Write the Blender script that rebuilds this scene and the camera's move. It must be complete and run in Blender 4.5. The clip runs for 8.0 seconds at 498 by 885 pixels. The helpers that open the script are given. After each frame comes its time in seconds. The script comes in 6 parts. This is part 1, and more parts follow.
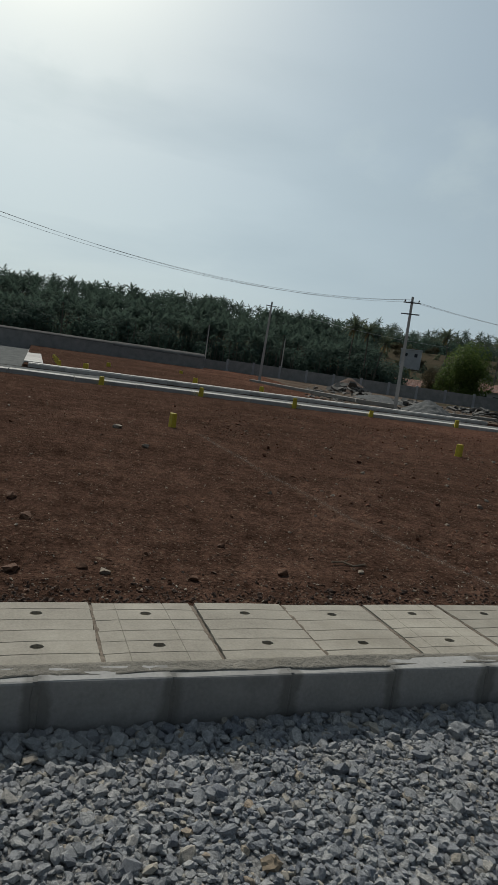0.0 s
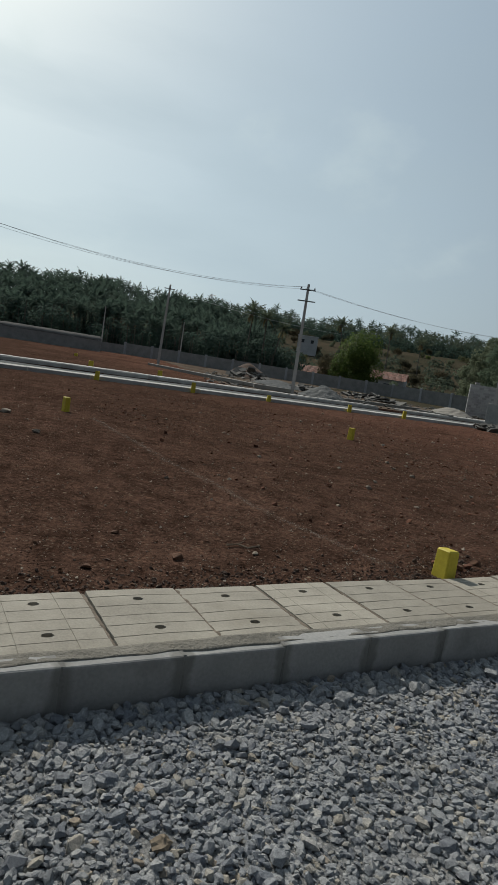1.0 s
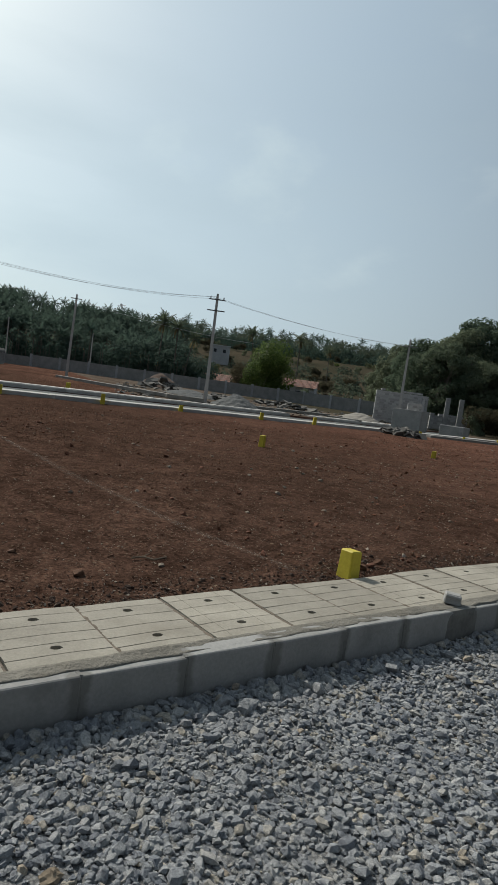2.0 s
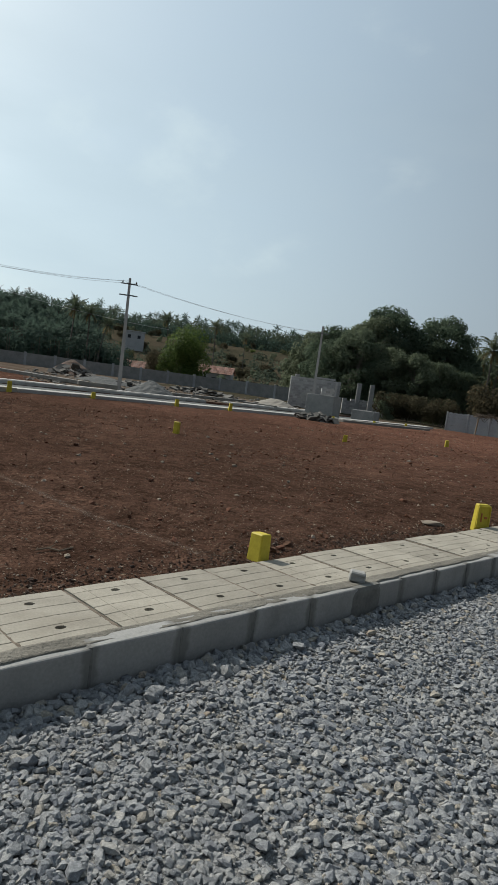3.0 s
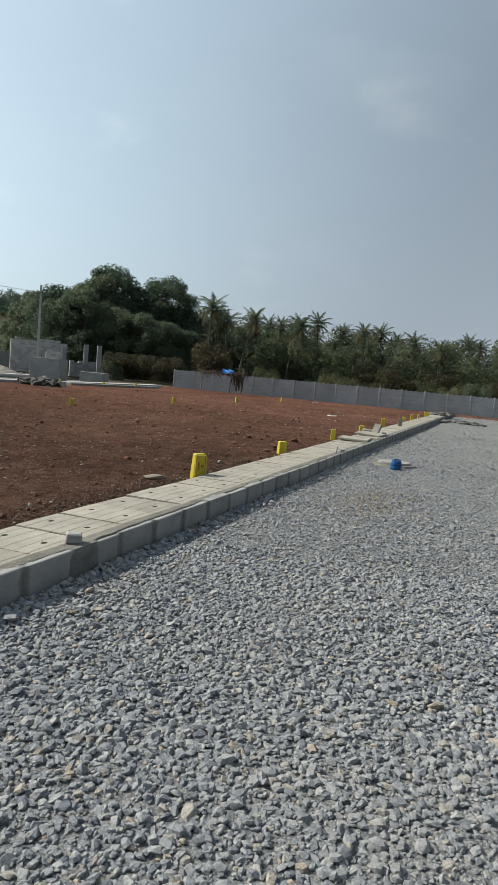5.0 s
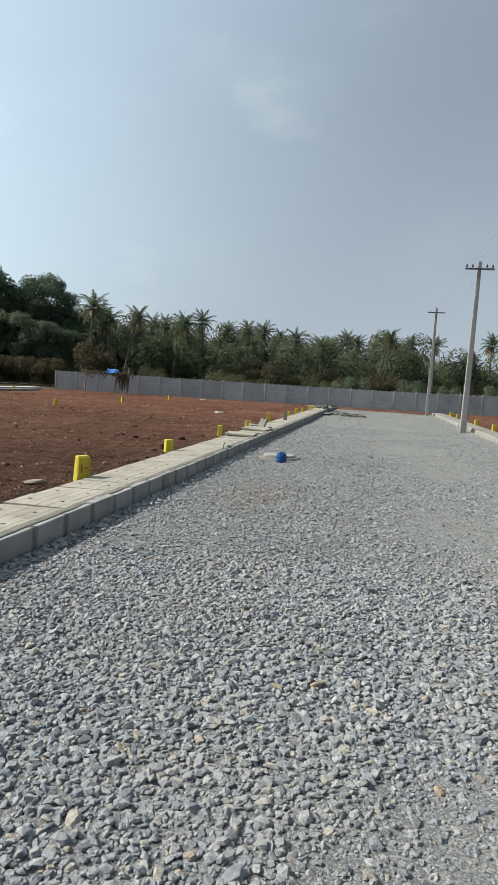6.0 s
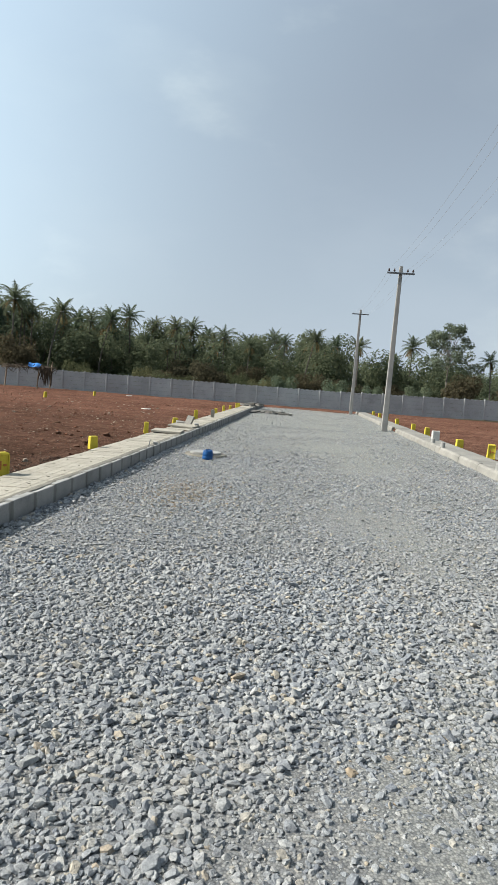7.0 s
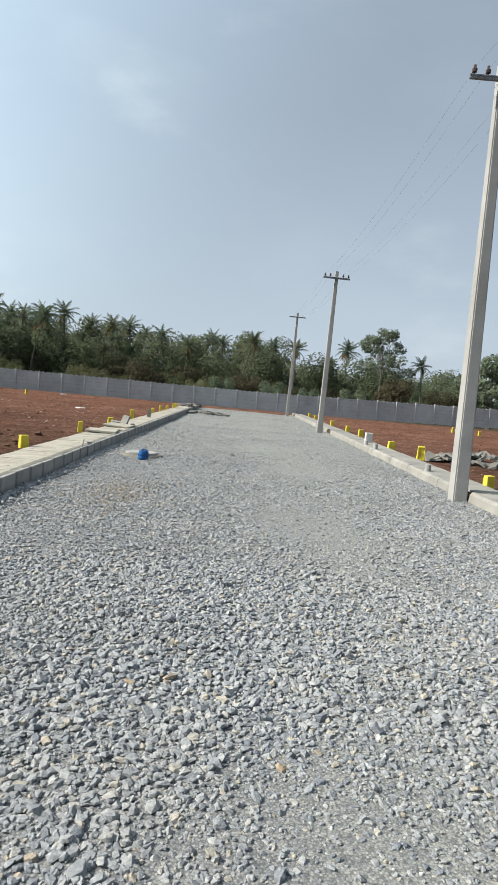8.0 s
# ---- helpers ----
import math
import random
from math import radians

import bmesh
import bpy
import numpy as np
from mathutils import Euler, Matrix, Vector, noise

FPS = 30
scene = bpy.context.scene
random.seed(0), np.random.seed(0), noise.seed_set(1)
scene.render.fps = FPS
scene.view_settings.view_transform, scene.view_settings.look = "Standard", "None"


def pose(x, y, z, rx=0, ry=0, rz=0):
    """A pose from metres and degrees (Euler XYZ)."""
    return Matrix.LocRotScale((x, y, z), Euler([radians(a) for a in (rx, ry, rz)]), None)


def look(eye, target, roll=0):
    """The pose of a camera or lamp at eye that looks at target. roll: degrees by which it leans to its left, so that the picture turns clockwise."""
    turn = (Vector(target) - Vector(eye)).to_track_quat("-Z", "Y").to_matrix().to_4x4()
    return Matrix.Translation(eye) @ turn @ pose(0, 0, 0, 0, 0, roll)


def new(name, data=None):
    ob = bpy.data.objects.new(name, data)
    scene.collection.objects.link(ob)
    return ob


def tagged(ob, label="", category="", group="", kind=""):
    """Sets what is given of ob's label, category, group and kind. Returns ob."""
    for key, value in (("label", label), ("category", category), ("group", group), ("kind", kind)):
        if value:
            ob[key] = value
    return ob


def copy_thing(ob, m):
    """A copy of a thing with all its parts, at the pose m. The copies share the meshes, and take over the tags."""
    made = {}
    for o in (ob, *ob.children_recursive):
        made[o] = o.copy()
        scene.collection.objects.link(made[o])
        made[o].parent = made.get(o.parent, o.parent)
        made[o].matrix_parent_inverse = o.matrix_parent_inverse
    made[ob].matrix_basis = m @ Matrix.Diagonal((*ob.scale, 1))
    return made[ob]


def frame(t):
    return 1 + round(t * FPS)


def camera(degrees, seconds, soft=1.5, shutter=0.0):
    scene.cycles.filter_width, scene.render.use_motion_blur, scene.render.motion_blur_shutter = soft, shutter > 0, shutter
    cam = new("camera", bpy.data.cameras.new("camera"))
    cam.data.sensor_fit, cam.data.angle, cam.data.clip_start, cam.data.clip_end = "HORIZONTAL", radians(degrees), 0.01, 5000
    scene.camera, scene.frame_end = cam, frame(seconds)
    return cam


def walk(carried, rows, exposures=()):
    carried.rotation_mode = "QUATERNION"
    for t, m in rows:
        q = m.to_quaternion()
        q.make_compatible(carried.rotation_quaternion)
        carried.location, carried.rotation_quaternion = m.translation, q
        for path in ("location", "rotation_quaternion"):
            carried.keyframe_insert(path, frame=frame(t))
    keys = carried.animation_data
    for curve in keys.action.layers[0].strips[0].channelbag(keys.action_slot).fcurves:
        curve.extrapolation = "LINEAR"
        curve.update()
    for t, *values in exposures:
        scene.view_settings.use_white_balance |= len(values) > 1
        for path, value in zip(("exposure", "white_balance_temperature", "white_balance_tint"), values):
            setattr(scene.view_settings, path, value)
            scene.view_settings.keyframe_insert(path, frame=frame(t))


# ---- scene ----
cam = camera(43.7, 8.0)
PATH = [
    (0, (2.608, -0.74, 1.686), (0.741, -0.066, 1.442), 8.2),
    (0.5, (2.612, -0.772, 1.683), (0.824, 0.084, 1.418), 10.4),
    (1, (2.63, -0.7, 1.69), (0.898, 0.269, 1.445), 9.0),
    (1.5, (2.648, -0.638, 1.693), (0.978, 0.444, 1.492), 8.1),
    (3, (2.703, -0.518, 1.691), (1.283, 0.878, 1.508), 7.6),
    (3.5, (2.727, -0.491, 1.682), (1.419, 1.008, 1.48), 7.2),
    (4, (2.767, -0.462, 1.68), (1.638, 1.174, 1.456), 7.3),
    (4.5, (2.835, -0.441, 1.686), (1.91, 1.317, 1.457), 6.6),
    (5, (2.915, -0.407, 1.693), (2.196, 1.447, 1.48), 5.1),
    (6.5, (3.014, -0.41, 1.682), (2.757, 1.564, 1.491), 3.9),
    (7, (3.035, -0.455, 1.692), (2.882, 1.531, 1.506), 4.5),
    (7.5, (3.053, -0.47, 1.687), (2.998, 1.523, 1.533), 4.2),
    (8, (3.056, -0.463, 1.687), (3.103, 1.53, 1.521), 5.4),
]
walk(cam, [(t, look(eye, target, roll)) for t, eye, target, roll in PATH], [
    (0.0, -0.47), (1.5, -0.21), (3.0, 0.02), (4.0, 0.26), (5.0, 0.41), (6.5, 0.79), (8.0, 0.96)])

# ---- world and light ----
SUN_AZ, SUN_EL = 95.0, 38.5          # degrees to the left of the road's direction, and above the horizon
world = bpy.data.worlds.new("sky")
scene.world = world
world.use_nodes = True
wt = world.node_tree
wt.nodes.clear()
sky = wt.nodes.new("ShaderNodeTexSky")
sky.sky_type = "NISHITA"
sky.sun_disc = False
sky.sun_elevation = radians(SUN_EL)
sky.sun_rotation = radians(-SUN_AZ)
sky.air_density, sky.dust_density, sky.ozone_density = 1.0, 2.5, 1.0
coord = wt.nodes.new("ShaderNodeTexCoord")
stretch = wt.nodes.new("ShaderNodeMapping")
stretch.inputs["Scale"].default_value = (1.6, 0.7, 3.4)
stretch.inputs["Rotation"].default_value = (0.3, 0.5, 0.4)
wisp = wt.nodes.new("ShaderNodeTexNoise")
wisp.inputs["Scale"].default_value = 2.2
wisp.inputs["Detail"].default_value = 5
wisp.inputs["Roughness"].default_value = 0.5
band = wt.nodes.new("ShaderNodeMapRange")
band.inputs["From Min"].default_value, band.inputs["From Max"].default_value = 0.5, 0.78
band.inputs["To Min"].default_value, band.inputs["To Max"].default_value = 0.60, 0.74
cloud = wt.nodes.new("ShaderNodeMix")
cloud.data_type = "RGBA"
cloud.inputs["B"].default_value = (4.3, 4.85, 5.5, 1)
back = wt.nodes.new("ShaderNodeBackground")
back.inputs["Strength"].default_value = 0.054
wout = wt.nodes.new("ShaderNodeOutputWorld")
wt.links.new(coord.outputs["Generated"], stretch.inputs["Vector"])
wt.links.new(stretch.outputs["Vector"], wisp.inputs["Vector"])
wt.links.new(wisp.outputs["Fac"], band.inputs["Value"])
axis = wt.nodes.new("ShaderNodeSeparateXYZ")
wt.links.new(coord.outputs["Generated"], axis.inputs["Vector"])
low_sky = wt.nodes.new("ShaderNodeMapRange")
low_sky.inputs["From Min"].default_value, low_sky.inputs["From Max"].default_value = 0.0, 0.55
low_sky.inputs["To Min"].default_value, low_sky.inputs["To Max"].default_value = 0.32, 0.0
veil = wt.nodes.new("ShaderNodeMath")
veil.operation = "ADD"
veil.use_clamp = True
wt.links.new(axis.outputs["Z"], low_sky.inputs["Value"])
wt.links.new(band.outputs["Result"], veil.inputs[0])
wt.links.new(low_sky.outputs["Result"], veil.inputs[1])
wt.links.new(veil.outputs["Value"], cloud.inputs["Factor"])
wt.links.new(sky.outputs["Color"], cloud.inputs["A"])
# a few thin streaks of high cloud
thin = wt.nodes.new("ShaderNodeMapping")
thin.inputs["Scale"].default_value = (2.2, 3.6, 5.0)
thin.inputs["Rotation"].default_value = (0.5, -0.4, 0.7)
thin.inputs["Location"].default_value = (0.4, 1.1, 0.2)
puff = wt.nodes.new("ShaderNodeTexNoise")
puff.inputs["Scale"].default_value = 1.7
puff.inputs["Detail"].default_value = 6
puff.inputs["Roughness"].default_value = 0.55
wt.links.new(coord.outputs["Generated"], thin.inputs["Vector"])
wt.links.new(thin.outputs["Vector"], puff.inputs["Vector"])
white = wt.nodes.new("ShaderNodeMapRange")
white.interpolation_type = "SMOOTHSTEP"
white.inputs["From Min"].default_value, white.inputs["From Max"].default_value = 0.56, 0.80
white.inputs["To Min"].default_value, white.inputs["To Max"].default_value = 0.0, 0.32
streaks = wt.nodes.new("ShaderNodeMix")
streaks.data_type = "RGBA"
streaks.inputs["B"].default_value = (6.2, 6.6, 6.8, 1)
wt.links.new(puff.outputs["Fac"], white.inputs["Value"])
wt.links.new(white.outputs["Result"], streaks.inputs["Factor"])
wt.links.new(cloud.outputs["Result"], streaks.inputs["A"])
# bright haze around the sun
sa, se = radians(SUN_AZ), radians(SUN_EL)
toward = wt.nodes.new("ShaderNodeVectorMath")
toward.operation = "DOT_PRODUCT"
toward.inputs[1].default_value = (-math.sin(sa) * math.cos(se), math.cos(sa) * math.cos(se), math.sin(se))
haze = wt.nodes.new("ShaderNodeMapRange")
haze.interpolation_type = "SMOOTHSTEP"
haze.inputs["From Min"].default_value, haze.inputs["From Max"].default_value = 0.05, 0.94
haze.inputs["To Min"].default_value, haze.inputs["To Max"].default_value = 1.08, 2.5
glare = wt.nodes.new("ShaderNodeVectorMath")
glare.operation = "MULTIPLY"
tone = wt.nodes.new("ShaderNodeVectorMath")
tone.operation = "MULTIPLY_ADD"
tone.inputs[1].default_value = (0.866, 1.0, 0.955)
tone.inputs[2].default_value = (0.098, 0.0, 0.066)
wt.links.new(coord.outputs["Generated"], toward.inputs[0])
wt.links.new(toward.outputs["Value"], haze.inputs["Value"])
# paler towards the horizon
rim = wt.nodes.new("ShaderNodeMapRange")
rim.inputs["From Min"].default_value, rim.inputs["From Max"].default_value = 0.0, 0.4
rim.inputs["To Min"].default_value, rim.inputs["To Max"].default_value = 1.2, 0.97
paler = wt.nodes.new("ShaderNodeVectorMath")
paler.operation = "SCALE"
wt.links.new(axis.outputs["Z"], rim.inputs["Value"])
wt.links.new(streaks.outputs["Result"], paler.inputs[0])
wt.links.new(rim.outputs["Result"], paler.inputs["Scale"])
wt.links.new(paler.outputs["Vector"], glare.inputs[0])
wt.links.new(haze.outputs["Result"], tone.inputs[0])
wt.links.new(tone.outputs["Vector"], glare.inputs[1])
wt.links.new(glare.outputs["Vector"], back.inputs["Color"])
wt.links.new(back.outputs["Background"], wout.inputs["Surface"])

sun_data = bpy.data.lights.new("sun", "SUN")
sun_data.energy = 4.7
sun_data.angle = radians(0.6)
sun_data.color = (1.0, 0.955, 0.88)
sun = new("sun", sun_data)
sun.matrix_basis = look((-60 * math.sin(sa), 60 * math.cos(sa), 60 * math.tan(se)), (0, 0, 0))

# ---- materials ----


def nodes_of(name):
    m = bpy.data.materials.new(name)
    m.use_nodes = True
    nt = m.node_tree
    return m, nt, nt.nodes["Principled BSDF"]


def node(nt, kind, **values):
    n = nt.nodes.new(kind)
    for key, v in values.items():
        n.inputs[key].default_value = v
    return n


def ramp(nt, source, stops):
    n = nt.nodes.new("ShaderNodeValToRGB")
    n.color_ramp.elements[0].position, n.color_ramp.elements[0].color = stops[0][0], (*stops[0][1], 1)
    n.color_ramp.elements[1].position, n.color_ramp.elements[1].color = stops[-1][0], (*stops[-1][1], 1)
    for p, c in stops[1:-1]:
        n.color_ramp.elements.new(p).color = (*c, 1)
    nt.links.new(source, n.inputs["Fac"])
    return n.outputs["Color"]


def mix(nt, fac, a, b, mode="MIX"):
    n = nt.nodes.new("ShaderNodeMix")
    n.data_type, n.blend_type = "RGBA", mode
    for key, v in (("Factor", fac), ("A", a), ("B", b)):
        if isinstance(v, (float, int)):
            n.inputs[key].default_value = v
        elif isinstance(v, tuple):
            n.inputs[key].default_value = (*v, 1)
        else:
            nt.links.new(v, n.inputs[key])
    return n.outputs["Result"]


def span(nt, source, a, b, c=0.0, d=1.0):
    n = nt.nodes.new("ShaderNodeMapRange")
    for key, v in (("From Min", a), ("From Max", b), ("To Min", c), ("To Max", d)):
        n.inputs[key].default_value = v
    nt.links.new(source, n.inputs["Value"])
    return n.outputs["Result"]


def noise_of(nt, scale, detail=4.0, rough=0.55, stretch_by=None, local=False):
    n = node(nt, "ShaderNodeTexNoise", Scale=scale, Detail=detail, Roughness=rough)
    if local:
        source = nt.nodes.new("ShaderNodeTexCoord").outputs["Object"]
    else:
        source = nt.nodes.new("ShaderNodeNewGeometry").outputs["Position"]
    if stretch_by:
        mp = node(nt, "ShaderNodeMapping", Scale=stretch_by)
        nt.links.new(source, mp.inputs["Vector"])
        source = mp.outputs["Vector"]
    nt.links.new(source, n.inputs["Vector"])
    return n.outputs["Fac"]


def bump(nt, bsdf, height, strength=0.4, distance=0.01):
    n = node(nt, "ShaderNodeBump", Strength=strength, Distance=distance)
    nt.links.new(height, n.inputs["Height"])
    nt.links.new(n.outputs["Normal"], bsdf.inputs["Normal"])


def rough_stuff(name, dark, light, coarse=1.5, fine=30.0, rough=0.85, relief=0.4, depth=0.006, vary=0.0, stain=None, local=False, damp_ends=None, islands=0.0, gloss=0.25):
    """A matt mineral surface: two scales of colour, fine relief, an optional stain colour, an optional change from piece to piece."""
    m, nt, b = nodes_of(name)
    big, small = noise_of(nt, coarse, 5, 0.6, local=local), noise_of(nt, fine, 4, 0.6, local=local)
    blend = mix(nt, 0.4, span(nt, big, 0.3, 0.7), span(nt, small, 0.3, 0.7))
    c = ramp(nt, blend, [(0.1, dark), (0.9, light)])
    if stain:
        c = mix(nt, span(nt, noise_of(nt, coarse * 0.6 + 0.3, 6, 0.65, local=local), 0.56, 0.72, 0, 0.6), c, stain)
    if vary:
        r = nt.nodes.new("ShaderNodeObjectInfo").outputs["Random"]
        c = mix(nt, 1.0, c, ramp(nt, r, [(0, (1 - vary,) * 3), (1, (1 + vary * 0.4,) * 3)]), "MULTIPLY")
    if islands:
        r = nt.nodes.new("ShaderNodeNewGeometry").outputs["Random Per Island"]
        c = mix(nt, 1.0, c, ramp(nt, r, [(0, (1 - islands,) * 3), (1, (1 + islands,) * 3)]), "MULTIPLY")
    if damp_ends:
        # mortar smeared over the ends of a long piece, fading with a ragged edge
        xyz = nt.nodes.new("ShaderNodeSeparateXYZ")
        nt.links.new(nt.nodes.new("ShaderNodeTexCoord").outputs["Object"], xyz.inputs["Vector"])
        reach = nt.nodes.new("ShaderNodeMath")
        reach.operation = "ABSOLUTE"
        nt.links.new(xyz.outputs["Y"], reach.inputs[0])
        edge = nt.nodes.new("ShaderNodeMath")
        edge.operation = "MULTIPLY_ADD"
        nt.links.new(noise_of(nt, 6.0, 4, 0.6), edge.inputs[0])
        edge.inputs[1].default_value = 0.12
        nt.links.new(reach.outputs[0], edge.inputs[2])
        c = mix(nt, span(nt, edge.outputs[0], 0.295, 0.325, 0.0, 0.7), c, damp_ends)
    nt.links.new(c, b.inputs["Base Color"])
    b.inputs["Roughness"].default_value = rough
    b.inputs["Specular IOR Level"].default_value = gloss
    bump(nt, b, mix(nt, 0.35, small, big), relief, depth)
    return m


def soil_material():
    m, nt, b = nodes_of("red soil")
    big, mid, fine = noise_of(nt, 0.22, 5, 0.6), noise_of(nt, 1.3, 5, 0.65), noise_of(nt, 26, 4, 0.7)
    c = ramp(nt, mix(nt, 0.5, span(nt, big, 0.3, 0.7), span(nt, mid, 0.3, 0.7)), [(0.15, (0.079, 0.0405, 0.028)), (0.55, (0.125, 0.0645, 0.046)), (0.9, (0.172, 0.093, 0.067))])
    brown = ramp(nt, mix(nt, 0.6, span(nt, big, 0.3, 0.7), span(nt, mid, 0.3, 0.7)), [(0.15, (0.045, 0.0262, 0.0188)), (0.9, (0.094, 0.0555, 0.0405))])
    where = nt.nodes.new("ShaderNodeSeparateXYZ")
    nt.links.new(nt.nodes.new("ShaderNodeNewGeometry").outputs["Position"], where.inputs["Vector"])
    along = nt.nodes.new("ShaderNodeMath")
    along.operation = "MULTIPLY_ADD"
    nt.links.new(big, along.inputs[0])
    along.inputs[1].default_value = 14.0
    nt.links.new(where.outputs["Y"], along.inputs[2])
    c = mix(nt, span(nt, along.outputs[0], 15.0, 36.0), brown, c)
    c = mix(nt, 1.0, c, ramp(nt, fine, [(0.3, (0.4, 0.4, 0.4)), (0.7, (1.55, 1.55, 1.55))]), "MULTIPLY")
    clumps = noise_of(nt, 5.0, 6, 0.75)
    c = mix(nt, 1.0, c, ramp(nt, clumps, [(0.35, (0.55, 0.52, 0.5)), (0.5, (1.0, 1.0, 1.0)), (0.68, (1.5, 1.45, 1.4))]), "MULTIPLY")
    # crumbs and small pale grit
    v = node(nt, "ShaderNodeTexVoronoi", Scale=30.0)
    nt.links.new(nt.nodes.new("ShaderNodeNewGeometry").outputs["Position"], v.inputs["Vector"])
    pick = nt.nodes.new("ShaderNodeSeparateColor")
    nt.links.new(v.outputs["Color"], pick.inputs["Color"])
    few = span(nt, pick.outputs["Red"], 0.80, 0.81)
    near = span(nt, v.outputs["Distance"], 0.28, 0.36, 1, 0)
    both = nt.nodes.new("ShaderNodeMath")
    both.operation = "MULTIPLY"
    nt.links.new(few, both.inputs[0])
    nt.links.new(near, both.inputs[1])
    c = mix(nt, both.outputs[0], c, (0.135, 0.10, 0.074))
    # larger pale pebbles, fewer of them
    v2 = node(nt, "ShaderNodeTexVoronoi", Scale=8.0)
    nt.links.new(nt.nodes.new("ShaderNodeNewGeometry").outputs["Position"], v2.inputs["Vector"])
    pick2 = nt.nodes.new("ShaderNodeSeparateColor")
    nt.links.new(v2.outputs["Color"], pick2.inputs["Color"])
    spot = nt.nodes.new("ShaderNodeMath")
    spot.operation = "MULTIPLY"
    nt.links.new(span(nt, pick2.outputs["Red"], 0.84, 0.85), spot.inputs[0])
    nt.links.new(span(nt, v2.outputs["Distance"], 0.14, 0.22, 1, 0), spot.inputs[1])
    c = mix(nt, spot.outputs[0], c, ramp(nt, pick2.outputs["Green"], [(0, (0.035, 0.018, 0.011)), (0.5, (0.10, 0.066, 0.044)), (1, (0.21, 0.16, 0.115))]))
    nt.links.new(c, b.inputs["Base Color"])
    b.inputs["Roughness"].default_value = 1.0
    b.inputs["Specular IOR Level"].default_value = 0.0
    bump(nt, b, mix(nt, 0.55, fine, clumps), 1.0, 0.09)
    return m


def grass_material():
    m, nt, b = nodes_of("dry grass")
    big, mid = noise_of(nt, 0.05, 5, 0.6), noise_of(nt, 0.7, 6, 0.7)
    c = ramp(nt, mix(nt, 0.5, big, mid), [(0.3, (0.030, 0.034, 0.021)), (0.5, (0.052, 0.046, 0.032)), (0.7, (0.088, 0.068, 0.048))])
    nt.links.new(c, b.inputs["Base Color"])
    b.inputs["Roughness"].default_value = 1.0
    b.inputs["Specular IOR Level"].default_value = 0.0
    bump(nt, b, mid, 1.0, 0.3)
    return m


STONE = [(0.0, (0.142, 0.156, 0.178)), (0.2, (0.196, 0.209, 0.224)), (0.55, (0.258, 0.268, 0.274)), (0.88, (0.322, 0.325, 0.318)), (0.945, (0.32, 0.298, 0.255)), (0.985, (0.33, 0.296, 0.236)), (1.0, (0.28, 0.225, 0.165))]


def loose_gravel_material():
    m, nt, b = nodes_of("crushed granite")
    r = nt.nodes.new("ShaderNodeNewGeometry").outputs["Random Per Island"]
    c = ramp(nt, r, STONE)
    fine = noise_of(nt, 110, 5, 0.75)
    dust = noise_of(nt, 0.8, 4, 0.6)
    c = mix(nt, 1.0, c, ramp(nt, fine, [(0.32, (0.66, 0.66, 0.67)), (0.68, (1.18, 1.18, 1.16))]), "MULTIPLY")
    mottle = noise_of(nt, 42, 4, 0.7)
    c = mix(nt, 1.0, c, ramp(nt, mottle, [(0.34, (0.72, 0.73, 0.76)), (0.5, (1.0, 1.0, 1.0)), (0.66, (1.28, 1.27, 1.24))]), "MULTIPLY")
    c = mix(nt, span(nt, dust, 0.42, 0.68, 0, 0.4), c, (0.25, 0.245, 0.228))
    nt.links.new(c, b.inputs["Base Color"])
    b.inputs["Roughness"].default_value = 0.8
    b.inputs["Specular IOR Level"].default_value = 0.3
    bump(nt, b, mix(nt, 0.5, fine, mottle), 1.0, 0.014)
    return m


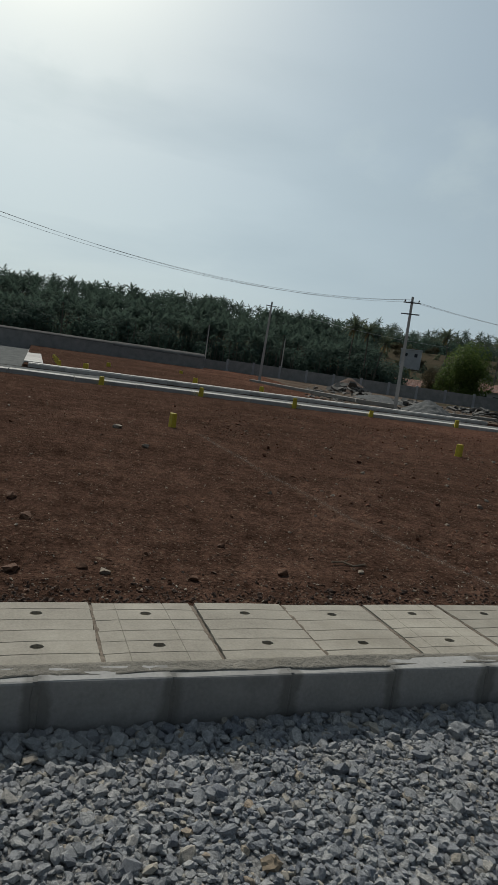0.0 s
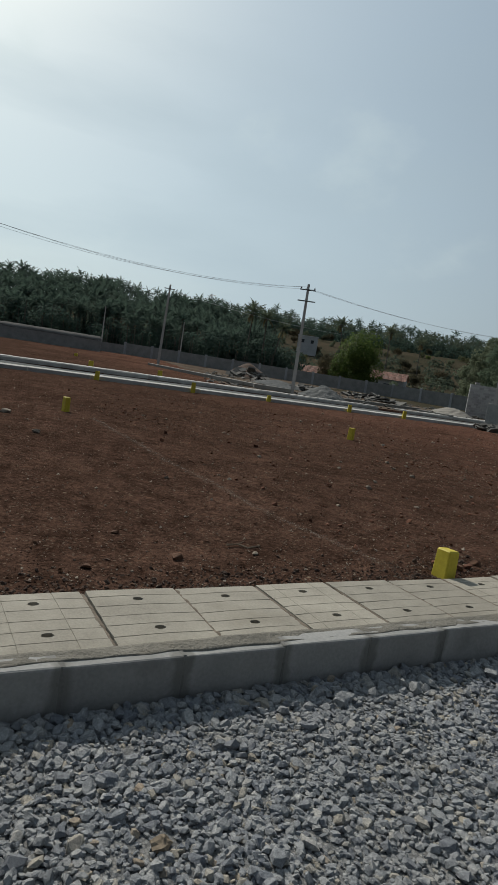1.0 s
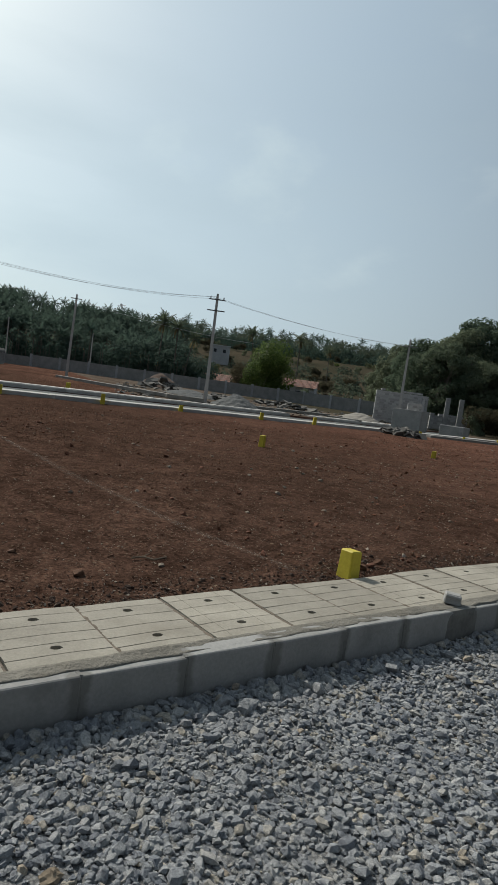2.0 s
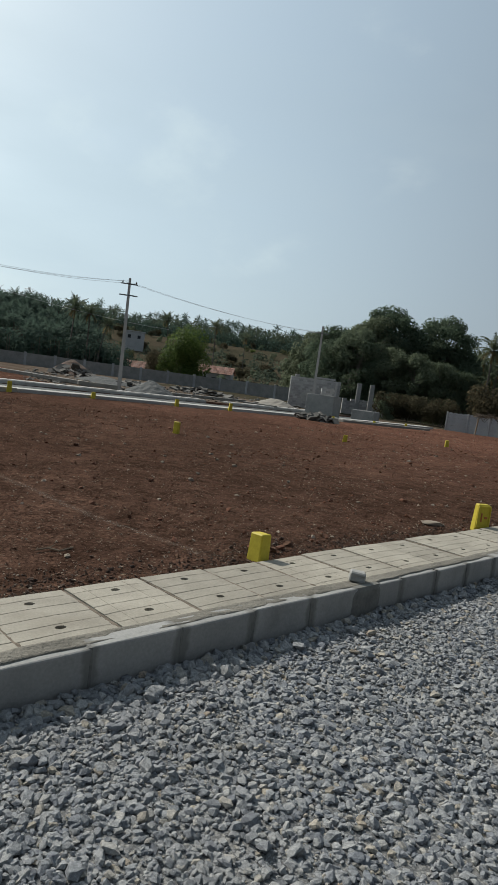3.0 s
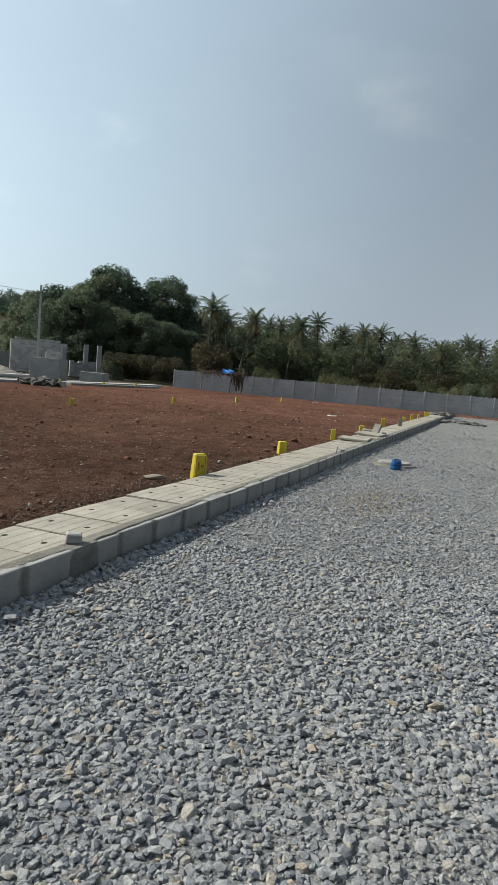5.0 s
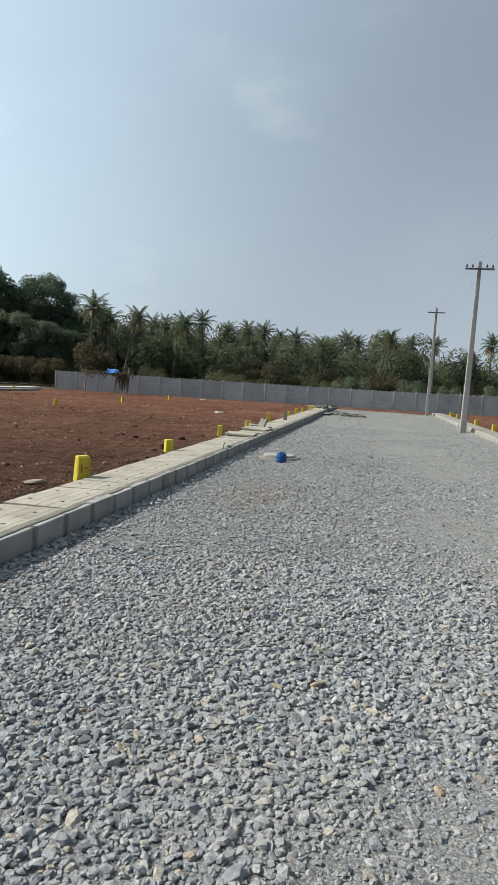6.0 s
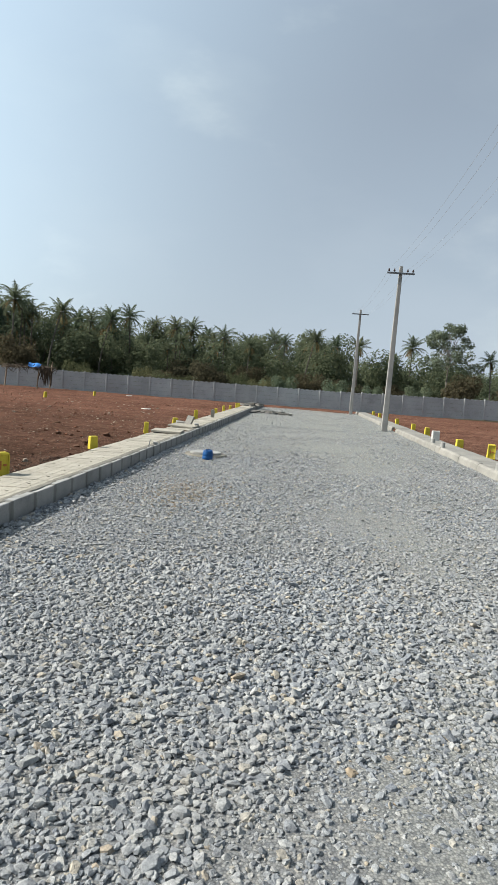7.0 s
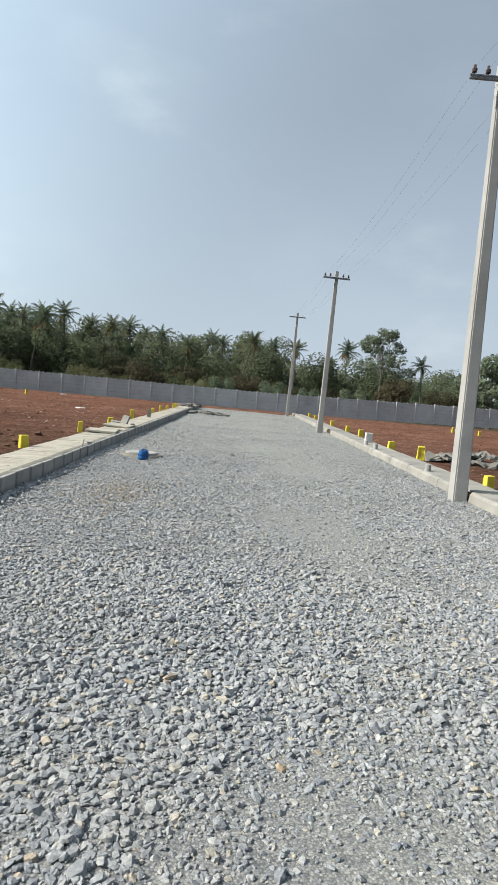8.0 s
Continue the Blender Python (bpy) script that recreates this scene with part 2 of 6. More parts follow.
def gravel_bed_material():
    m, nt, b = nodes_of("gravel bed")
    pos = nt.nodes.new("ShaderNodeNewGeometry").outputs["Position"]
    v = node(nt, "ShaderNodeTexVoronoi", Scale=30.0)
    w = node(nt, "ShaderNodeTexVoronoi", Scale=95.0)
    for k in (v, w):
        nt.links.new(pos, k.inputs["Vector"])
    pick = nt.nodes.new("ShaderNodeSeparateColor")
    nt.links.new(v.outputs["Color"], pick.inputs["Color"])
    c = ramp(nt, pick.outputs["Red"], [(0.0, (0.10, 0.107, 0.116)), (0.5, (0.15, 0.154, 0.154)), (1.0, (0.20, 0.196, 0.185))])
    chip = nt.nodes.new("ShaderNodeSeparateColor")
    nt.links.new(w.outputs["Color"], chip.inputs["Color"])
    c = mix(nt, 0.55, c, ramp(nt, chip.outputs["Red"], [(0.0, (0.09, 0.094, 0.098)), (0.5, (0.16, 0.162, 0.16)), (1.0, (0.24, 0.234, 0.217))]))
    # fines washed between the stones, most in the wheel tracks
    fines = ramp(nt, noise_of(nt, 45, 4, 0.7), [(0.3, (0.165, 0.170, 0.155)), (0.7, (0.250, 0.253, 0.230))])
    where = nt.nodes.new("ShaderNodeSeparateXYZ")
    nt.links.new(pos, where.inputs["Vector"])
    patch = noise_of(nt, 0.9, 5, 0.6, (1.0, 0.3, 1.0))
    track = mix(nt, 0.5, span(nt, where.outputs["X"], 3.0, 4.3), span(nt, where.outputs["X"], 6.6, 5.2))
    # the paler mix also rises along the road, from y 12 to 24
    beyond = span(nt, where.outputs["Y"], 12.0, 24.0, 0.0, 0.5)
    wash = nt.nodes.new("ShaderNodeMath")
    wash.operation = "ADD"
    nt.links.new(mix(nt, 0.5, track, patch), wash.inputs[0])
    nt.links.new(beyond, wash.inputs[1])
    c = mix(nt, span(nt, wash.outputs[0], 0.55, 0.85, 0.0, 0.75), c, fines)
    c = mix(nt, 1.0, c, ramp(nt, chip.outputs["Green"], [(0.0, (0.62, 0.63, 0.65)), (0.5, (0.98, 0.98, 0.98)), (1.0, (1.35, 1.33, 1.28))]), "MULTIPLY")
    # shade in the gaps between chips, painted as darker cell rims
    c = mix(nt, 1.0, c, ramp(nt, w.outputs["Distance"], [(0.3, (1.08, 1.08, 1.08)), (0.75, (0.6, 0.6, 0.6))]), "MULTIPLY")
    nt.links.new(c, b.inputs["Base Color"])
    b.inputs["Roughness"].default_value = 0.9
    b.inputs["Specular IOR Level"].default_value = 0.2
    bump(nt, b, mix(nt, 0.6, w.outputs["Distance"], noise_of(nt, 120, 3, 0.7)), 0.3, -0.005)
    return m


def leaf_material(name, dark, light, gloss=0.5):
    m, nt, b = nodes_of(name)
    r = nt.nodes.new("ShaderNodeNewGeometry").outputs["Random Per Island"]
    o = nt.nodes.new("ShaderNodeObjectInfo").outputs["Random"]
    c = ramp(nt, r, [(0, dark), (1, light)])
    c = mix(nt, 1.0, c, ramp(nt, o, [(0, (0.75, 0.82, 0.78)), (1, (1.2, 1.1, 1.0))]), "MULTIPLY")
    nt.links.new(c, b.inputs["Base Color"])
    b.inputs["Roughness"].default_value = gloss
    b.inputs["Specular IOR Level"].default_value = 0.04
    glow = nt.nodes.new("ShaderNodeBsdfTranslucent")
    nt.links.new(c, glow.inputs["Color"])
    both = node(nt, "ShaderNodeMixShader", Fac=0.5)
    nt.links.new(b.outputs["BSDF"], both.inputs[1])
    nt.links.new(glow.outputs["BSDF"], both.inputs[2])
    nt.links.new(both.outputs["Shader"], nt.nodes["Material Output"].inputs["Surface"])
    return m


def tile_material():
    m, nt, b = nodes_of("clay roof tile")
    o = nt.nodes.new("ShaderNodeNewGeometry").outputs["Random Per Island"]
    c = ramp(nt, o, [(0, (0.16, 0.07, 0.05)), (1, (0.30, 0.14, 0.10))])
    c = mix(nt, span(nt, noise_of(nt, 0.8, 5, 0.6), 0.4, 0.7, 0, 0.6), c, (0.2, 0.15, 0.12))
    nt.links.new(c, b.inputs["Base Color"])
    b.inputs["Roughness"].default_value = 0.85
    return m


SOIL = soil_material()
GRASS = grass_material()
GRAVEL = loose_gravel_material()
BED = gravel_bed_material()
SLAB = rough_stuff("cement slab", (0.2132, 0.195, 0.1588), (0.3357, 0.313, 0.2586), 3.2, 70, 0.88, 0.6, 0.005, 0.15, (0.2132, 0.1905, 0.1497))
KERB = rough_stuff("kerb concrete", (0.2136, 0.2136, 0.2041), (0.3132, 0.3085, 0.2895), 2.6, 50, 0.85, 0.5, 0.006, 0.14, (0.1614, 0.1566, 0.1471), damp_ends=(0.1281, 0.1234, 0.112))
PALE_KERB = rough_stuff("pale kerb concrete", (0.1512, 0.1462, 0.1302), (0.252, 0.2419, 0.2159), 2.0, 40, 0.85, 0.3, 0.004, 0.12, (0.252, 0.2268, 0.1848))
MORTAR = rough_stuff("cement mortar", (0.105, 0.09828, 0.08232), (0.189, 0.1764, 0.1478), 5.0, 45, 0.95, 1.0, 0.02, 0.0, (0.126, 0.1134, 0.0882))
PRECAST = rough_stuff("precast concrete", (0.26, 0.27, 0.275), (0.37, 0.38, 0.38), 0.9, 18, 0.85, 0.3, 0.01, 0.12, (0.21, 0.215, 0.215))
BLOCK = rough_stuff("cement block", (0.175, 0.178, 0.172), (0.29, 0.288, 0.272), 1.5, 18, 0.95, 0.6, 0.02, 0.1)
POLE = rough_stuff("pole concrete", (0.1932, 0.189, 0.1789), (0.2856, 0.2772, 0.2604), 1.2, 35, 0.8, 0.3, 0.004, 0.05, (0.2352, 0.2184, 0.1932))
PALE_POLE = rough_stuff("pale pole concrete", (0.30, 0.295, 0.28), (0.42, 0.41, 0.39), 1.2, 35, 0.8, 0.3, 0.004, 0.05)
YELLOW = rough_stuff("yellow paint", (0.40, 0.32, 0.030), (0.54, 0.44, 0.045), 6.0, 40, 0.6, 0.3, 0.003, 0.1, (0.36, 0.27, 0.045))
RED_PAINT = rough_stuff("dull red paint", (0.30, 0.10, 0.03), (0.38, 0.14, 0.05), 8, 50, 0.7)
WHITE = rough_stuff("white paint", (0.374, 0.3665, 0.3441), (0.4937, 0.4862, 0.4563), 3, 30, 0.7, 0.2, 0.003, 0.0, (0.374, 0.3441, 0.2992))
BLUE = rough_stuff("blue plastic", (0.006, 0.05, 0.16), (0.014, 0.085, 0.24), 8, 40, 0.4, 0.2, 0.003)
STEEL = rough_stuff("galvanised steel", (0.1008, 0.105, 0.1092), (0.168, 0.1722, 0.1764), 5, 40, 0.5)
WIRE = rough_stuff("wire", (0.364, 0.3705, 0.377), (0.468, 0.4745, 0.481), 1, 20, 0.5)
PORCELAIN = rough_stuff("brown insulator", (0.03, 0.02, 0.018), (0.06, 0.04, 0.035), 8, 40, 0.25)
WOOD = rough_stuff("rough timber", (0.13, 0.095, 0.06), (0.26, 0.2, 0.14), 3, 40, 0.9)
THATCH = rough_stuff("dry palm thatch", (0.035, 0.027, 0.02), (0.095, 0.072, 0.05), 3, 30, 0.95, 1.0, 0.03)
CLOD = rough_stuff("clay clod", (0.0672, 0.0336, 0.01932), (0.126, 0.06552, 0.03864), 5, 50, 0.95, 0.8, 0.01, 0.25)
RED_CLOD = rough_stuff("red clay clod", (0.085, 0.036, 0.021), (0.17, 0.076, 0.046), 5, 50, 0.95, 0.8, 0.01, islands=0.3)
ROCK = rough_stuff("pale rock", (0.1932, 0.1594, 0.1207), (0.3478, 0.2995, 0.2415), 6, 60, 0.9, 0.7, 0.008, 0.25, gloss=0.08)
# flat sheet without loose stones: their self-shadow is put into the darker colour
FAR_GRAVEL = rough_stuff("far crushed stone", (0.085, 0.09, 0.088), (0.17, 0.173, 0.166), 1.2, 18, 0.95, 0.8, 0.03, gloss=0.0)
FOOTWAY = rough_stuff("pale cement footway", (0.301, 0.2912, 0.2716), (0.448, 0.4368, 0.406), 1.2, 30, 0.85, 0.3, 0.004, 0.2, (0.28, 0.259, 0.224))
DARK_CLOD = rough_stuff("dark damp clod", (0.034, 0.022, 0.016), (0.095, 0.062, 0.046), 6, 60, 1.0, 0.8, 0.01, islands=0.4)
SAND = rough_stuff("sand", (0.168, 0.1554, 0.1344), (0.2436, 0.2268, 0.1974), 0.8, 25, 0.95, 0.6, 0.03)
HEAP = rough_stuff("heaped crushed stone", (0.084, 0.0882, 0.0882), (0.1764, 0.1781, 0.1722), 3.0, 22, 0.95, 1.0, 0.06, gloss=0.0)
RUBBLE = rough_stuff("dusty broken concrete", (0.084, 0.0798, 0.0714), (0.1764, 0.168, 0.1512), 2.0, 25, 0.95, 0.6, 0.01, 0.3)
DEBRIS = rough_stuff("grey building dust on soil", (0.063, 0.04368, 0.03192), (0.1386, 0.1159, 0.09408), 0.35, 6, 0.98, 0.9, 0.06, 0.0, (0.084, 0.0462, 0.0294), gloss=0.0)
SHEET = rough_stuff("weathered roof sheet", (0.095, 0.092, 0.088), (0.15, 0.146, 0.138), 0.5, 8, 0.98, 0.2, 0.01, gloss=0.0)
BARK = rough_stuff("grey bark", (0.10, 0.09, 0.075), (0.20, 0.18, 0.15), 1.5, 14, 0.95, 0.9, 0.03, 0.2)
PALM_BARK = rough_stuff("weathered palm bark", (0.055, 0.05, 0.042), (0.12, 0.108, 0.09), 1.5, 14, 0.95, 0.9, 0.03, 0.2)
# grove, undergrowth, palm and broad leaves: colours paled to imitate aerial haze
GROVE_LEAF = leaf_material("plantation palm leaf", (0.0448, 0.0752, 0.0648), (0.0624, 0.0976, 0.0824), 0.8)
UNDER_LEAF = leaf_material("hazed undergrowth leaf", (0.06264, 0.08518, 0.05763), (0.1102, 0.1303, 0.08266), 0.9)
PALM_LEAF = leaf_material("palm leaf", (0.074, 0.092, 0.064), (0.118, 0.138, 0.090), 0.6)
DRY_LEAF = leaf_material("dry palm leaf", (0.11, 0.085, 0.045), (0.24, 0.19, 0.10), 0.7)
DARK_LEAF = leaf_material("dark broad leaf", (0.09209, 0.122, 0.08749), (0.1359, 0.1681, 0.1151), 0.7)
MID_LEAF = leaf_material("olive leaf", (0.072, 0.081, 0.045), (0.1215, 0.1283, 0.072), 0.7)
FRESH_LEAF = leaf_material("fresh green leaf", (0.05434, 0.0887, 0.02574), (0.1358, 0.1787, 0.05434), 0.5)
GREY_LEAF = leaf_material("grey-green leaf", (0.105, 0.125, 0.092), (0.16, 0.185, 0.135), 0.6)
SCRUB_LEAF = leaf_material("dry scrub", (0.050, 0.048, 0.032), (0.078, 0.070, 0.047), 0.8)
FAR_LEAF = leaf_material("far woodland", (0.0484, 0.0682, 0.055), (0.0748, 0.0968, 0.0726), 0.8)
TILE = tile_material()
PLASTER = rough_stuff("faded plaster", (0.336, 0.3444, 0.3444), (0.462, 0.4704, 0.4704), 0.8, 12, 0.9)
DARK_GLASS = rough_stuff("dark window", (0.02, 0.025, 0.03), (0.04, 0.045, 0.05), 3, 20, 0.2)

# ---- mesh helpers ----


def link_mesh(name, bm, material, parent=None, smooth=False):
    me = bpy.data.meshes.new(name)
    bm.to_mesh(me)
    bm.free()
    me.materials.append(material)
    if smooth:
        me.polygons.foreach_set("use_smooth", [True] * len(me.polygons))
    ob = new(name, me)
    ob.parent = parent
    return ob


def part(name, bm, material, parent, label="", smooth=False):
    ob = link_mesh(name, bm, material, parent, smooth)
    return tagged(ob, label)


def place(ob, m):
    ob.matrix_basis = m
    return ob


def base(name, label, category, m=None, group="", kind=""):
    ob = new(name)
    if m is not None:
        ob.matrix_basis = m
    return tagged(ob, label, category, group, kind)


def array_mesh(name, verts, faces, material, parent=None):
    """A mesh straight from number arrays; faces all have the same count of corners."""
    me = bpy.data.meshes.new(name)
    n, k = faces.shape
    me.vertices.add(len(verts))
    me.vertices.foreach_set("co", np.ascontiguousarray(verts, dtype=np.float32).ravel())
    me.loops.add(n * k)
    me.loops.foreach_set("vertex_index", np.ascontiguousarray(faces, dtype=np.int32).ravel())
    me.polygons.add(n)
    me.polygons.foreach_set("loop_start", np.arange(0, n * k, k, dtype=np.int32))
    me.update(calc_edges=True)
    me.validate()
    me.polygons.foreach_set("use_smooth", [False] * n)
    me.materials.append(material)
    ob = new(name, me)
    ob.parent = parent
    return ob


def box(bm, cx, cy, cz, sx, sy, sz, bevel=0.0, taper=1.0, m=None, jitter=0.0, rng=None):
    """A block about its centre, the top scaled by taper, edges bevelled, corners a little off where jitter is given."""
    made = bmesh.ops.create_cube(bm, size=1.0)["verts"]
    for v in made:
        k = taper if v.co.z > 0 else 1.0
        v.co = Vector((v.co.x * sx * k, v.co.y * sy * k, v.co.z * sz))
        if jitter:
            v.co += Vector([rng.uniform(-jitter, jitter) for _ in range(3)])
    if m is not None:
        bmesh.ops.transform(bm, matrix=m, verts=made)
    bmesh.ops.translate(bm, vec=(cx, cy, cz), verts=made)
    if bevel:
        edges = list({e for v in made for e in v.link_edges})
        bmesh.ops.bevel(bm, geom=edges, offset=bevel, segments=1, affect="EDGES")


def limb(bm, p0, p1, r0, r1, sides=6):
    p0, p1 = Vector(p0), Vector(p1)
    made = bmesh.ops.create_cone(bm, cap_ends=True, segments=sides, radius1=r0, radius2=r1, depth=(p1 - p0).length)["verts"]
    turn = (p1 - p0).to_track_quat("Z", "Y").to_matrix().to_4x4()
    bmesh.ops.transform(bm, matrix=Matrix.Translation((p0 + p1) / 2) @ turn, verts=made)


def waves(x, y, seed=0, scale=1.0):
    """Soft bumps between about -1 and 1."""
    r = np.random.RandomState(seed)
    out = 0.0
    for k in range(7):
        a, f, ph = r.uniform(0, 6.28), r.uniform(0.5, 2.0) * scale, r.uniform(0, 6.28)
        out = out + np.sin((x * math.cos(a) + y * math.sin(a)) * f + ph) / 3.2
    return out


def smooth_step(v):
    v = np.clip(v, 0, 1)
    return v * v * (3 - 2 * v)


# ---- the ground's heights ----
KERB_X, SLAB_X0, SLAB_X1 = 0.0, -0.16, -0.915      # near kerb's face, the slabs' front and back edges
RIGHT_X = 7.42                                      # face of the kerb across the road
END_Y = 50.6                                        # where the road meets the boundary wall
FAR_X0, FAR_X1 = -23.4, -30.9                       # faces of the two kerbs of the parallel road
STAND = (2.75, -0.5)


def polar(az, d):
    """A place by its bearing (degrees to the left of the road's direction) and distance from the middle of the walk."""
    return STAND[0] - d * math.sin(radians(az)), STAND[1] + d * math.cos(radians(az))


def ground_z(x, y):
    x, y = np.asarray(x, dtype=float), np.asarray(y, dtype=float)
    z = 0.15 + 0.018 * waves(x, y, 3, 1.2) + 0.012 * waves(x, y, 5, 4.0) + 0.009 * waves(x, y, 6, 13.0) * waves(x, y, 9, 9.0)
    z = z + 0.35 * smooth_step((-x - 34) / 45)
    d = np.hypot(x - STAND[0], y - STAND[1])
    az = np.degrees(np.arctan2(-(x - STAND[0]), y - STAND[1]))
    z = z + 16.0 * smooth_step((d - 100) / 170) * smooth_step((az - 30) / 10) * smooth_step((115 - az) / 12)
    z = z + 4.0 * smooth_step((d - 200) / 500)
    road = (x > -0.12) & (x < RIGHT_X + 0.1) & (y < END_Y - 1)
    far = (x < FAR_X0) & (x > FAR_X1) & (y < 46)
    cross = (x < FAR_X1 + 0.1) & (x > -74) & (y < -1.3) & (y > -8.5)
    return np.where(road | far | cross, -0.08, z)


def bed_z(x, y):
    """The gravel's surface on the road, heaped a little against the near kerb."""
    return 0.012 * waves(x, y, 8, 1.5) - 0.015 * np.exp(-((x - 0.02) / 0.16) ** 2) + 0.03 * np.exp(-((x - RIGHT_X) / 0.2) ** 2)


def sheet(name, xs, ys, height, material, pick=None, extra=None):
    X, Y = np.meshgrid(np.array(xs), np.array(ys), indexing="ij")
    Z = height(X, Y)
    V = np.stack([X, Y, Z], -1).reshape(-1, 3)
    nx, ny = len(xs), len(ys)
    i, j = np.meshgrid(np.arange(nx - 1), np.arange(ny - 1), indexing="ij")
    a = (i * ny + j).ravel()
    F = np.stack([a, a + ny, a + ny + 1, a + 1], -1)
    ob = array_mesh(name, V, F, material)
    if pick is not None:
        for m in extra:
            ob.data.materials.append(m)
        c = V[F].mean(1)
        ob.data.polygons.foreach_set("material_index", pick(c[:, 0], c[:, 1]).astype(np.int32))
    ob.data.polygons.foreach_set("use_smooth", [True] * len(ob.data.polygons))
    return ob


def lines(*stretches):
    out = []
    for a, b, step in stretches:
        out += list(np.arange(a, b, step))
    return out


gx = [-2500, -1500, -900, -600] + lines((-420, -100, 10), (-100, -34, 2.0), (-34, FAR_X1 - 0.01, 0.6)) + [FAR_X1 - 0.02, FAR_X1 + 0.02] + lines((-30, -23.6, 1.5)) + [FAR_X0 - 0.02, FAR_X0 + 0.02]
gx += lines((-23, -14, 0.6), (-14, -6.2, 0.3), (-6.2, -0.95, 0.12)) + [-0.95, -0.7, -0.3, -0.14, -0.10] + lines((0.5, 7.2, 1.1)) + [RIGHT_X + 0.05, RIGHT_X + 0.15] + lines((7.8, 22, 0.5), (22, 60, 3), (60, 200, 12)) + [260, 400, 800, 1500, 2500]
gy = [-2500, -1200, -500, -200, -100, -60, -30, -15] + lines((-9, -3, 0.3), (-3, 12, 0.12), (12, 24, 0.3), (24, 56, 0.8), (56, 110, 3), (110, 420, 10)) + [600, 900, 1500, 2500]


def outside(x, y):
    inside = (x > -62) & (x < 60) & (y < 50.8 + 0.14 * (x - 3.5)) & (y > -30) & ((x > -24) | (y < 75))
    out = ~(inside | ((x > -86) & (x <= -62) & (y < 62) & (y > -30)))
    # trampled grey ground round the building site
    dusty = (x < FAR_X1 - 0.3) & (y > 17 + 0.25 * (-x - 31)) & ~out | (x < FAR_X0) & (x > -60) & (y > 44.5) & ~out
    return np.where(out, 1, np.where(dusty, 2, 0))


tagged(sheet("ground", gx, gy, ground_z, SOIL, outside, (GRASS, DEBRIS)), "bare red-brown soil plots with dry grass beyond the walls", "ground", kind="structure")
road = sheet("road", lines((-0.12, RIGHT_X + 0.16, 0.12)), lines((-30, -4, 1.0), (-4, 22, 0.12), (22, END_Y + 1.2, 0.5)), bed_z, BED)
tagged(road, "straight unpaved road covered with crushed grey stone", "road", kind="structure")
far_bed = lambda x, y: 0.02 * waves(x, y, 12, 0.8)
tagged(sheet("road", lines((FAR_X1 - 0.05, FAR_X0 + 0.06, 0.5)), lines((-40, 46.5, 1.0)), far_bed, FAR_GRAVEL), "parallel road surfaced with crushed grey stone", "road", kind="structure")
tagged(sheet("road", lines((-74, FAR_X1 + 0.2, 1.0)), lines((-8.5, -1.2, 0.6)), lambda x, y: 0.012 + far_bed(x, y), FAR_GRAVEL), "short cross road of crushed grey stone", "road", kind="structure")


def backdrop_ridge():
    """Low wooded hills all round, far off."""
    rng = np.random.RandomState(4)
    n = 240
    V, F = [], []
    for i in range(n + 1):
        a = 2 * math.pi * i / n
        top = 26 + 9 * math.sin(a * 3 + 1) + 6 * math.sin(a * 11) + 2.5 * math.sin(a * 37) + rng.uniform(-1, 1)
        for r, z in ((1150, -2), (1300, top * 0.7), (1500, top)):
            V.append((r * math.cos(a), r * math.sin(a), z))
    for i in range(n):
        for k in range(2):
            a = i * 3 + k
            F.append((a, a + 3, a + 4, a + 1))
    ob = array_mesh("backdrop", np.array(V), np.array(F), FAR_LEAF)
    return tagged(ob, "low hazy wooded hills along the horizon", "hills", kind="structure")


backdrop_ridge()

# ---- kerbs and pavements ----


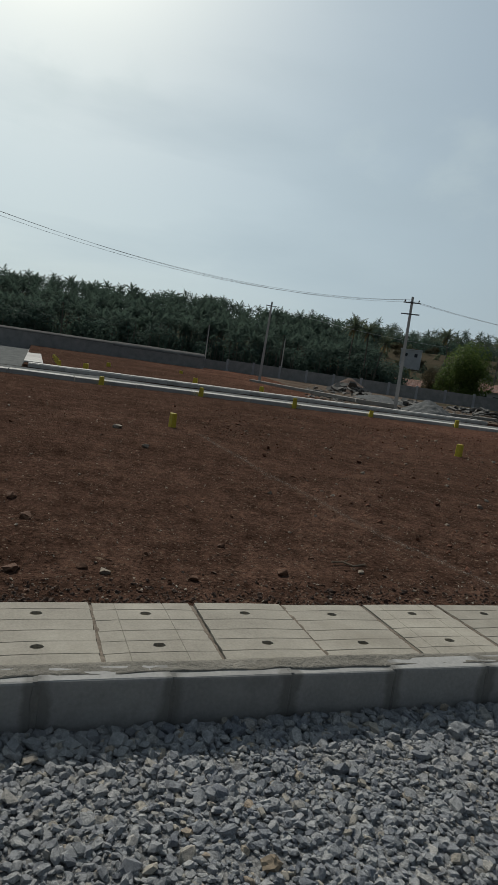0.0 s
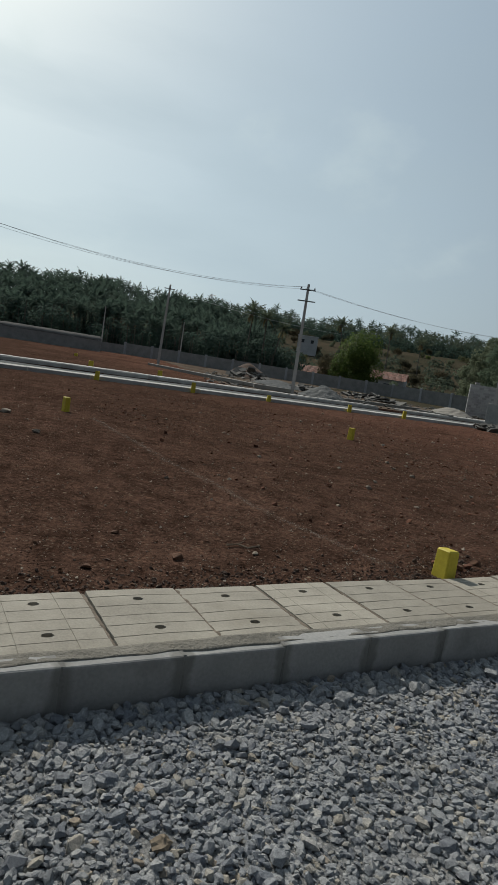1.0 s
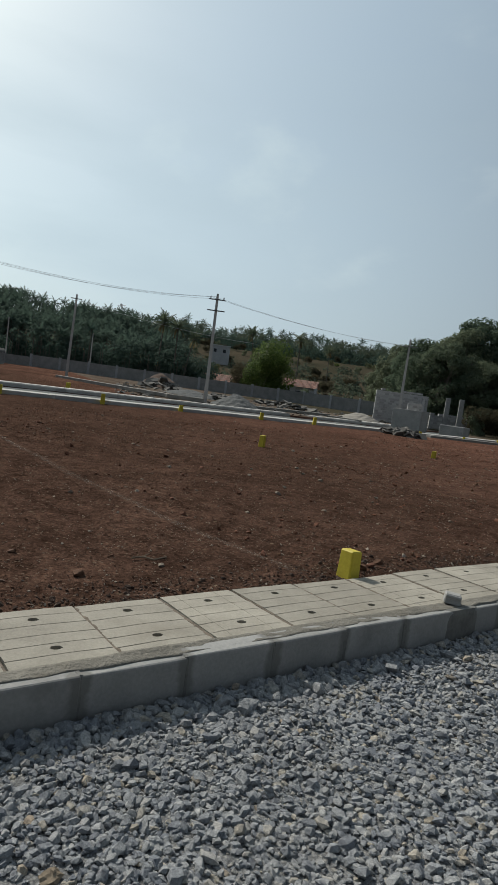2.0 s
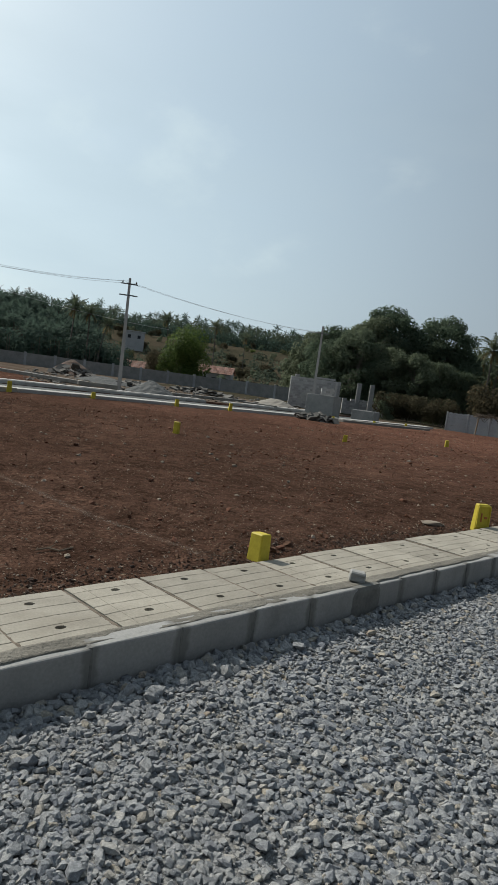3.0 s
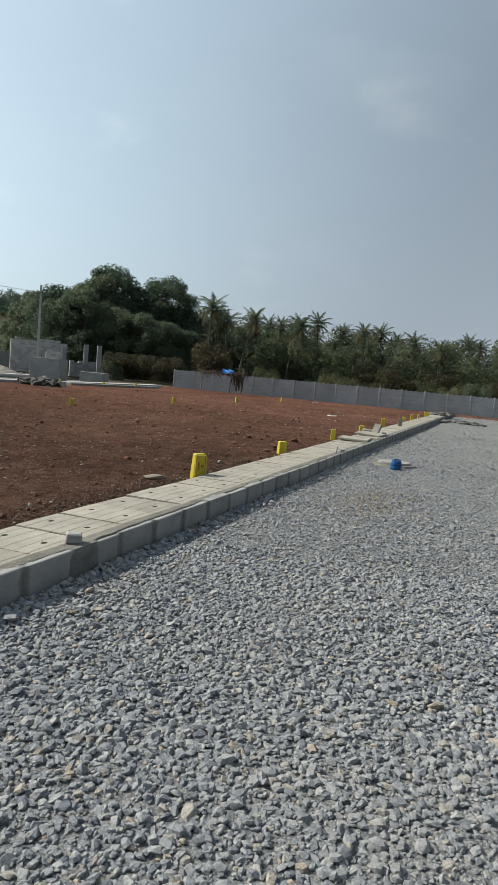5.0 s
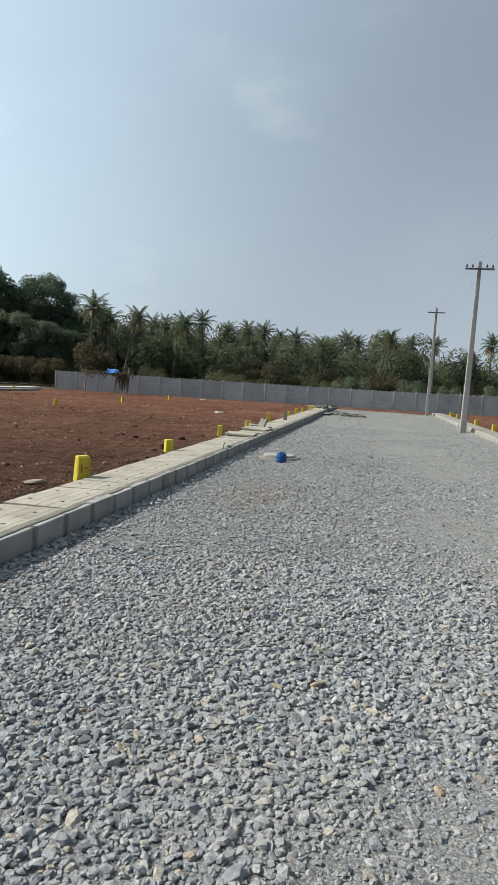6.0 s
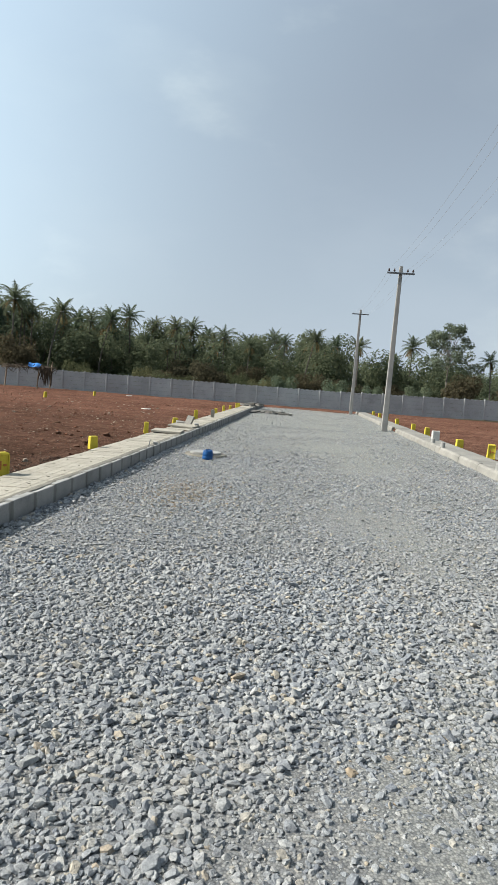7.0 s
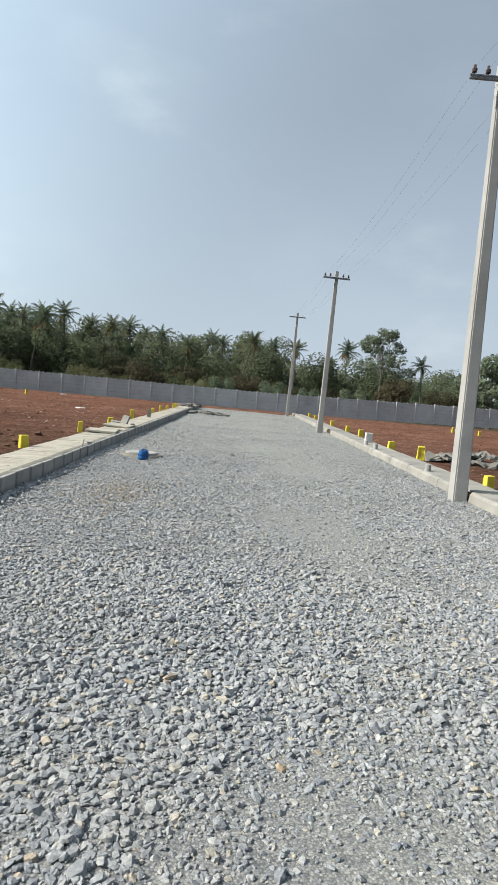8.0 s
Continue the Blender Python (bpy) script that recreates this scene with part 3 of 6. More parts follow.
def slab_mesh(seed):
    """A drain cover slab 0.59 x 0.755 m: long grooves in its top, two lifting holes, worn edges."""
    rng = random.Random(seed)
    bm = bmesh.new()
    w, l, t = SLAB_X0 - SLAB_X1, rng.uniform(0.566, 0.582), 0.07
    grooves = [w * k + rng.uniform(-0.006, 0.006) for k in (0.14, 0.32, 0.49, 0.67, 0.86)]
    holes = [0.19, 0.595]
    cuts = [0.0]
    for g in grooves:
        cuts += [g - 0.0035, g, g + 0.0035]
    cuts.append(w)
    rows, scratch = [-l / 2, -0.045, 0.045, l / 2], []
    if seed % 3 == 0:
        # some covers carry faint cross lines too
        scratch = [-0.17 + rng.uniform(-0.01, 0.01), 0.13 + rng.uniform(-0.01, 0.01)]
        for g in scratch:
            rows += [g - 0.003, g, g + 0.003]
        rows.sort()
    last, mid_row = len(rows) - 1, rows.index(-0.045)
    edge = {0: rng.uniform(-0.006, 0.004), last: rng.uniform(-0.004, 0.006)}
    grid = {}
    for i, x in enumerate(cuts):
        deep = i % 3 == 2 and 0 < i < len(cuts) - 1
        for j, y in enumerate(rows):
            dz = -0.007 if deep else -0.0035 if y in scratch else 0.0
            dy = (edge[j] + rng.uniform(-0.004, 0.004)) if j in (0, last) else 0
            ends = 0.003 + rng.uniform(0, 0.003) if i in (0, len(cuts) - 1) or j in (0, last) else 0
            grid[i, j] = bm.verts.new((-x, y + dy, dz - ends))
    for i in range(len(cuts) - 1):
        for j in range(last):
            q = [grid[i, j], grid[i, j + 1], grid[i + 1, j + 1], grid[i + 1, j]]
            mid = [h for h in holes if cuts[i] < h < cuts[i + 1]]
            if j == mid_row and mid and cuts[i + 1] - cuts[i] > 0.05:
                cx, r = -mid[0], 0.036
                a, b, c, d = q
                halves = [bm.verts.new((u.co + v.co) / 2) for u, v in ((a, b), (b, c), (c, d), (d, a))]
                turn = lambda v: math.atan2(v.co.y, v.co.x - cx) % (2 * math.pi)
                corner = sorted(q + halves, key=turn)
                ring, low = [], []
                for v in corner:
                    t_ = turn(v)
                    ring.append(bm.verts.new((cx + r * 0.7 * math.cos(t_), r * math.sin(t_), -0.001)))
                    low.append(bm.verts.new((cx + r * 0.6 * math.cos(t_), r * 0.85 * math.sin(t_), -0.05)))
                for k in range(8):
                    n = (k + 1) % 8
                    bm.faces.new((corner[k], corner[n], ring[n], ring[k]))
                    bm.faces.new((ring[k], ring[n], low[n], low[k]))
                bm.faces.new(low)
            else:
                bm.faces.new(q)
    rim = [grid[i, 0] for i in range(len(cuts))] + [grid[len(cuts) - 1, j] for j in range(1, last)] + [grid[i, last] for i in reversed(range(len(cuts)))] + [grid[0, j] for j in range(last - 1, 0, -1)]
    under = [bm.verts.new((v.co.x * 1.0, v.co.y * 1.01, -t)) for v in rim]
    for k in range(len(rim)):
        n = (k + 1) % len(rim)
        bm.faces.new((rim[n], rim[k], under[k], under[n]))
    bmesh.ops.recalc_face_normals(bm, faces=bm.faces)
    me = bpy.data.meshes.new("slab")
    bm.to_mesh(me)
    bm.free()
    me.materials.append(SLAB)
    return me


def kerb_mesh(seed, material, chamfer=0.007, w=0.13, h=0.3, lean=0.0):
    rng = random.Random(seed)
    bm = bmesh.new()
    prof = [(0, -0.08), (lean, h - 0.08 - chamfer), (lean - chamfer * 0.9, h - 0.08), (-w, h - 0.08), (-w, -0.08)]
    l = 0.299
    ends = []
    for s in (-1, 1):
        ends.append([bm.verts.new((x + rng.uniform(-0.003, 0.003), s * (l + rng.uniform(-0.004, 0.002)), z + rng.uniform(-0.003, 0.003))) for x, z in prof])
    for k in range(len(prof)):
        n = (k + 1) % len(prof)
        bm.faces.new((ends[0][k], ends[0][n], ends[1][n], ends[1][k]))
    bm.faces.new(ends[0])
    bm.faces.new(ends[1][::-1])
    bmesh.ops.recalc_face_normals(bm, faces=bm.faces)
    bmesh.ops.bevel(bm, geom=[e for e in bm.edges], offset=0.005, segments=1, affect="EDGES")
    me = bpy.data.meshes.new("kerb_stone")
    bm.to_mesh(me)
    bm.free()
    me.materials.append(material)
    return me


def rough_strip(name, x0, x1, y0, y1, z, amp, material, parent, label="", step=0.035, seed=0, tilt=0.0, wander=0.02):
    """A trowelled band of mortar, uneven along its edges and top."""
    ys = np.arange(y0, y1 + step, step)
    n = 9
    Y, K = np.meshgrid(ys, np.arange(n), indexing="ij")
    f = K / (n - 1)
    X = x0 + (x1 - x0) * f
    rim = (K == 0) | (K == n - 1)
    e = amp * (0.6 * waves(X * 30 + seed, Y * 5, seed) + 0.5 * waves(X * 60, Y * 17, seed + 1) + 0.35 * waves(X * 120, Y * 60, seed + 4))
    wob = wander * (0.8 * waves(Y * 4, K * 0.1, seed + 2) + 0.5 * waves(Y * 15, K * 0.1, seed + 3)) * (0.25 + 0.75 * f)
    V = np.stack([X + wob, Y, z + e - np.where(rim, 0.035, 0.0) + tilt * f], -1).reshape(-1, 3)
    i, k = np.meshgrid(np.arange(len(ys) - 1), np.arange(n - 1), indexing="ij")
    a = (i * n + k).ravel()
    F = np.stack([a, a + 1, a + n + 1, a + n], -1)
    if x1 > x0:
        F = F[:, ::-1]
    ob = array_mesh(name, V, F[:, ::-1], material, parent)
    ob.data.polygons.foreach_set("use_smooth", [True] * len(ob.data.polygons))
    return tagged(ob, label)


def loose(name, me, parent, m):
    ob = new(name, me)
    ob.parent = parent
    ob.matrix_basis = m
    return ob


DARK_MORTAR = rough_stuff("damp mortar", (0.1176, 0.1159, 0.1067), (0.1848, 0.1806, 0.1638), 6.0, 40, 0.95, 0.7, 0.01)
JOINT_MORTAR = rough_stuff("dirty joint mortar", (0.095, 0.075, 0.056), (0.19, 0.158, 0.122), 6.0, 45, 0.95, 0.9, 0.012)
rng = random.Random(11)
slabs = [slab_mesh(k) for k in range(6)]
kerbs = [kerb_mesh(k, KERB) for k in range(5)]
pavement = base("pavement", "footway of grooved cement drain covers", "pavement", kind="structure")
for k in range(-14, 83):
    y = k * 0.6
    if 17.0 < y < 17.5:
        continue
    dip = -0.006 if rng.random() < 0.2 else 0.0
    m = pose(SLAB_X0 + rng.uniform(-0.014, 0.012), y + rng.uniform(-0.004, 0.004), 0.213 + dip, rng.uniform(-0.5, 0.5), -0.9 + rng.uniform(-0.3, 0.3), rng.uniform(-0.5, 0.5))
    loose("slab", slabs[k % 6], pavement, m)
rough_strip("mortar_joint", SLAB_X0 - 0.02, -0.036, -8.6, 49.3, 0.2245, 0.005, MORTAR, pavement, "uneven grey mortar between slabs and kerb", seed=3, wander=0.013)
kerb = base("kerb", "grey precast concrete kerb with mortared joints", "kerb", kind="structure")
for k in range(-14, 83):
    m = pose(KERB_X + rng.uniform(-0.006, 0.006), k * 0.6 + 0.3, rng.uniform(-0.004, 0.004), 0, rng.uniform(-0.6, 0.6), rng.uniform(-0.4, 0.4))
    loose("kerb_stone", kerbs[k % 5], kerb, m)
# mortar pointed into the joints of the kerb
smear = []
for k in range(6):
    r = random.Random(70 + k)
    w = r.uniform(0.012, 0.022) if k < 5 else 0.19
    line = [(0.001, -0.07), (0.003, 0.02), (0.002, 0.08), (0.003, 0.14), (0.001, 0.185), (-0.008, 0.219), (-0.05, 0.222)]
    V = []
    for x, z in line:
        for f in (-1, -0.7, 0.7, 1):
            edge = abs(f) == 1
            V.append((x - (0.008 if edge else 0), f * w + r.uniform(-0.006, 0.006), z - (0.006 if edge and z > 0.2 else 0)))
    F = [(4 * i + j, 4 * i + j + 1, 4 * i + j + 5, 4 * i + j + 4) for i in range(len(line) - 1) for j in range(3)]
    me = bpy.data.meshes.new("mortar")
    me.from_pydata(V, [], F)
    me.materials.append(DARK_MORTAR)
    smear.append(me)
for k in range(-14, 84):
    loose("mortar", smear[k % 5], kerb, pose(rng.uniform(0.0, 0.003), k * 0.6, 0.003, 0, 0, 0))
# one gap in the kerb is made up with damp mortar
loose("mortar", smear[5], kerb, pose(0.008, 3.68, 0.004, 0, 0, 0))
# mortar run into the gaps between the covers
fill = []
for k in range(4):
    xs = np.linspace(SLAB_X0 - 0.01, SLAB_X1 + 0.02, 26)
    r = np.random.RandomState(90 + k)
    V = []
    for x in xs:
        w = 0.016 + 0.007 * r.rand()
        top = -0.004 + 0.007 * r.rand()
        V += [(x, -w, -0.03), (x, -w * 0.7, top - 0.002), (x, r.uniform(-0.004, 0.004), top), (x, w * 0.7, top - 0.003), (x, w, -0.03)]
    F = [(5 * i + j, 5 * i + j + 1, 5 * i + j + 6, 5 * i + j + 5) for i in range(25) for j in range(4)]
    me = bpy.data.meshes.new("mortar")
    me.from_pydata(V, [], F)
    me.materials.append(JOINT_MORTAR)
    fill.append(me)
for k in range(-14, 82):
    if rng.random() < 0.94:
        loose("mortar", fill[k % 4], pavement, pose(0, k * 0.6 + 0.3 + rng.uniform(-0.006, 0.006), 0.2085 + rng.uniform(-0.003, 0.002), 0, -0.9, rng.uniform(-0.8, 0.8)))

# the kerb and footway across the road
pale = [kerb_mesh(20 + k, PALE_KERB, 0.05, 0.16, 0.30, -0.035) for k in range(4)]
kerb_across = base("kerb", "pale sloped concrete kerb stones across the road", "kerb", kind="structure")
plain = []
for k in range(3):
    bm = bmesh.new()
    box(bm, 0, 0, 0, 0.66, 0.585, 0.07, 0.006, 0.995, None, 0.004, rng)
    me = bpy.data.meshes.new("slab")
    bm.to_mesh(me)
    bm.free()
    me.materials.append(PALE_KERB)
    plain.append(me)
pave_across = base("pavement", "narrow footway of plain pale cement slabs", "pavement", kind="structure")
POLES = [(7.30, 10.95), (7.02, 28.85), (6.92, 47.4)]
for k in range(0, 82):
    y = k * 0.6 + 0.3
    if all(abs(y - py) > 0.42 for _, py in POLES):
        loose("kerb_stone", pale[k % 4], kerb_across, pose(RIGHT_X + rng.uniform(-0.01, 0.01), y, rng.uniform(-0.008, 0.008), 0, 0, 180 + rng.uniform(-1, 1)))
    loose("slab", plain[k % 3], pave_across, pose(RIGHT_X + 0.5 + rng.uniform(-0.008, 0.008), y, 0.175 + rng.uniform(-0.004, 0.004), 0, 0, rng.uniform(-0.5, 0.5)))

# the parallel road's kerbs, seen across the plots
far_slab = []
for k in range(3):
    bm = bmesh.new()
    box(bm, 0, 0, 0, 1.0, 2.38, 0.30, 0.01, 0.998, None, 0.006, rng)
    me = bpy.data.meshes.new("slab")
    bm.to_mesh(me)
    bm.free()
    me.materials.append(FOOTWAY)
    far_slab.append(me)
far_kerb = [kerb_mesh(40 + k, FOOTWAY, 0.03, 0.14, 0.30) for k in range(3)]
for side, x, y0, y1 in ((-1, FAR_X0, -16.0, 44.0), (1, FAR_X1, -1.0, 44.0)):
    pv = base("pavement", "pale cement footway beside the parallel road", "pavement", kind="structure")
    kb = base("kerb", "pale concrete kerb of the parallel road", "kerb", kind="structure")
    n = int((y1 - y0) / 2.4)
    for k in range(n):
        y = y0 + 1.2 + 2.4 * k
        if side > 0 and 27 < y < 31:
            continue
        high = 0.10 if side < 0 else 0.05
        loose("slab", far_slab[k % 3], pv, pose(x - side * 0.66, y, 0.05 + high + rng.uniform(-0.008, 0.008), 0, 0, rng.uniform(-0.2, 0.2)))
        for j in range(4):
            loose("kerb_stone", far_kerb[(k + j) % 3], kb, pose(x, y - 0.9 + 0.6 * j, -0.05 + high + rng.uniform(-0.01, 0.005), 0, 0, 0 if side > 0 else 180))
pv = base("pavement", "pale cement footway along the cross road", "pavement", kind="structure")
for k in range(14):
    loose("slab", far_slab[k % 3], pv, pose(FAR_X1 - 3.4 - 2.4 * k, -0.75, 0.09, 0, 0, 90))

# ---- boundary wall at the road's end: precast posts, boards and a scalloped coping ----
PITCH, WALL_H = 1.735, 1.70
wall_dir = math.degrees(math.atan(0.14))


def panel_meshes():
    out = []
    for s in range(3):
        r = random.Random(s)
        bm = bmesh.new()
        n, hb = 5, (WALL_H - 0.16) / 5
        for k in range(n):
            box(bm, PITCH / 2, r.uniform(-0.004, 0.004), hb * (k + 0.5), PITCH - 0.1, 0.045, hb - 0.006, 0.004)
        me = bpy.data.meshes.new("panel")
        bm.to_mesh(me)
        bm.free()
        me.materials.append(PRECAST)
        out.append(me)
    bm = bmesh.new()
    arches, seg = 4, 6
    step = (PITCH - 0.08) / arches
    for k in range(arches):
        pts = [(0.04 + step * k + step * j / seg, WALL_H - 0.16 + 0.06 + 0.085 * math.sin(math.pi * j / seg) ** 0.7) for j in range(seg + 1)]
        front = [bm.verts.new((x, -0.03, z)) for x, z in pts] + [bm.verts.new((pts[-1][0], -0.03, WALL_H - 0.16)), bm.verts.new((pts[0][0], -0.03, WALL_H - 0.16))]
        rear = [bm.verts.new((v.co.x, 0.03, v.co.z)) for v in front]
        bm.faces.new(front)
        bm.faces.new(rear[::-1])
        for j in range(len(front)):
            q = (j + 1) % len(front)
            bm.faces.new((front[q], front[j], rear[j], rear[q]))
    bmesh.ops.recalc_face_normals(bm, faces=bm.faces)
    cop = bpy.data.meshes.new("coping")
    bm.to_mesh(cop)
    bm.free()
    cop.materials.append(PRECAST)
    bm = bmesh.new()
    box(bm, 0, 0, WALL_H / 2, 0.12, 0.14, WALL_H + 0.04, 0.01)
    post = bpy.data.meshes.new("post")
    bm.to_mesh(post)
    bm.free()
    post.materials.append(PALE_POST)
    return out, cop, post


PALE_POST = rough_stuff("precast post", (0.27, 0.278, 0.28), (0.37, 0.378, 0.375), 1.2, 20, 0.85, 0.3, 0.01, 0.1)
panels, coping, wall_post = panel_meshes()
boundary = base("wall_north", "grey precast concrete boundary wall with scalloped top", "wall", kind="structure")
for k in range(0, 50):
    x = -22.9 + PITCH * k * math.cos(radians(wall_dir))
    y = 50.8 + 0.14 * (x - 3.5)
    z = -0.03 + 0.02 * max(0.0, x - 4.0)
    loose("post", wall_post, boundary, pose(x, y, z, rng.uniform(-0.6, 0.6), rng.uniform(-0.6, 0.6), wall_dir))
    if k < 49:
        loose("panel", panels[k % 3], boundary, pose(x, y + 0.01, z, 0, 0, wall_dir))
        loose("coping", coping, boundary, pose(x, y + 0.01, z, 0, 0, wall_dir))


# ---- block masonry ----
def block_wall(name, p0, p1, z, h, parent=None, thick=0.2, bl=0.42, bh=0.21, seed=0, ragged=0, material=None, gap=0.008, sunk=0.03):
    """Hollow-block masonry from p0 to p1: every block proud of a recessed core; ragged leaves out some of the top course."""
    r = np.random.RandomState(seed)
    a, b = Vector((*p0, 0)), Vector((*p1, 0))
    d = (b - a).normalized()
    nrm = Vector((-d.y, d.x, 0))
    n, rows = int((b - a).length / bl), int(h / bh)
    cube = np.array([(i, j, k) for i in (0, 1) for j in (-0.5, 0.5) for k in (0, 1)], dtype=float)
    quad = np.array([(0, 1, 3, 2), (4, 6, 7, 5), (0, 4, 5, 1), (2, 3, 7, 6), (1, 5, 7, 3), (0, 2, 6, 4)])
    V, F = [], []
    parts = [(0, n * bl, -0.05, rows * bh - (bh if ragged else 0) - 0.02, thick - sunk)]
    for row in range(rows):
        off = 0.5 * bl * (row % 2)
        for c in range(n):
            if ragged and row >= rows - ragged and r.rand() < 0.25 * (row - (rows - ragged) + 1):
                continue
            parts.append((off + c * bl + gap, off + (c + 1) * bl - gap, row * bh + gap, (row + 1) * bh - gap, thick + r.uniform(-0.012, 0.006)))
    for s0, s1, z0, z1, t in parts:
        at = len(V) * 8
        q = np.empty((8, 3))
        s = s0 + (s1 - s0) * cube[:, 0]
        q[:, 0] = a.x + d.x * s + nrm.x * t * cube[:, 1]
        q[:, 1] = a.y + d.y * s + nrm.y * t * cube[:, 1]
        q[:, 2] = z + z0 + (z1 - z0) * cube[:, 2]
        V.append(q)
        F.append(quad + at)
    return array_mesh(name, np.concatenate(V), np.concatenate(F), material or BLOCK, parent)


def far_boundary():
    """The long grey block wall behind the far plots, with piers."""
    wall = base("wall_west", "long grey cement-block boundary wall with piers", "wall", kind="structure")
    pts = [(-80.5, -34.0), (-79.0, 24.0), (-62.0, 56.0), (-47.0, 62.5)]
    for k in range(3):
        (x0, y0), (x1, y1) = pts[k], pts[k + 1]
        z = min(float(ground_z(x0, y0)), float(ground_z(x1, y1))) - 0.05
        tagged(block_wall("blockwork", (x0, y0), (x1, y1), z, (1.3, 1.75, 1.95)[k], wall, seed=k), kind="stuff")
        n = int(math.hypot(x1 - x0, y1 - y0) / 3.3)
        for j in range(n + 1):
            f = j / n
            bm = bmesh.new()
            box(bm, 0, 0, (0.66, 0.9, 1.0)[k], 0.3, 0.34, (1.36, 1.82, 2.02)[k], 0.015)
            place(part("pier", bm, PRECAST, wall), pose(x0 + (x1 - x0) * f, y0 + (y1 - y0) * f, z, 0, 0, math.degrees(math.atan2(y1 - y0, x1 - x0))))


far_boundary()


def half_built_house():
    """Unfinished block walls, a low tank in front and two bare columns."""
    house = base("unfinished_building", "unfinished grey cement-block building without a roof", "building")
    a, b = polar(42.5, 60), polar(38.0, 62)
    z = 0.2
    tagged(block_wall("rear_wall", a, b, z, 3.2, house, seed=5, ragged=2, material=LIGHT_BLOCK, gap=0.018, sunk=0.09), kind="stuff")
    c = polar(38.3, 56.5)
    tagged(block_wall("side_wall", b, c, z, 2.75, house, seed=6, ragged=1, material=LIGHT_BLOCK, gap=0.018, sunk=0.09), kind="stuff")
    tagged(block_wall("inner_wall", polar(39.6, 58.5), polar(38.2, 58.8), z, 2.3, house, seed=7, material=LIGHT_BLOCK), kind="stuff")
    tagged(block_wall("low_wall", polar(37.6, 62), polar(33.6, 64), z, 1.6, house, seed=8, ragged=1, material=LIGHT_BLOCK), kind="stuff")
    for az in (36.25, 35.1):
        bm = bmesh.new()
        box(bm, 0, 0, 1.5, 0.42, 0.42, 3.0, 0.02)
        place(part("column", bm, BLOCK, house), pose(*polar(az, 60), z, 0, 0, 40))


LIGHT_BLOCK = rough_stuff("light cement block", (0.28, 0.285, 0.288), (0.42, 0.42, 0.41), 1.2, 18, 0.95, 0.6, 0.02, islands=0.22)
half_built_house()


def tank(az0, az1, d0, d1, z, h, depth, wall, label):
    """An open cement-plastered tank with four walls."""
    (x0, y0), (x1, y1) = polar(az0, d0), polar(az1, d1)
    l = math.hypot(x1 - x0, y1 - y0)
    t = base("water_tank", label, "tank", pose(x0, y0, z, 0, 0, math.degrees(math.atan2(y1 - y0, x1 - x0))))
    for cx, cy, sx, sy in ((l / 2, 0, l, wall), (l / 2, depth, l, wall), (wall / 2, depth / 2, wall, depth - wall), (l - wall / 2, depth / 2, wall, depth - wall)):
        bm = bmesh.new()
        box(bm, cx, cy, h / 2 - 0.05, sx, sy, h + 0.1, 0.02)
        part("tank_wall", bm, BLOCK, t)
    bm = bmesh.new()
    box(bm, l / 2, depth / 2, 0.05, l - 2 * wall, depth - 2 * wall, 0.1)
    part("tank_floor", bm, BLOCK, t)


tank(40.8, 38.3, 47.6, 46.7, 0.12, 1.55, 1.25, 0.2, "open cement-plastered block tank beside a rubble heap")
tank(36.6, 34.6, 50.4, 49.9, 0.12, 0.75, 1.6, 0.2, "low open cement tank beside bare columns")


# ---- electricity poles ----
def pole_at(x, y, z, h, lean_x, lean_y, arms, turn=0.0, r0=0.16, r1=0.09, group="", label="", concrete=None):
    p = base("electricity_pole", label, "pole", pose(x, y, z, lean_x, lean_y, turn), group)
    bm = bmesh.new()
    made = bmesh.ops.create_cube(bm, size=1.0)["verts"]
    for v in made:
        r = r0 if v.co.z < 0 else r1
        v.co = Vector((math.copysign(r * 0.8, v.co.x), math.copysign(r, v.co.y), -0.3 if v.co.z < 0 else h))
    bmesh.ops.bevel(bm, geom=list(bm.edges), offset=0.022, segments=2, affect="EDGES")
    part("shaft", bm, concrete or POLE, p)
    for az, ah, half, pins in arms:
        bm = bmesh.new()
        box(bm, 0, -r1 - 0.03, ah, 2 * half, 0.05, 0.075, 0.006)
        box(bm, 0, -r1 - 0.055, ah + 0.03, 2 * half, 0.012, 0.02)
        arm = part("crossarm", bm, STEEL, p, "dark steel crossarm")
        arm.matrix_basis = pose(0, 0, 0, 0, 0, az)
        for s in pins:
            bm = bmesh.new()
            limb(bm, (s, -r1 - 0.03, ah + 0.03), (s, -r1 - 0.03, ah + 0.09), 0.012, 0.012, 6)
            limb(bm, (s, -r1 - 0.03, ah + 0.08), (s, -r1 - 0.03, ah + 0.13), 0.045, 0.05, 8)
            limb(bm, (s, -r1 - 0.03, ah + 0.13), (s, -r1 - 0.03, ah + 0.20), 0.032, 0.024, 8)
            part("insulator", bm, PORCELAIN, arm)
    return p


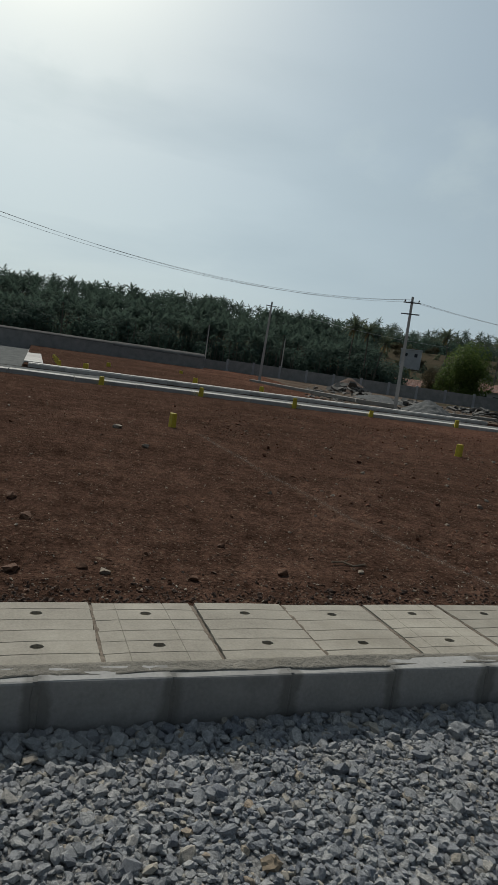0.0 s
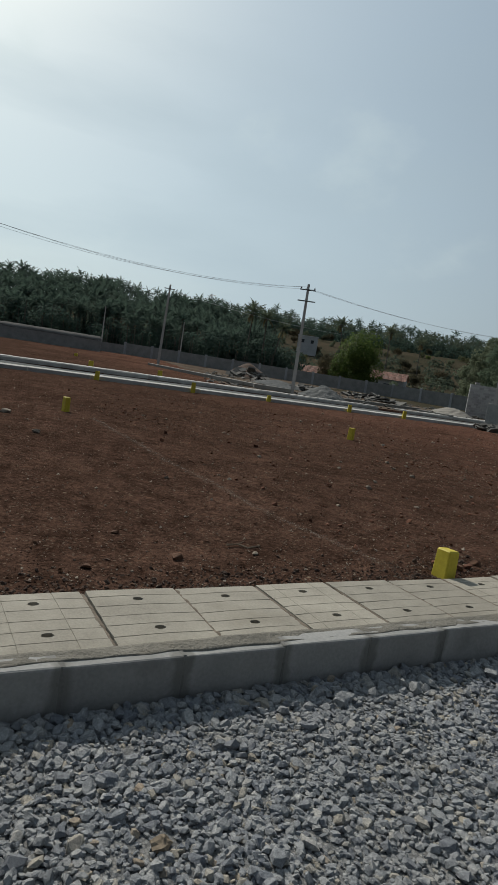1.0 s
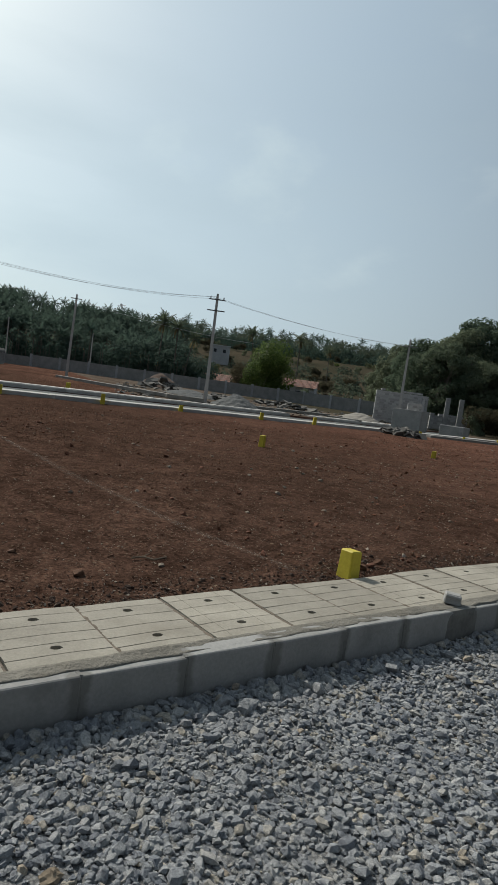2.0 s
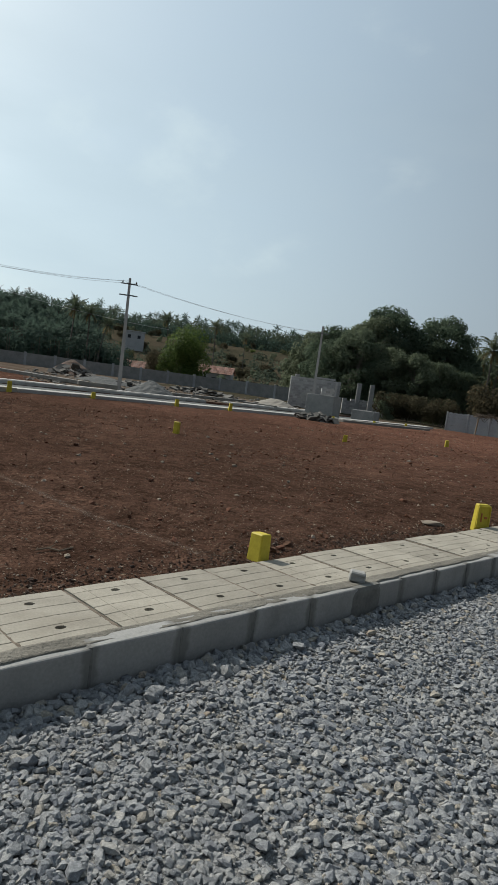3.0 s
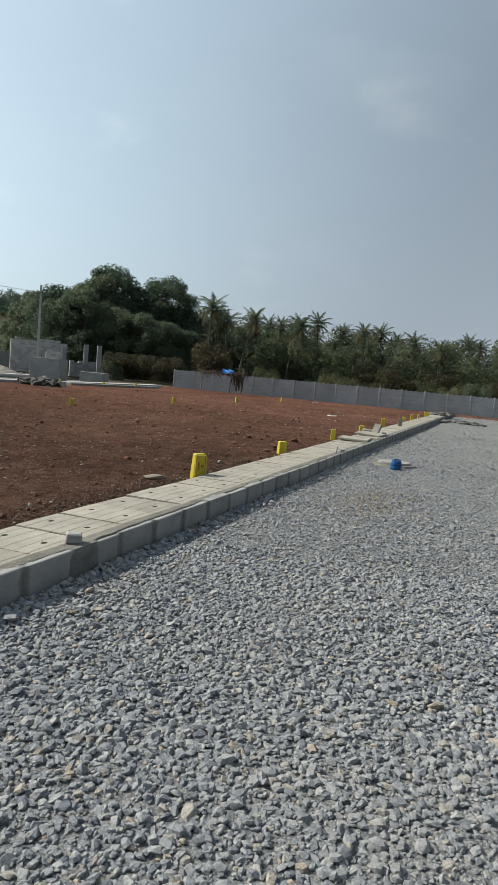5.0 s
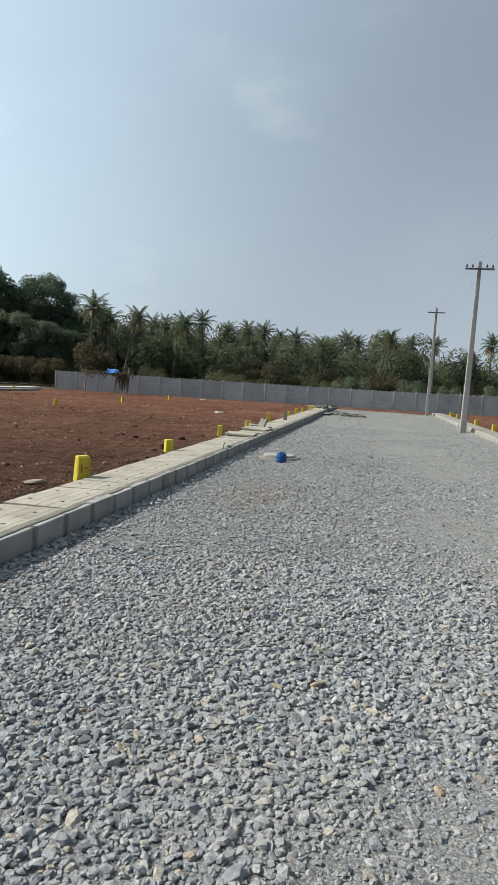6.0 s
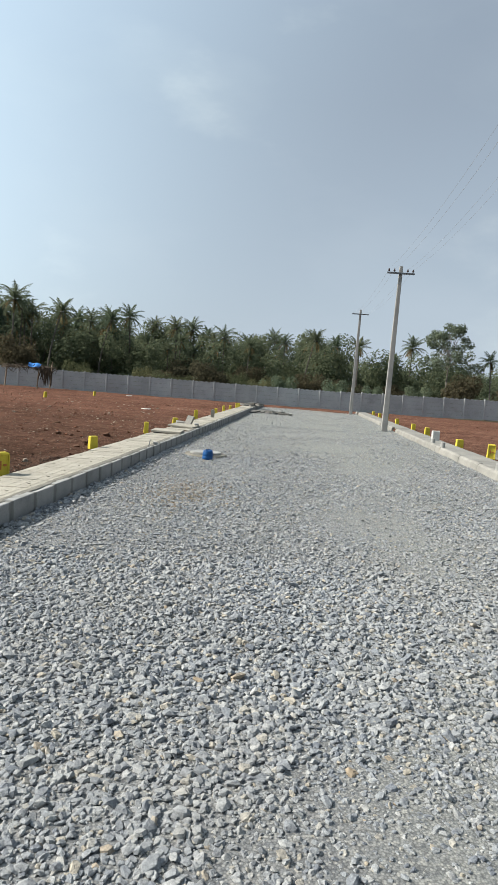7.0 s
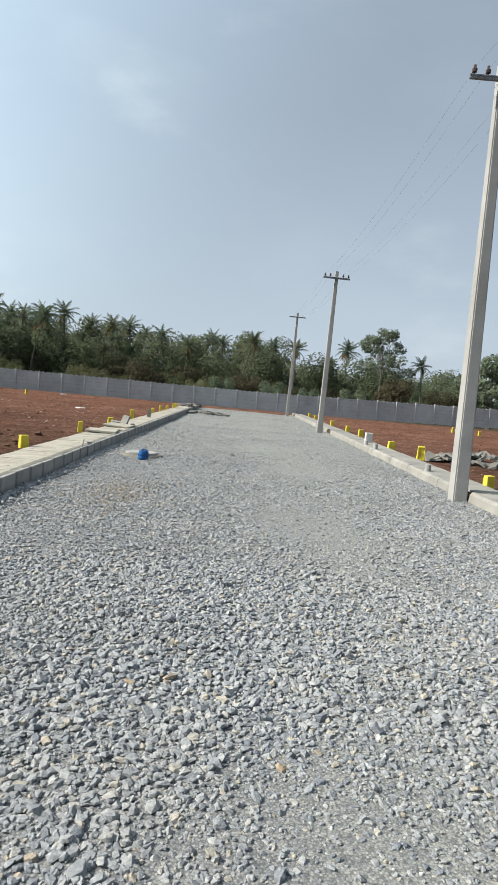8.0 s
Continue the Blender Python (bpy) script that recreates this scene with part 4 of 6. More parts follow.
def wire_between(a, b, sag, radius, n=18):
    a, b = Vector(a), Vector(b)
    pts = [a.lerp(b, k / n) - Vector((0, 0, sag * 4 * (k / n) * (1 - k / n))) for k in range(n + 1)]
    d = (b - a).normalized()
    s = d.cross(Vector((0, 0, 1))).normalized()
    V, F = [], []
    for p in pts:
        for q in range(4):
            t = math.pi / 2 * q
            V.append(p + s * radius * math.cos(t) + Vector((0, 0, radius * math.sin(t))))
    for k in range(n):
        for q in range(4):
            F.append((4 * k + q, 4 * k + (q + 1) % 4, 4 * k + 4 + (q + 1) % 4, 4 * k + 4 + q))
    ob = array_mesh("overhead_wire", np.array(V), np.array(F), WIRE)
    return tagged(ob, "thin sagging overhead power wire between poles", "wire", "overhead wires")


PINS = (-0.54, -0.30, 0.30, 0.54)
ROAD_POLE = "pale square concrete power pole beside the kerb"
for k, (x, y) in enumerate(POLES):
    h = (7.84, 7.56, 7.9)[k]
    pole_at(x, y, 0.0, h, 0, (-0.95, 0.4, 0.3)[k], [(0, h - 0.34, 0.62, PINS if k < 2 else ())], 0, (0.168, 0.165, 0.16)[k], (0.10, 0.09, 0.09)[k], "poles along the road", ROAD_POLE)
tops = [(POLES[0][0] - 0.13, POLES[0][1], 7.64), (POLES[1][0] + 0.05, POLES[1][1], 7.39), (POLES[2][0] + 0.05, POLES[2][1], 7.65)]
for s in PINS:
    wire_between((7.35 + s, -14, 7.3), (tops[0][0] + s, tops[0][1] - 0.12, tops[0][2]), 0.45, 0.0035)
    wire_between((tops[0][0] + s, tops[0][1] - 0.12, tops[0][2]), (tops[1][0] + s, tops[1][1] - 0.12, tops[1][2]), 0.35, 0.0035)
    wire_between((tops[1][0] + s, tops[1][1] - 0.12, tops[1][2]), (tops[2][0] + s, tops[2][1] - 0.12, tops[2][2]), 0.35, 0.0035)

FAR_POLE = "slender concrete power pole beside the parallel road"
ax, ay = polar(57.9, 43.4)
bx, by = polar(70.3, 60)
cx, cy = polar(40.3, 56.2)
pole_at(ax, ay, 0.1, 7.6, 0, -0.5, [(0, 7.2, 0.55, (-0.45, 0.45)), (0, 6.45, 0.6, ())], 58, 0.17, 0.1, "poles along the parallel road", FAR_POLE, PALE_POLE)
pole_at(bx, by, 0.3, 7.6, 0.0, 1.2, [(0, 7.2, 0.5, ())], 70, 0.17, 0.1, "poles along the parallel road", FAR_POLE, PALE_POLE)
pole_at(cx, cy, 0.1, 7.6, 0, 0.3, [(0, 6.95, 0.6, ())], 40, 0.17, 0.1, "poles along the parallel road", FAR_POLE, PALE_POLE)
for az, d, h in ((75.4, 85.5, 5.9), (68.4, 86, 5.6)):
    x, y = polar(az, d)
    pole_at(x, y, 0.4, h, 0, 0, [], az, 0.12, 0.08, "", "thin weathered post behind the block wall", PALE_POLE)
for k, (s, dz) in enumerate(((-0.45, 0.0), (0.0, 0.08), (0.45, 0.0))):
    wire_between((ax + 0.3 * s, ay + s, 7.45 + dz), (-27.0 + 0.3 * s, -12.0 + s, 8.6 + dz), 1.85, 0.007)
for k, (s, dz) in enumerate(((-0.4, 0.0), (0.4, 0.0))):
    wire_between((ax, ay + s, 7.4 + dz), (cx, cy + s, 7.1 + dz), 0.38, 0.009)
x0, y0 = polar(66.5, 75)
wire_between((bx, by, 7.4), (x0, y0 + 20, 7.6), 0.4, 0.012)

# ---- plot marker stones ----


def marker_mesh(w, d, h, taper, panel):
    """A tapered yellow marker; with panel, a recessed face inside a raised rim on the -y side."""
    bm = bmesh.new()
    box(bm, 0, 0, h / 2, w, d, h, 0.012, taper)
    if panel:
        k = (1 + taper) / 2
        for cx, cz, sx, sz in ((-w * k / 2 + 0.014, h * 0.55, 0.02, h * 0.7), (w * k / 2 - 0.014, h * 0.55, 0.02, h * 0.7), (0, h * 0.93, w * k - 0.02, 0.02), (0, h * 0.22, w * k - 0.02, 0.02)):
            box(bm, cx, -d * k / 2 - 0.004, cz, sx, 0.022, sz, 0.004)
    return bm


def marker(x, y, z, turn, lean=(0, 0), size=(0.20, 0.13, 0.34), taper=0.82, panel=False, group="plot markers", label="yellow painted concrete plot marker stone in the soil"):
    ob = base("marker_stone", label, "marker stone", pose(x, y, z, lean[0], lean[1], turn), group)
    w, d, h = size
    part("block", marker_mesh(w, d, h, taper, panel), YELLOW, ob)
    if panel:
        # unreadable painted figures
        for cx, sx, sz in ((-0.035, 0.018, 0.12), (0.03, 0.045, 0.03)):
            bm = bmesh.new()
            box(bm, cx, -d * 0.455 - 0.006, h * 0.56, sx, 0.012, sz, 0.002)
            part("bar", bm, RED_PAINT, ob, "dull red painted bar")
    return ob


PANEL = "yellow plot marker stone with a framed number panel"
# beside the near footway
marker(-1.02, 3.44, 0.10, 2, (-4, -2), (0.165, 0.14, 0.30), 0.9)
marker(-1.0, 7.74, 0.10, 58, (0, 0), (0.225, 0.12, 0.40), 0.80, True, label=PANEL)
marker(-1.06, 11.75, 0.10, 48, (0, 0), (0.18, 0.12, 0.31), 0.92)
marker(-1.08, 16.15, 0.10, 8, (0, 1), (0.13, 0.11, 0.36), 0.92)
marker(-1.10, 20.2, 0.10, 20, (0, 0), (0.2, 0.12, 0.28), 0.85)
marker(-1.05, 24.0, 0.10, 10, (0, 0), (0.17, 0.12, 0.42), 0.85)
for y, h in ((29.0, 0.33), (31.9, 0.38), (34.8, 0.32), (38.2, 0.38), (39.6, 0.34)):
    marker(-1.05 + 0.004 * y, y, 0.10, 10, (0, 0), (0.15, 0.11, h), 0.9)
# the row where the plots meet
for k, (y, h) in enumerate(((2.19, 0.42), (9.69, 0.44), (17.12, 0.37), (24.39, 0.42), (31.7, 0.43), (39.6, 0.42))):
    marker(-10.5, y, 0.06, 15 + 9 * k, (0, 1.5 * (k % 3)), (0.165, 0.12, h * 0.92), 0.9)
# beside the parallel road
for k, y in enumerate((1.8, 5.8, 10.0, 13.8, 18.5, 22.1, 29.0)):
    marker(-22.1, y, 0.1, 70, (0, 3 * (k % 2)), (0.2, 0.14, 0.36 + 0.06 * (k % 3)), 0.85)
for y in (2.0, 8.3, 12.5):
    marker(-33.2, y, 0.1, 70, (0, 0), (0.3, 0.16, 0.42), 0.85)
for x in (-33.5, -37.0, -39.0, -41.5, -45.0):
    marker(x, 0.6, 0.1, 30, (0, 0), (0.2, 0.14, 0.38), 0.85)
for az, d in ((84, 46), (77.5, 52)):
    mx, my = polar(az, d)
    marker(mx, my, 0.1, 60, (0, 0), (0.3, 0.16, 0.36), 0.85)
for az, d in ((38.2, 40.5), (34.5, 42.5), (31.7, 46.2)):
    mx, my = polar(az, d)
    marker(mx, my, 0.08, 40, (0, 0), (0.18, 0.13, 0.34), 0.88)
# across the road
marker(8.32, 12.05, 0.08, 20, (0, -2), (0.22, 0.14, 0.34), 0.9)
marker(8.36, 17.0, 0.08, -6, (0, 0), (0.24, 0.11, 0.50), 0.78, True, label=PANEL)
marker(8.33, 20.3, 0.08, 8, (0, 0), (0.25, 0.13, 0.36), 0.88)
marker(8.33, 25.6, 0.08, 8, (0, 0), (0.22, 0.13, 0.42), 0.88)
for y in (28.6, 33.5, 37.5, 41.0, 44.5):
    marker(8.3, y, 0.08, 8, (0, 0), (0.2, 0.13, 0.40), 0.88)
for x, y in ((17.9, 41.8), (18.8, 39.4)):
    marker(x, y, 0.08, 8, (0, 0), (0.18, 0.13, 0.40), 0.9)


# ---- small things on and beside the near footway ----
def cast_block(x, y, z, turn, k=1.0):
    """A small concrete block with a cast handle groove, on the kerb."""
    ob = base("concrete_block", "small grey concrete block resting on the kerb", "block", pose(x, y, z, 0, 4, turn))
    bm = bmesh.new()
    box(bm, 0, 0, 0.055 * k, 0.18 * k, 0.14 * k, 0.11 * k, 0.012 * k, 0.92)
    box(bm, 0.0, -0.072 * k, 0.09 * k, 0.16 * k, 0.02 * k, 0.03 * k, 0.006 * k)
    part("body", bm, KERB, ob)
    return ob


cast_block(-0.13, 3.70, 0.222, 40, 0.74)


def loose_slab(x, y, z, turn, tilt, size, label, material):
    bm = bmesh.new()
    r = random.Random(int(x * 100 + y * 10))
    box(bm, 0, 0, 0, *size, 0.008, 1.0, None, 0.012, r)
    bmesh.ops.subdivide_edges(bm, edges=list(bm.edges), cuts=1)
    return tagged(place(link_mesh("loose_slab", bm, material), pose(x, y, z, *tilt, turn)), label, "slab", "loose slabs")


LAID = "loose cement cover slab lying on the footway"
loose_slab(-0.52, 16.35, 0.247, 4, (0, 0), (0.8, 0.8, 0.06), LAID, SLAB)
loose_slab(-0.50, 18.6, 0.255, -8, (2, 3), (0.8, 0.75, 0.06), LAID, SLAB)
loose_slab(-0.75, 19.6, 0.26, 12, (0, 2), (0.4, 0.6, 0.10), LAID, PALE_KERB)
loose_slab(-0.42, 19.1, 0.38, -25, (66, 6), (0.22, 0.36, 0.10), "upright broken kerb stone leaning on a loose slab", PALE_KERB)
loose_slab(-0.16, 18.9, 0.26, 15, (0, 0), (0.14, 0.2, 0.16), "small broken piece of kerb stone on the footway", KERB)


def rounded_stub(x, y, z, w, t, h, turn, label, material):
    bm = bmesh.new()
    n = 9
    prof = [(-w / 2, 0), (w / 2, 0)] + [(w / 2 * math.cos(math.pi * k / n), h - w / 2 + w / 2 * math.sin(math.pi * k / n)) for k in range(n + 1)]
    a = [bm.verts.new((px, -t / 2, pz)) for px, pz in prof]
    b = [bm.verts.new((px, t / 2, pz)) for px, pz in prof]
    bm.faces.new(a)
    bm.faces.new(b[::-1])
    for k in range(len(prof)):
        q = (k + 1) % len(prof)
        bm.faces.new((a[q], a[k], b[k], b[q]))
    bmesh.ops.recalc_face_normals(bm, faces=bm.faces)
    return tagged(place(link_mesh("stub_post", bm, material), pose(x, y, z, 4, 0, turn)), label, "post")


rounded_stub(-0.55, 25.2, 0.19, 0.15, 0.09, 0.36, 10, "pale round-topped concrete stub on the footway", PALE_KERB)


def peg(x, y, z, h, label):
    bm = bmesh.new()
    limb(bm, (0, 0, -0.1), (0.05, 0.01, h), 0.012, 0.009, 6)
    return tagged(place(link_mesh("iron_peg", bm, STEEL), pose(x, y, z)), label, "peg")


peg(-0.12, 12.5, 0.2, 0.16, "short bent iron peg set in the kerb mortar")
cast_block(-0.06, 12.95, 0.215, 10, 0.55)


def bucket(x, y):
    """A crumpled blue plastic can, cut open."""
    ob = base("bucket", "crumpled blue plastic can standing on the gravel", "bucket", pose(x, y, float(bed_z(x, y)), 0, 3, 25) @ Matrix.Scale(0.86, 4))
    bm = bmesh.new()
    n, hs = 14, (0.0, 0.015, 0.08, 0.09, 0.10, 0.16, 0.20, 0.225)
    rs = (0.12, 0.135, 0.138, 0.13, 0.138, 0.134, 0.125, 0.12)
    r = random.Random(5)
    rings = []
    for k, (h, q) in enumerate(zip(hs, rs)):
        rings.append([bm.verts.new((q * math.cos(6.283 * i / n) * (1 + r.uniform(-0.05, 0.05)), q * 0.85 * math.sin(6.283 * i / n), h + (r.uniform(-0.02, 0.03) if k > 5 else 0))) for i in range(n)])
    for k in range(len(hs) - 1):
        for i in range(n):
            bm.faces.new((rings[k][i], rings[k][(i + 1) % n], rings[k + 1][(i + 1) % n], rings[k + 1][i]))
    bm.faces.new(rings[0][::-1])
    inner = [bm.verts.new((v.co.x * 0.93, v.co.y * 0.93, v.co.z)) for v in rings[-1]]
    low = [bm.verts.new((v.co.x, v.co.y, 0.05)) for v in inner]
    for i in range(n):
        q = (i + 1) % n
        bm.faces.new((rings[-1][i], rings[-1][q], inner[q], inner[i]))
        bm.faces.new((inner[i], inner[q], low[q], low[i]))
    bm.faces.new(low)
    part("body", bm, BLUE, ob, smooth=True)
    bm = bmesh.new()
    for k in range(8):
        a0, a1 = math.pi * k / 8, math.pi * (k + 1) / 8
        limb(bm, (0.09 * math.cos(a0), 0.02, 0.20 + 0.06 * math.sin(a0)), (0.09 * math.cos(a1), 0.02, 0.20 + 0.06 * math.sin(a1)), 0.012, 0.012, 6)
    part("handle", bm, BLUE, ob)


bucket(1.13, 12.85)


def manhole(x, y):
    ob = base("manhole", "round concrete manhole cover on a raised ring in the gravel", "manhole", pose(x, y, float(bed_z(x, y)) - 0.01), )
    bm = bmesh.new()
    bmesh.ops.create_cone(bm, cap_ends=True, segments=28, radius1=0.50, radius2=0.46, depth=0.05, matrix=Matrix.Translation((0, 0, 0.025)))
    part("ring", bm, MORTAR, ob)
    bm = bmesh.new()
    bmesh.ops.create_cone(bm, cap_ends=True, segments=28, radius1=0.36, radius2=0.35, depth=0.05, matrix=Matrix.Translation((0, 0, 0.072)))
    bmesh.ops.bevel(bm, geom=[e for e in bm.edges if e.calc_face_angle(0) > 0.5], offset=0.008, segments=1, affect="EDGES")
    part("cover", bm, KERB, ob, "grey concrete disc")


manhole(0.98, 13.6)

# broken slabs where the road ends, and across the road
rng = random.Random(21)


def shard(size, material, seed):
    """A broken flat piece of slab with an uneven outline."""
    r = random.Random(seed)
    bm = bmesh.new()
    n = r.randint(5, 7)
    pts = [(size * r.uniform(0.6, 1) * math.cos(6.283 * k / n), size * 0.75 * r.uniform(0.6, 1) * math.sin(6.283 * k / n)) for k in range(n)]
    t = r.uniform(0.05, 0.08)
    a = [bm.verts.new((x, y, t / 2)) for x, y in pts]
    b = [bm.verts.new((x * 1.03, y * 1.03, -t / 2)) for x, y in pts]
    bm.faces.new(a)
    bm.faces.new(b[::-1])
    for k in range(n):
        q = (k + 1) % n
        bm.faces.new((a[q], a[k], b[k], b[q]))
    bmesh.ops.recalc_face_normals(bm, faces=bm.faces)
    me = bpy.data.meshes.new("shard")
    bm.to_mesh(me)
    bm.free()
    me.materials.append(material)
    return me


SHARDS = [shard(0.36, RUBBLE, k) for k in range(6)]


def rubble_heap(x, y, z, rx, ry, h, n, label, seed, scale=1.0, steep=35):
    r = random.Random(seed)
    ob = base("rubble_heap", label, "rubble", pose(x, y, z))
    for k in range(n):
        a, q = r.uniform(0, 6.283), math.sqrt(r.random())
        zz = h * (1 - q) * r.uniform(0.5, 1.0) + 0.04
        me = SHARDS[r.randrange(len(SHARDS))]
        m = Matrix.LocRotScale((rx * q * math.cos(a), ry * q * math.sin(a), zz), Euler([radians(r.uniform(-steep, steep)), radians(r.uniform(-steep, steep)), r.uniform(0, 6.28)]), Vector((1, 1, 1)) * scale * r.uniform(0.6, 1.2))
        loose("shard", me, ob, m)


rubble_heap(10.2, 18.0, 0.12, 1.6, 1.3, 0.5, 46, "heap of broken grey slabs on the red soil", 2)
rubble_heap(9.3, 17.4, 0.12, 0.8, 0.5, 0.25, 16, "low pile of broken grey slabs on the red soil", 3)
rubble_heap(1.2, 37.6, 0.02, 1.3, 1.2, 0.12, 18, "flat broken slabs lying on the gravel", 4, 1.3, 8)
rubble_heap(-0.2, 43.5, 0.2, 0.9, 1.6, 0.15, 14, "flat broken slabs at the end of the footway", 5, 1.3, 8)
hx, hy = polar(39.7, 36.5)
rubble_heap(hx, hy, 0.12, 1.5, 1.0, 0.55, 60, "heap of dark broken slabs beside the tank", 6, 1.1, 50)
hx, hy = polar(62.0, 66.0)
rubble_heap(hx, hy, 0.25, 3.2, 2.0, 1.3, 50, "heap of rubble and broken boards before the block wall", 7, 2.0, 40)
hx, hy = polar(50.5, 62.0)
rubble_heap(hx, hy, 0.25, 4.5, 1.5, 0.5, 50, "scattered broken slabs before the block wall", 8, 1.8, 25)
hx, hy = polar(57.0, 56.0)
rubble_heap(hx, hy, 0.25, 4.0, 1.5, 0.4, 40, "pale broken slabs before the block wall", 9, 1.8, 20)


def mound(x, y, z, rx, ry, h, material, label, category, seed):
    n = 26
    xs = np.linspace(-1, 1, n)
    X, Y = np.meshgrid(xs, xs, indexing="ij")
    q = np.hypot(X, Y)
    Z = h * np.clip(1 - q ** 1.3, -0.15, 1) * (1 + 0.25 * waves(X * 3, Y * 3, seed)) + 0.05 * h * waves(X * 14, Y * 14, seed + 1)
    V = np.stack([X * rx, Y * ry, Z], -1).reshape(-1, 3)
    i, j = np.meshgrid(np.arange(n - 1), np.arange(n - 1), indexing="ij")
    a = (i * n + j).ravel()
    ob = array_mesh(category.replace(" ", "_"), V, np.stack([a, a + n, a + n + 1, a + 1], -1), material)
    ob.matrix_basis = pose(x, y, z)
    return tagged(ob, label, category)


gx_, gy_ = polar(55.2, 45.5)
mound(gx_, gy_, 0.05, 2.6, 1.7, 0.95, HEAP, "heap of crushed grey stone beside the pole", "mound", 3)
gx_, gy_ = polar(43.6, 56.5)
mound(gx_, gy_, 0.1, 2.4, 1.8, 0.7, SAND, "heap of pale sand beside the block building", "mound", 5)
gx_, gy_ = polar(59.2, 57)
mound(gx_, gy_, 0.2, 3.6, 2.2, 0.6, HEAP, "low heap of grey stone before the block wall", "mound", 6)
gx_, gy_ = polar(62.0, 69)
mound(gx_, gy_, 0.2, 4.0, 2.2, 1.5, DARK_CLOD, "dark heap of earth before the block wall", "mound", 7)


def kerb_run(x0, y0, x1, y1, z, label):
    """Long pale cast kerb pieces laid end to end on the ground."""
    l = math.hypot(x1 - x0, y1 - y0)
    ob = base("kerb", label, "kerb", kind="structure")
    n = max(1, int(l / 2.0))
    for k in range(n):
        f = (k + 0.5) / n
        bm = bmesh.new()
        box(bm, 0, 0, 0.1, l / n - 0.03, 0.5, 0.26, 0.02)
        place(part("kerb_stone", bm, PALE_KERB, ob), pose(x0 + (x1 - x0) * f, y0 + (y1 - y0) * f, z, 0, 0, math.degrees(math.atan2(y1 - y0, x1 - x0))))


for a0, d0, a1, d1, z in ((71, 58, 60.5, 44, 0.22), (53.5, 47, 46.5, 54, 0.12), (46.5, 50, 43.5, 49, 0.12), (61.5, 41.5, 58.0, 41.8, 0.3), (37.5, 40.0, 29.8, 46.0, 0.06)):
    kerb_run(*polar(a0, d0), *polar(a1, d1), z, "line of pale cast kerb pieces on bare ground")


def shelter():
    """A lean-to of dry palm thatch on crooked posts, with a blue sheet on it, against the boundary wall."""
    x, y = polar(23.8, 49.4)
    ob = base("shelter", "ragged thatch lean-to against the wall", "shelter", pose(x, y, 0.0, 0, 0, wall_dir))
    for px, py, h in ((-1.9, 0.1, 1.72), (0.55, -0.2, 1.75), (1.3, 0.6, 2.2)):
        bm = bmesh.new()
        limb(bm, (px, py, -0.1), (px + 0.12, py + 0.05, h), 0.06, 0.045, 7)
        part("post", bm, WOOD, ob)
    r = random.Random(6)
    bm = bmesh.new()
    for k in range(110):
        sx = r.uniform(-1.9, 1.6)
        c = Vector((sx, r.uniform(-0.5, 0.9), 1.72 + r.uniform(-0.05, 0.14) - 0.05 * abs(sx)))
        d = Vector((r.uniform(-1, 1), r.uniform(-0.5, 0.5), r.uniform(-0.25, 0.2))).normalized() * r.uniform(0.4, 0.9)
        limb(bm, c - d / 2, c + d / 2, 0.035, 0.012, 4)
    # a bundle of dry fronds hanging at the end
    for k in range(34):
        sx = 1.15 + r.gauss(0, 0.22)
        limb(bm, (sx, r.uniform(-0.5, -0.1), 1.75), (sx + r.uniform(-0.3, 0.3), r.uniform(-0.6, -0.2), r.uniform(0.35, 1.35)), 0.06, 0.02, 4)
    for k in range(46):
        sx = r.uniform(-2.1, 1.9)
        p = Vector((sx, r.uniform(-0.7, 0.2), 1.68 + r.uniform(-0.08, 0.12) - 0.05 * abs(sx)))
        q = p + Vector((r.uniform(-0.5, 0.5), r.uniform(-0.3, 0.1), r.uniform(-0.5, -0.1)))
        limb(bm, p, q, 0.03, 0.008, 4)
    part("thatch", bm, THATCH, ob, "dry brown thatch")
    bm = bmesh.new()
    bmesh.ops.create_grid(bm, x_segments=8, y_segments=6, size=0.42)
    for v in bm.verts:
        v.co.z = 0.05 * math.sin(v.co.x * 9) + 0.06 * math.sin(v.co.y * 11 + 1)
    bmesh.ops.solidify(bm, geom=list(bm.faces), thickness=0.01)
    place(part("sheet", bm, BLUE_SHEET, ob, "blue plastic sheet"), pose(0.35, -0.25, 1.88, 25, 6, 10))


BLUE_SHEET = rough_stuff("blue plastic sheet", (0.03, 0.17, 0.5), (0.06, 0.26, 0.62), 5, 30, 0.45)
shelter()

# the white post, stubs and stones across the road
bm = bmesh.new()
box(bm, 0, 0, 0.18, 0.26, 0.18, 0.38, 0.012, 0.97)
tagged(place(link_mesh("white_post", bm, WHITE), pose(7.95, 22.2, 0.19, 0, 0, 5)), "squat white painted concrete post on the footway", "post")
for x, y, h in ((7.62, 13.9, 0.16), (7.55, 19.2, 0.18), (7.62, 21.0, 0.15)):
    bm = bmesh.new()
    bmesh.ops.create_cone(bm, cap_ends=True, segments=12, radius1=0.075, radius2=0.07, depth=h, matrix=Matrix.Translation((0, 0, h / 2)))
    bmesh.ops.bevel(bm, geom=[e for e in bm.edges if e.calc_face_angle(0) > 0.6], offset=0.008, segments=1, affect="EDGES")
    tagged(place(link_mesh("pipe_stub", bm, KERB), pose(x, y, 0.2)), "short grey pipe stub set in the kerb", "pipe")
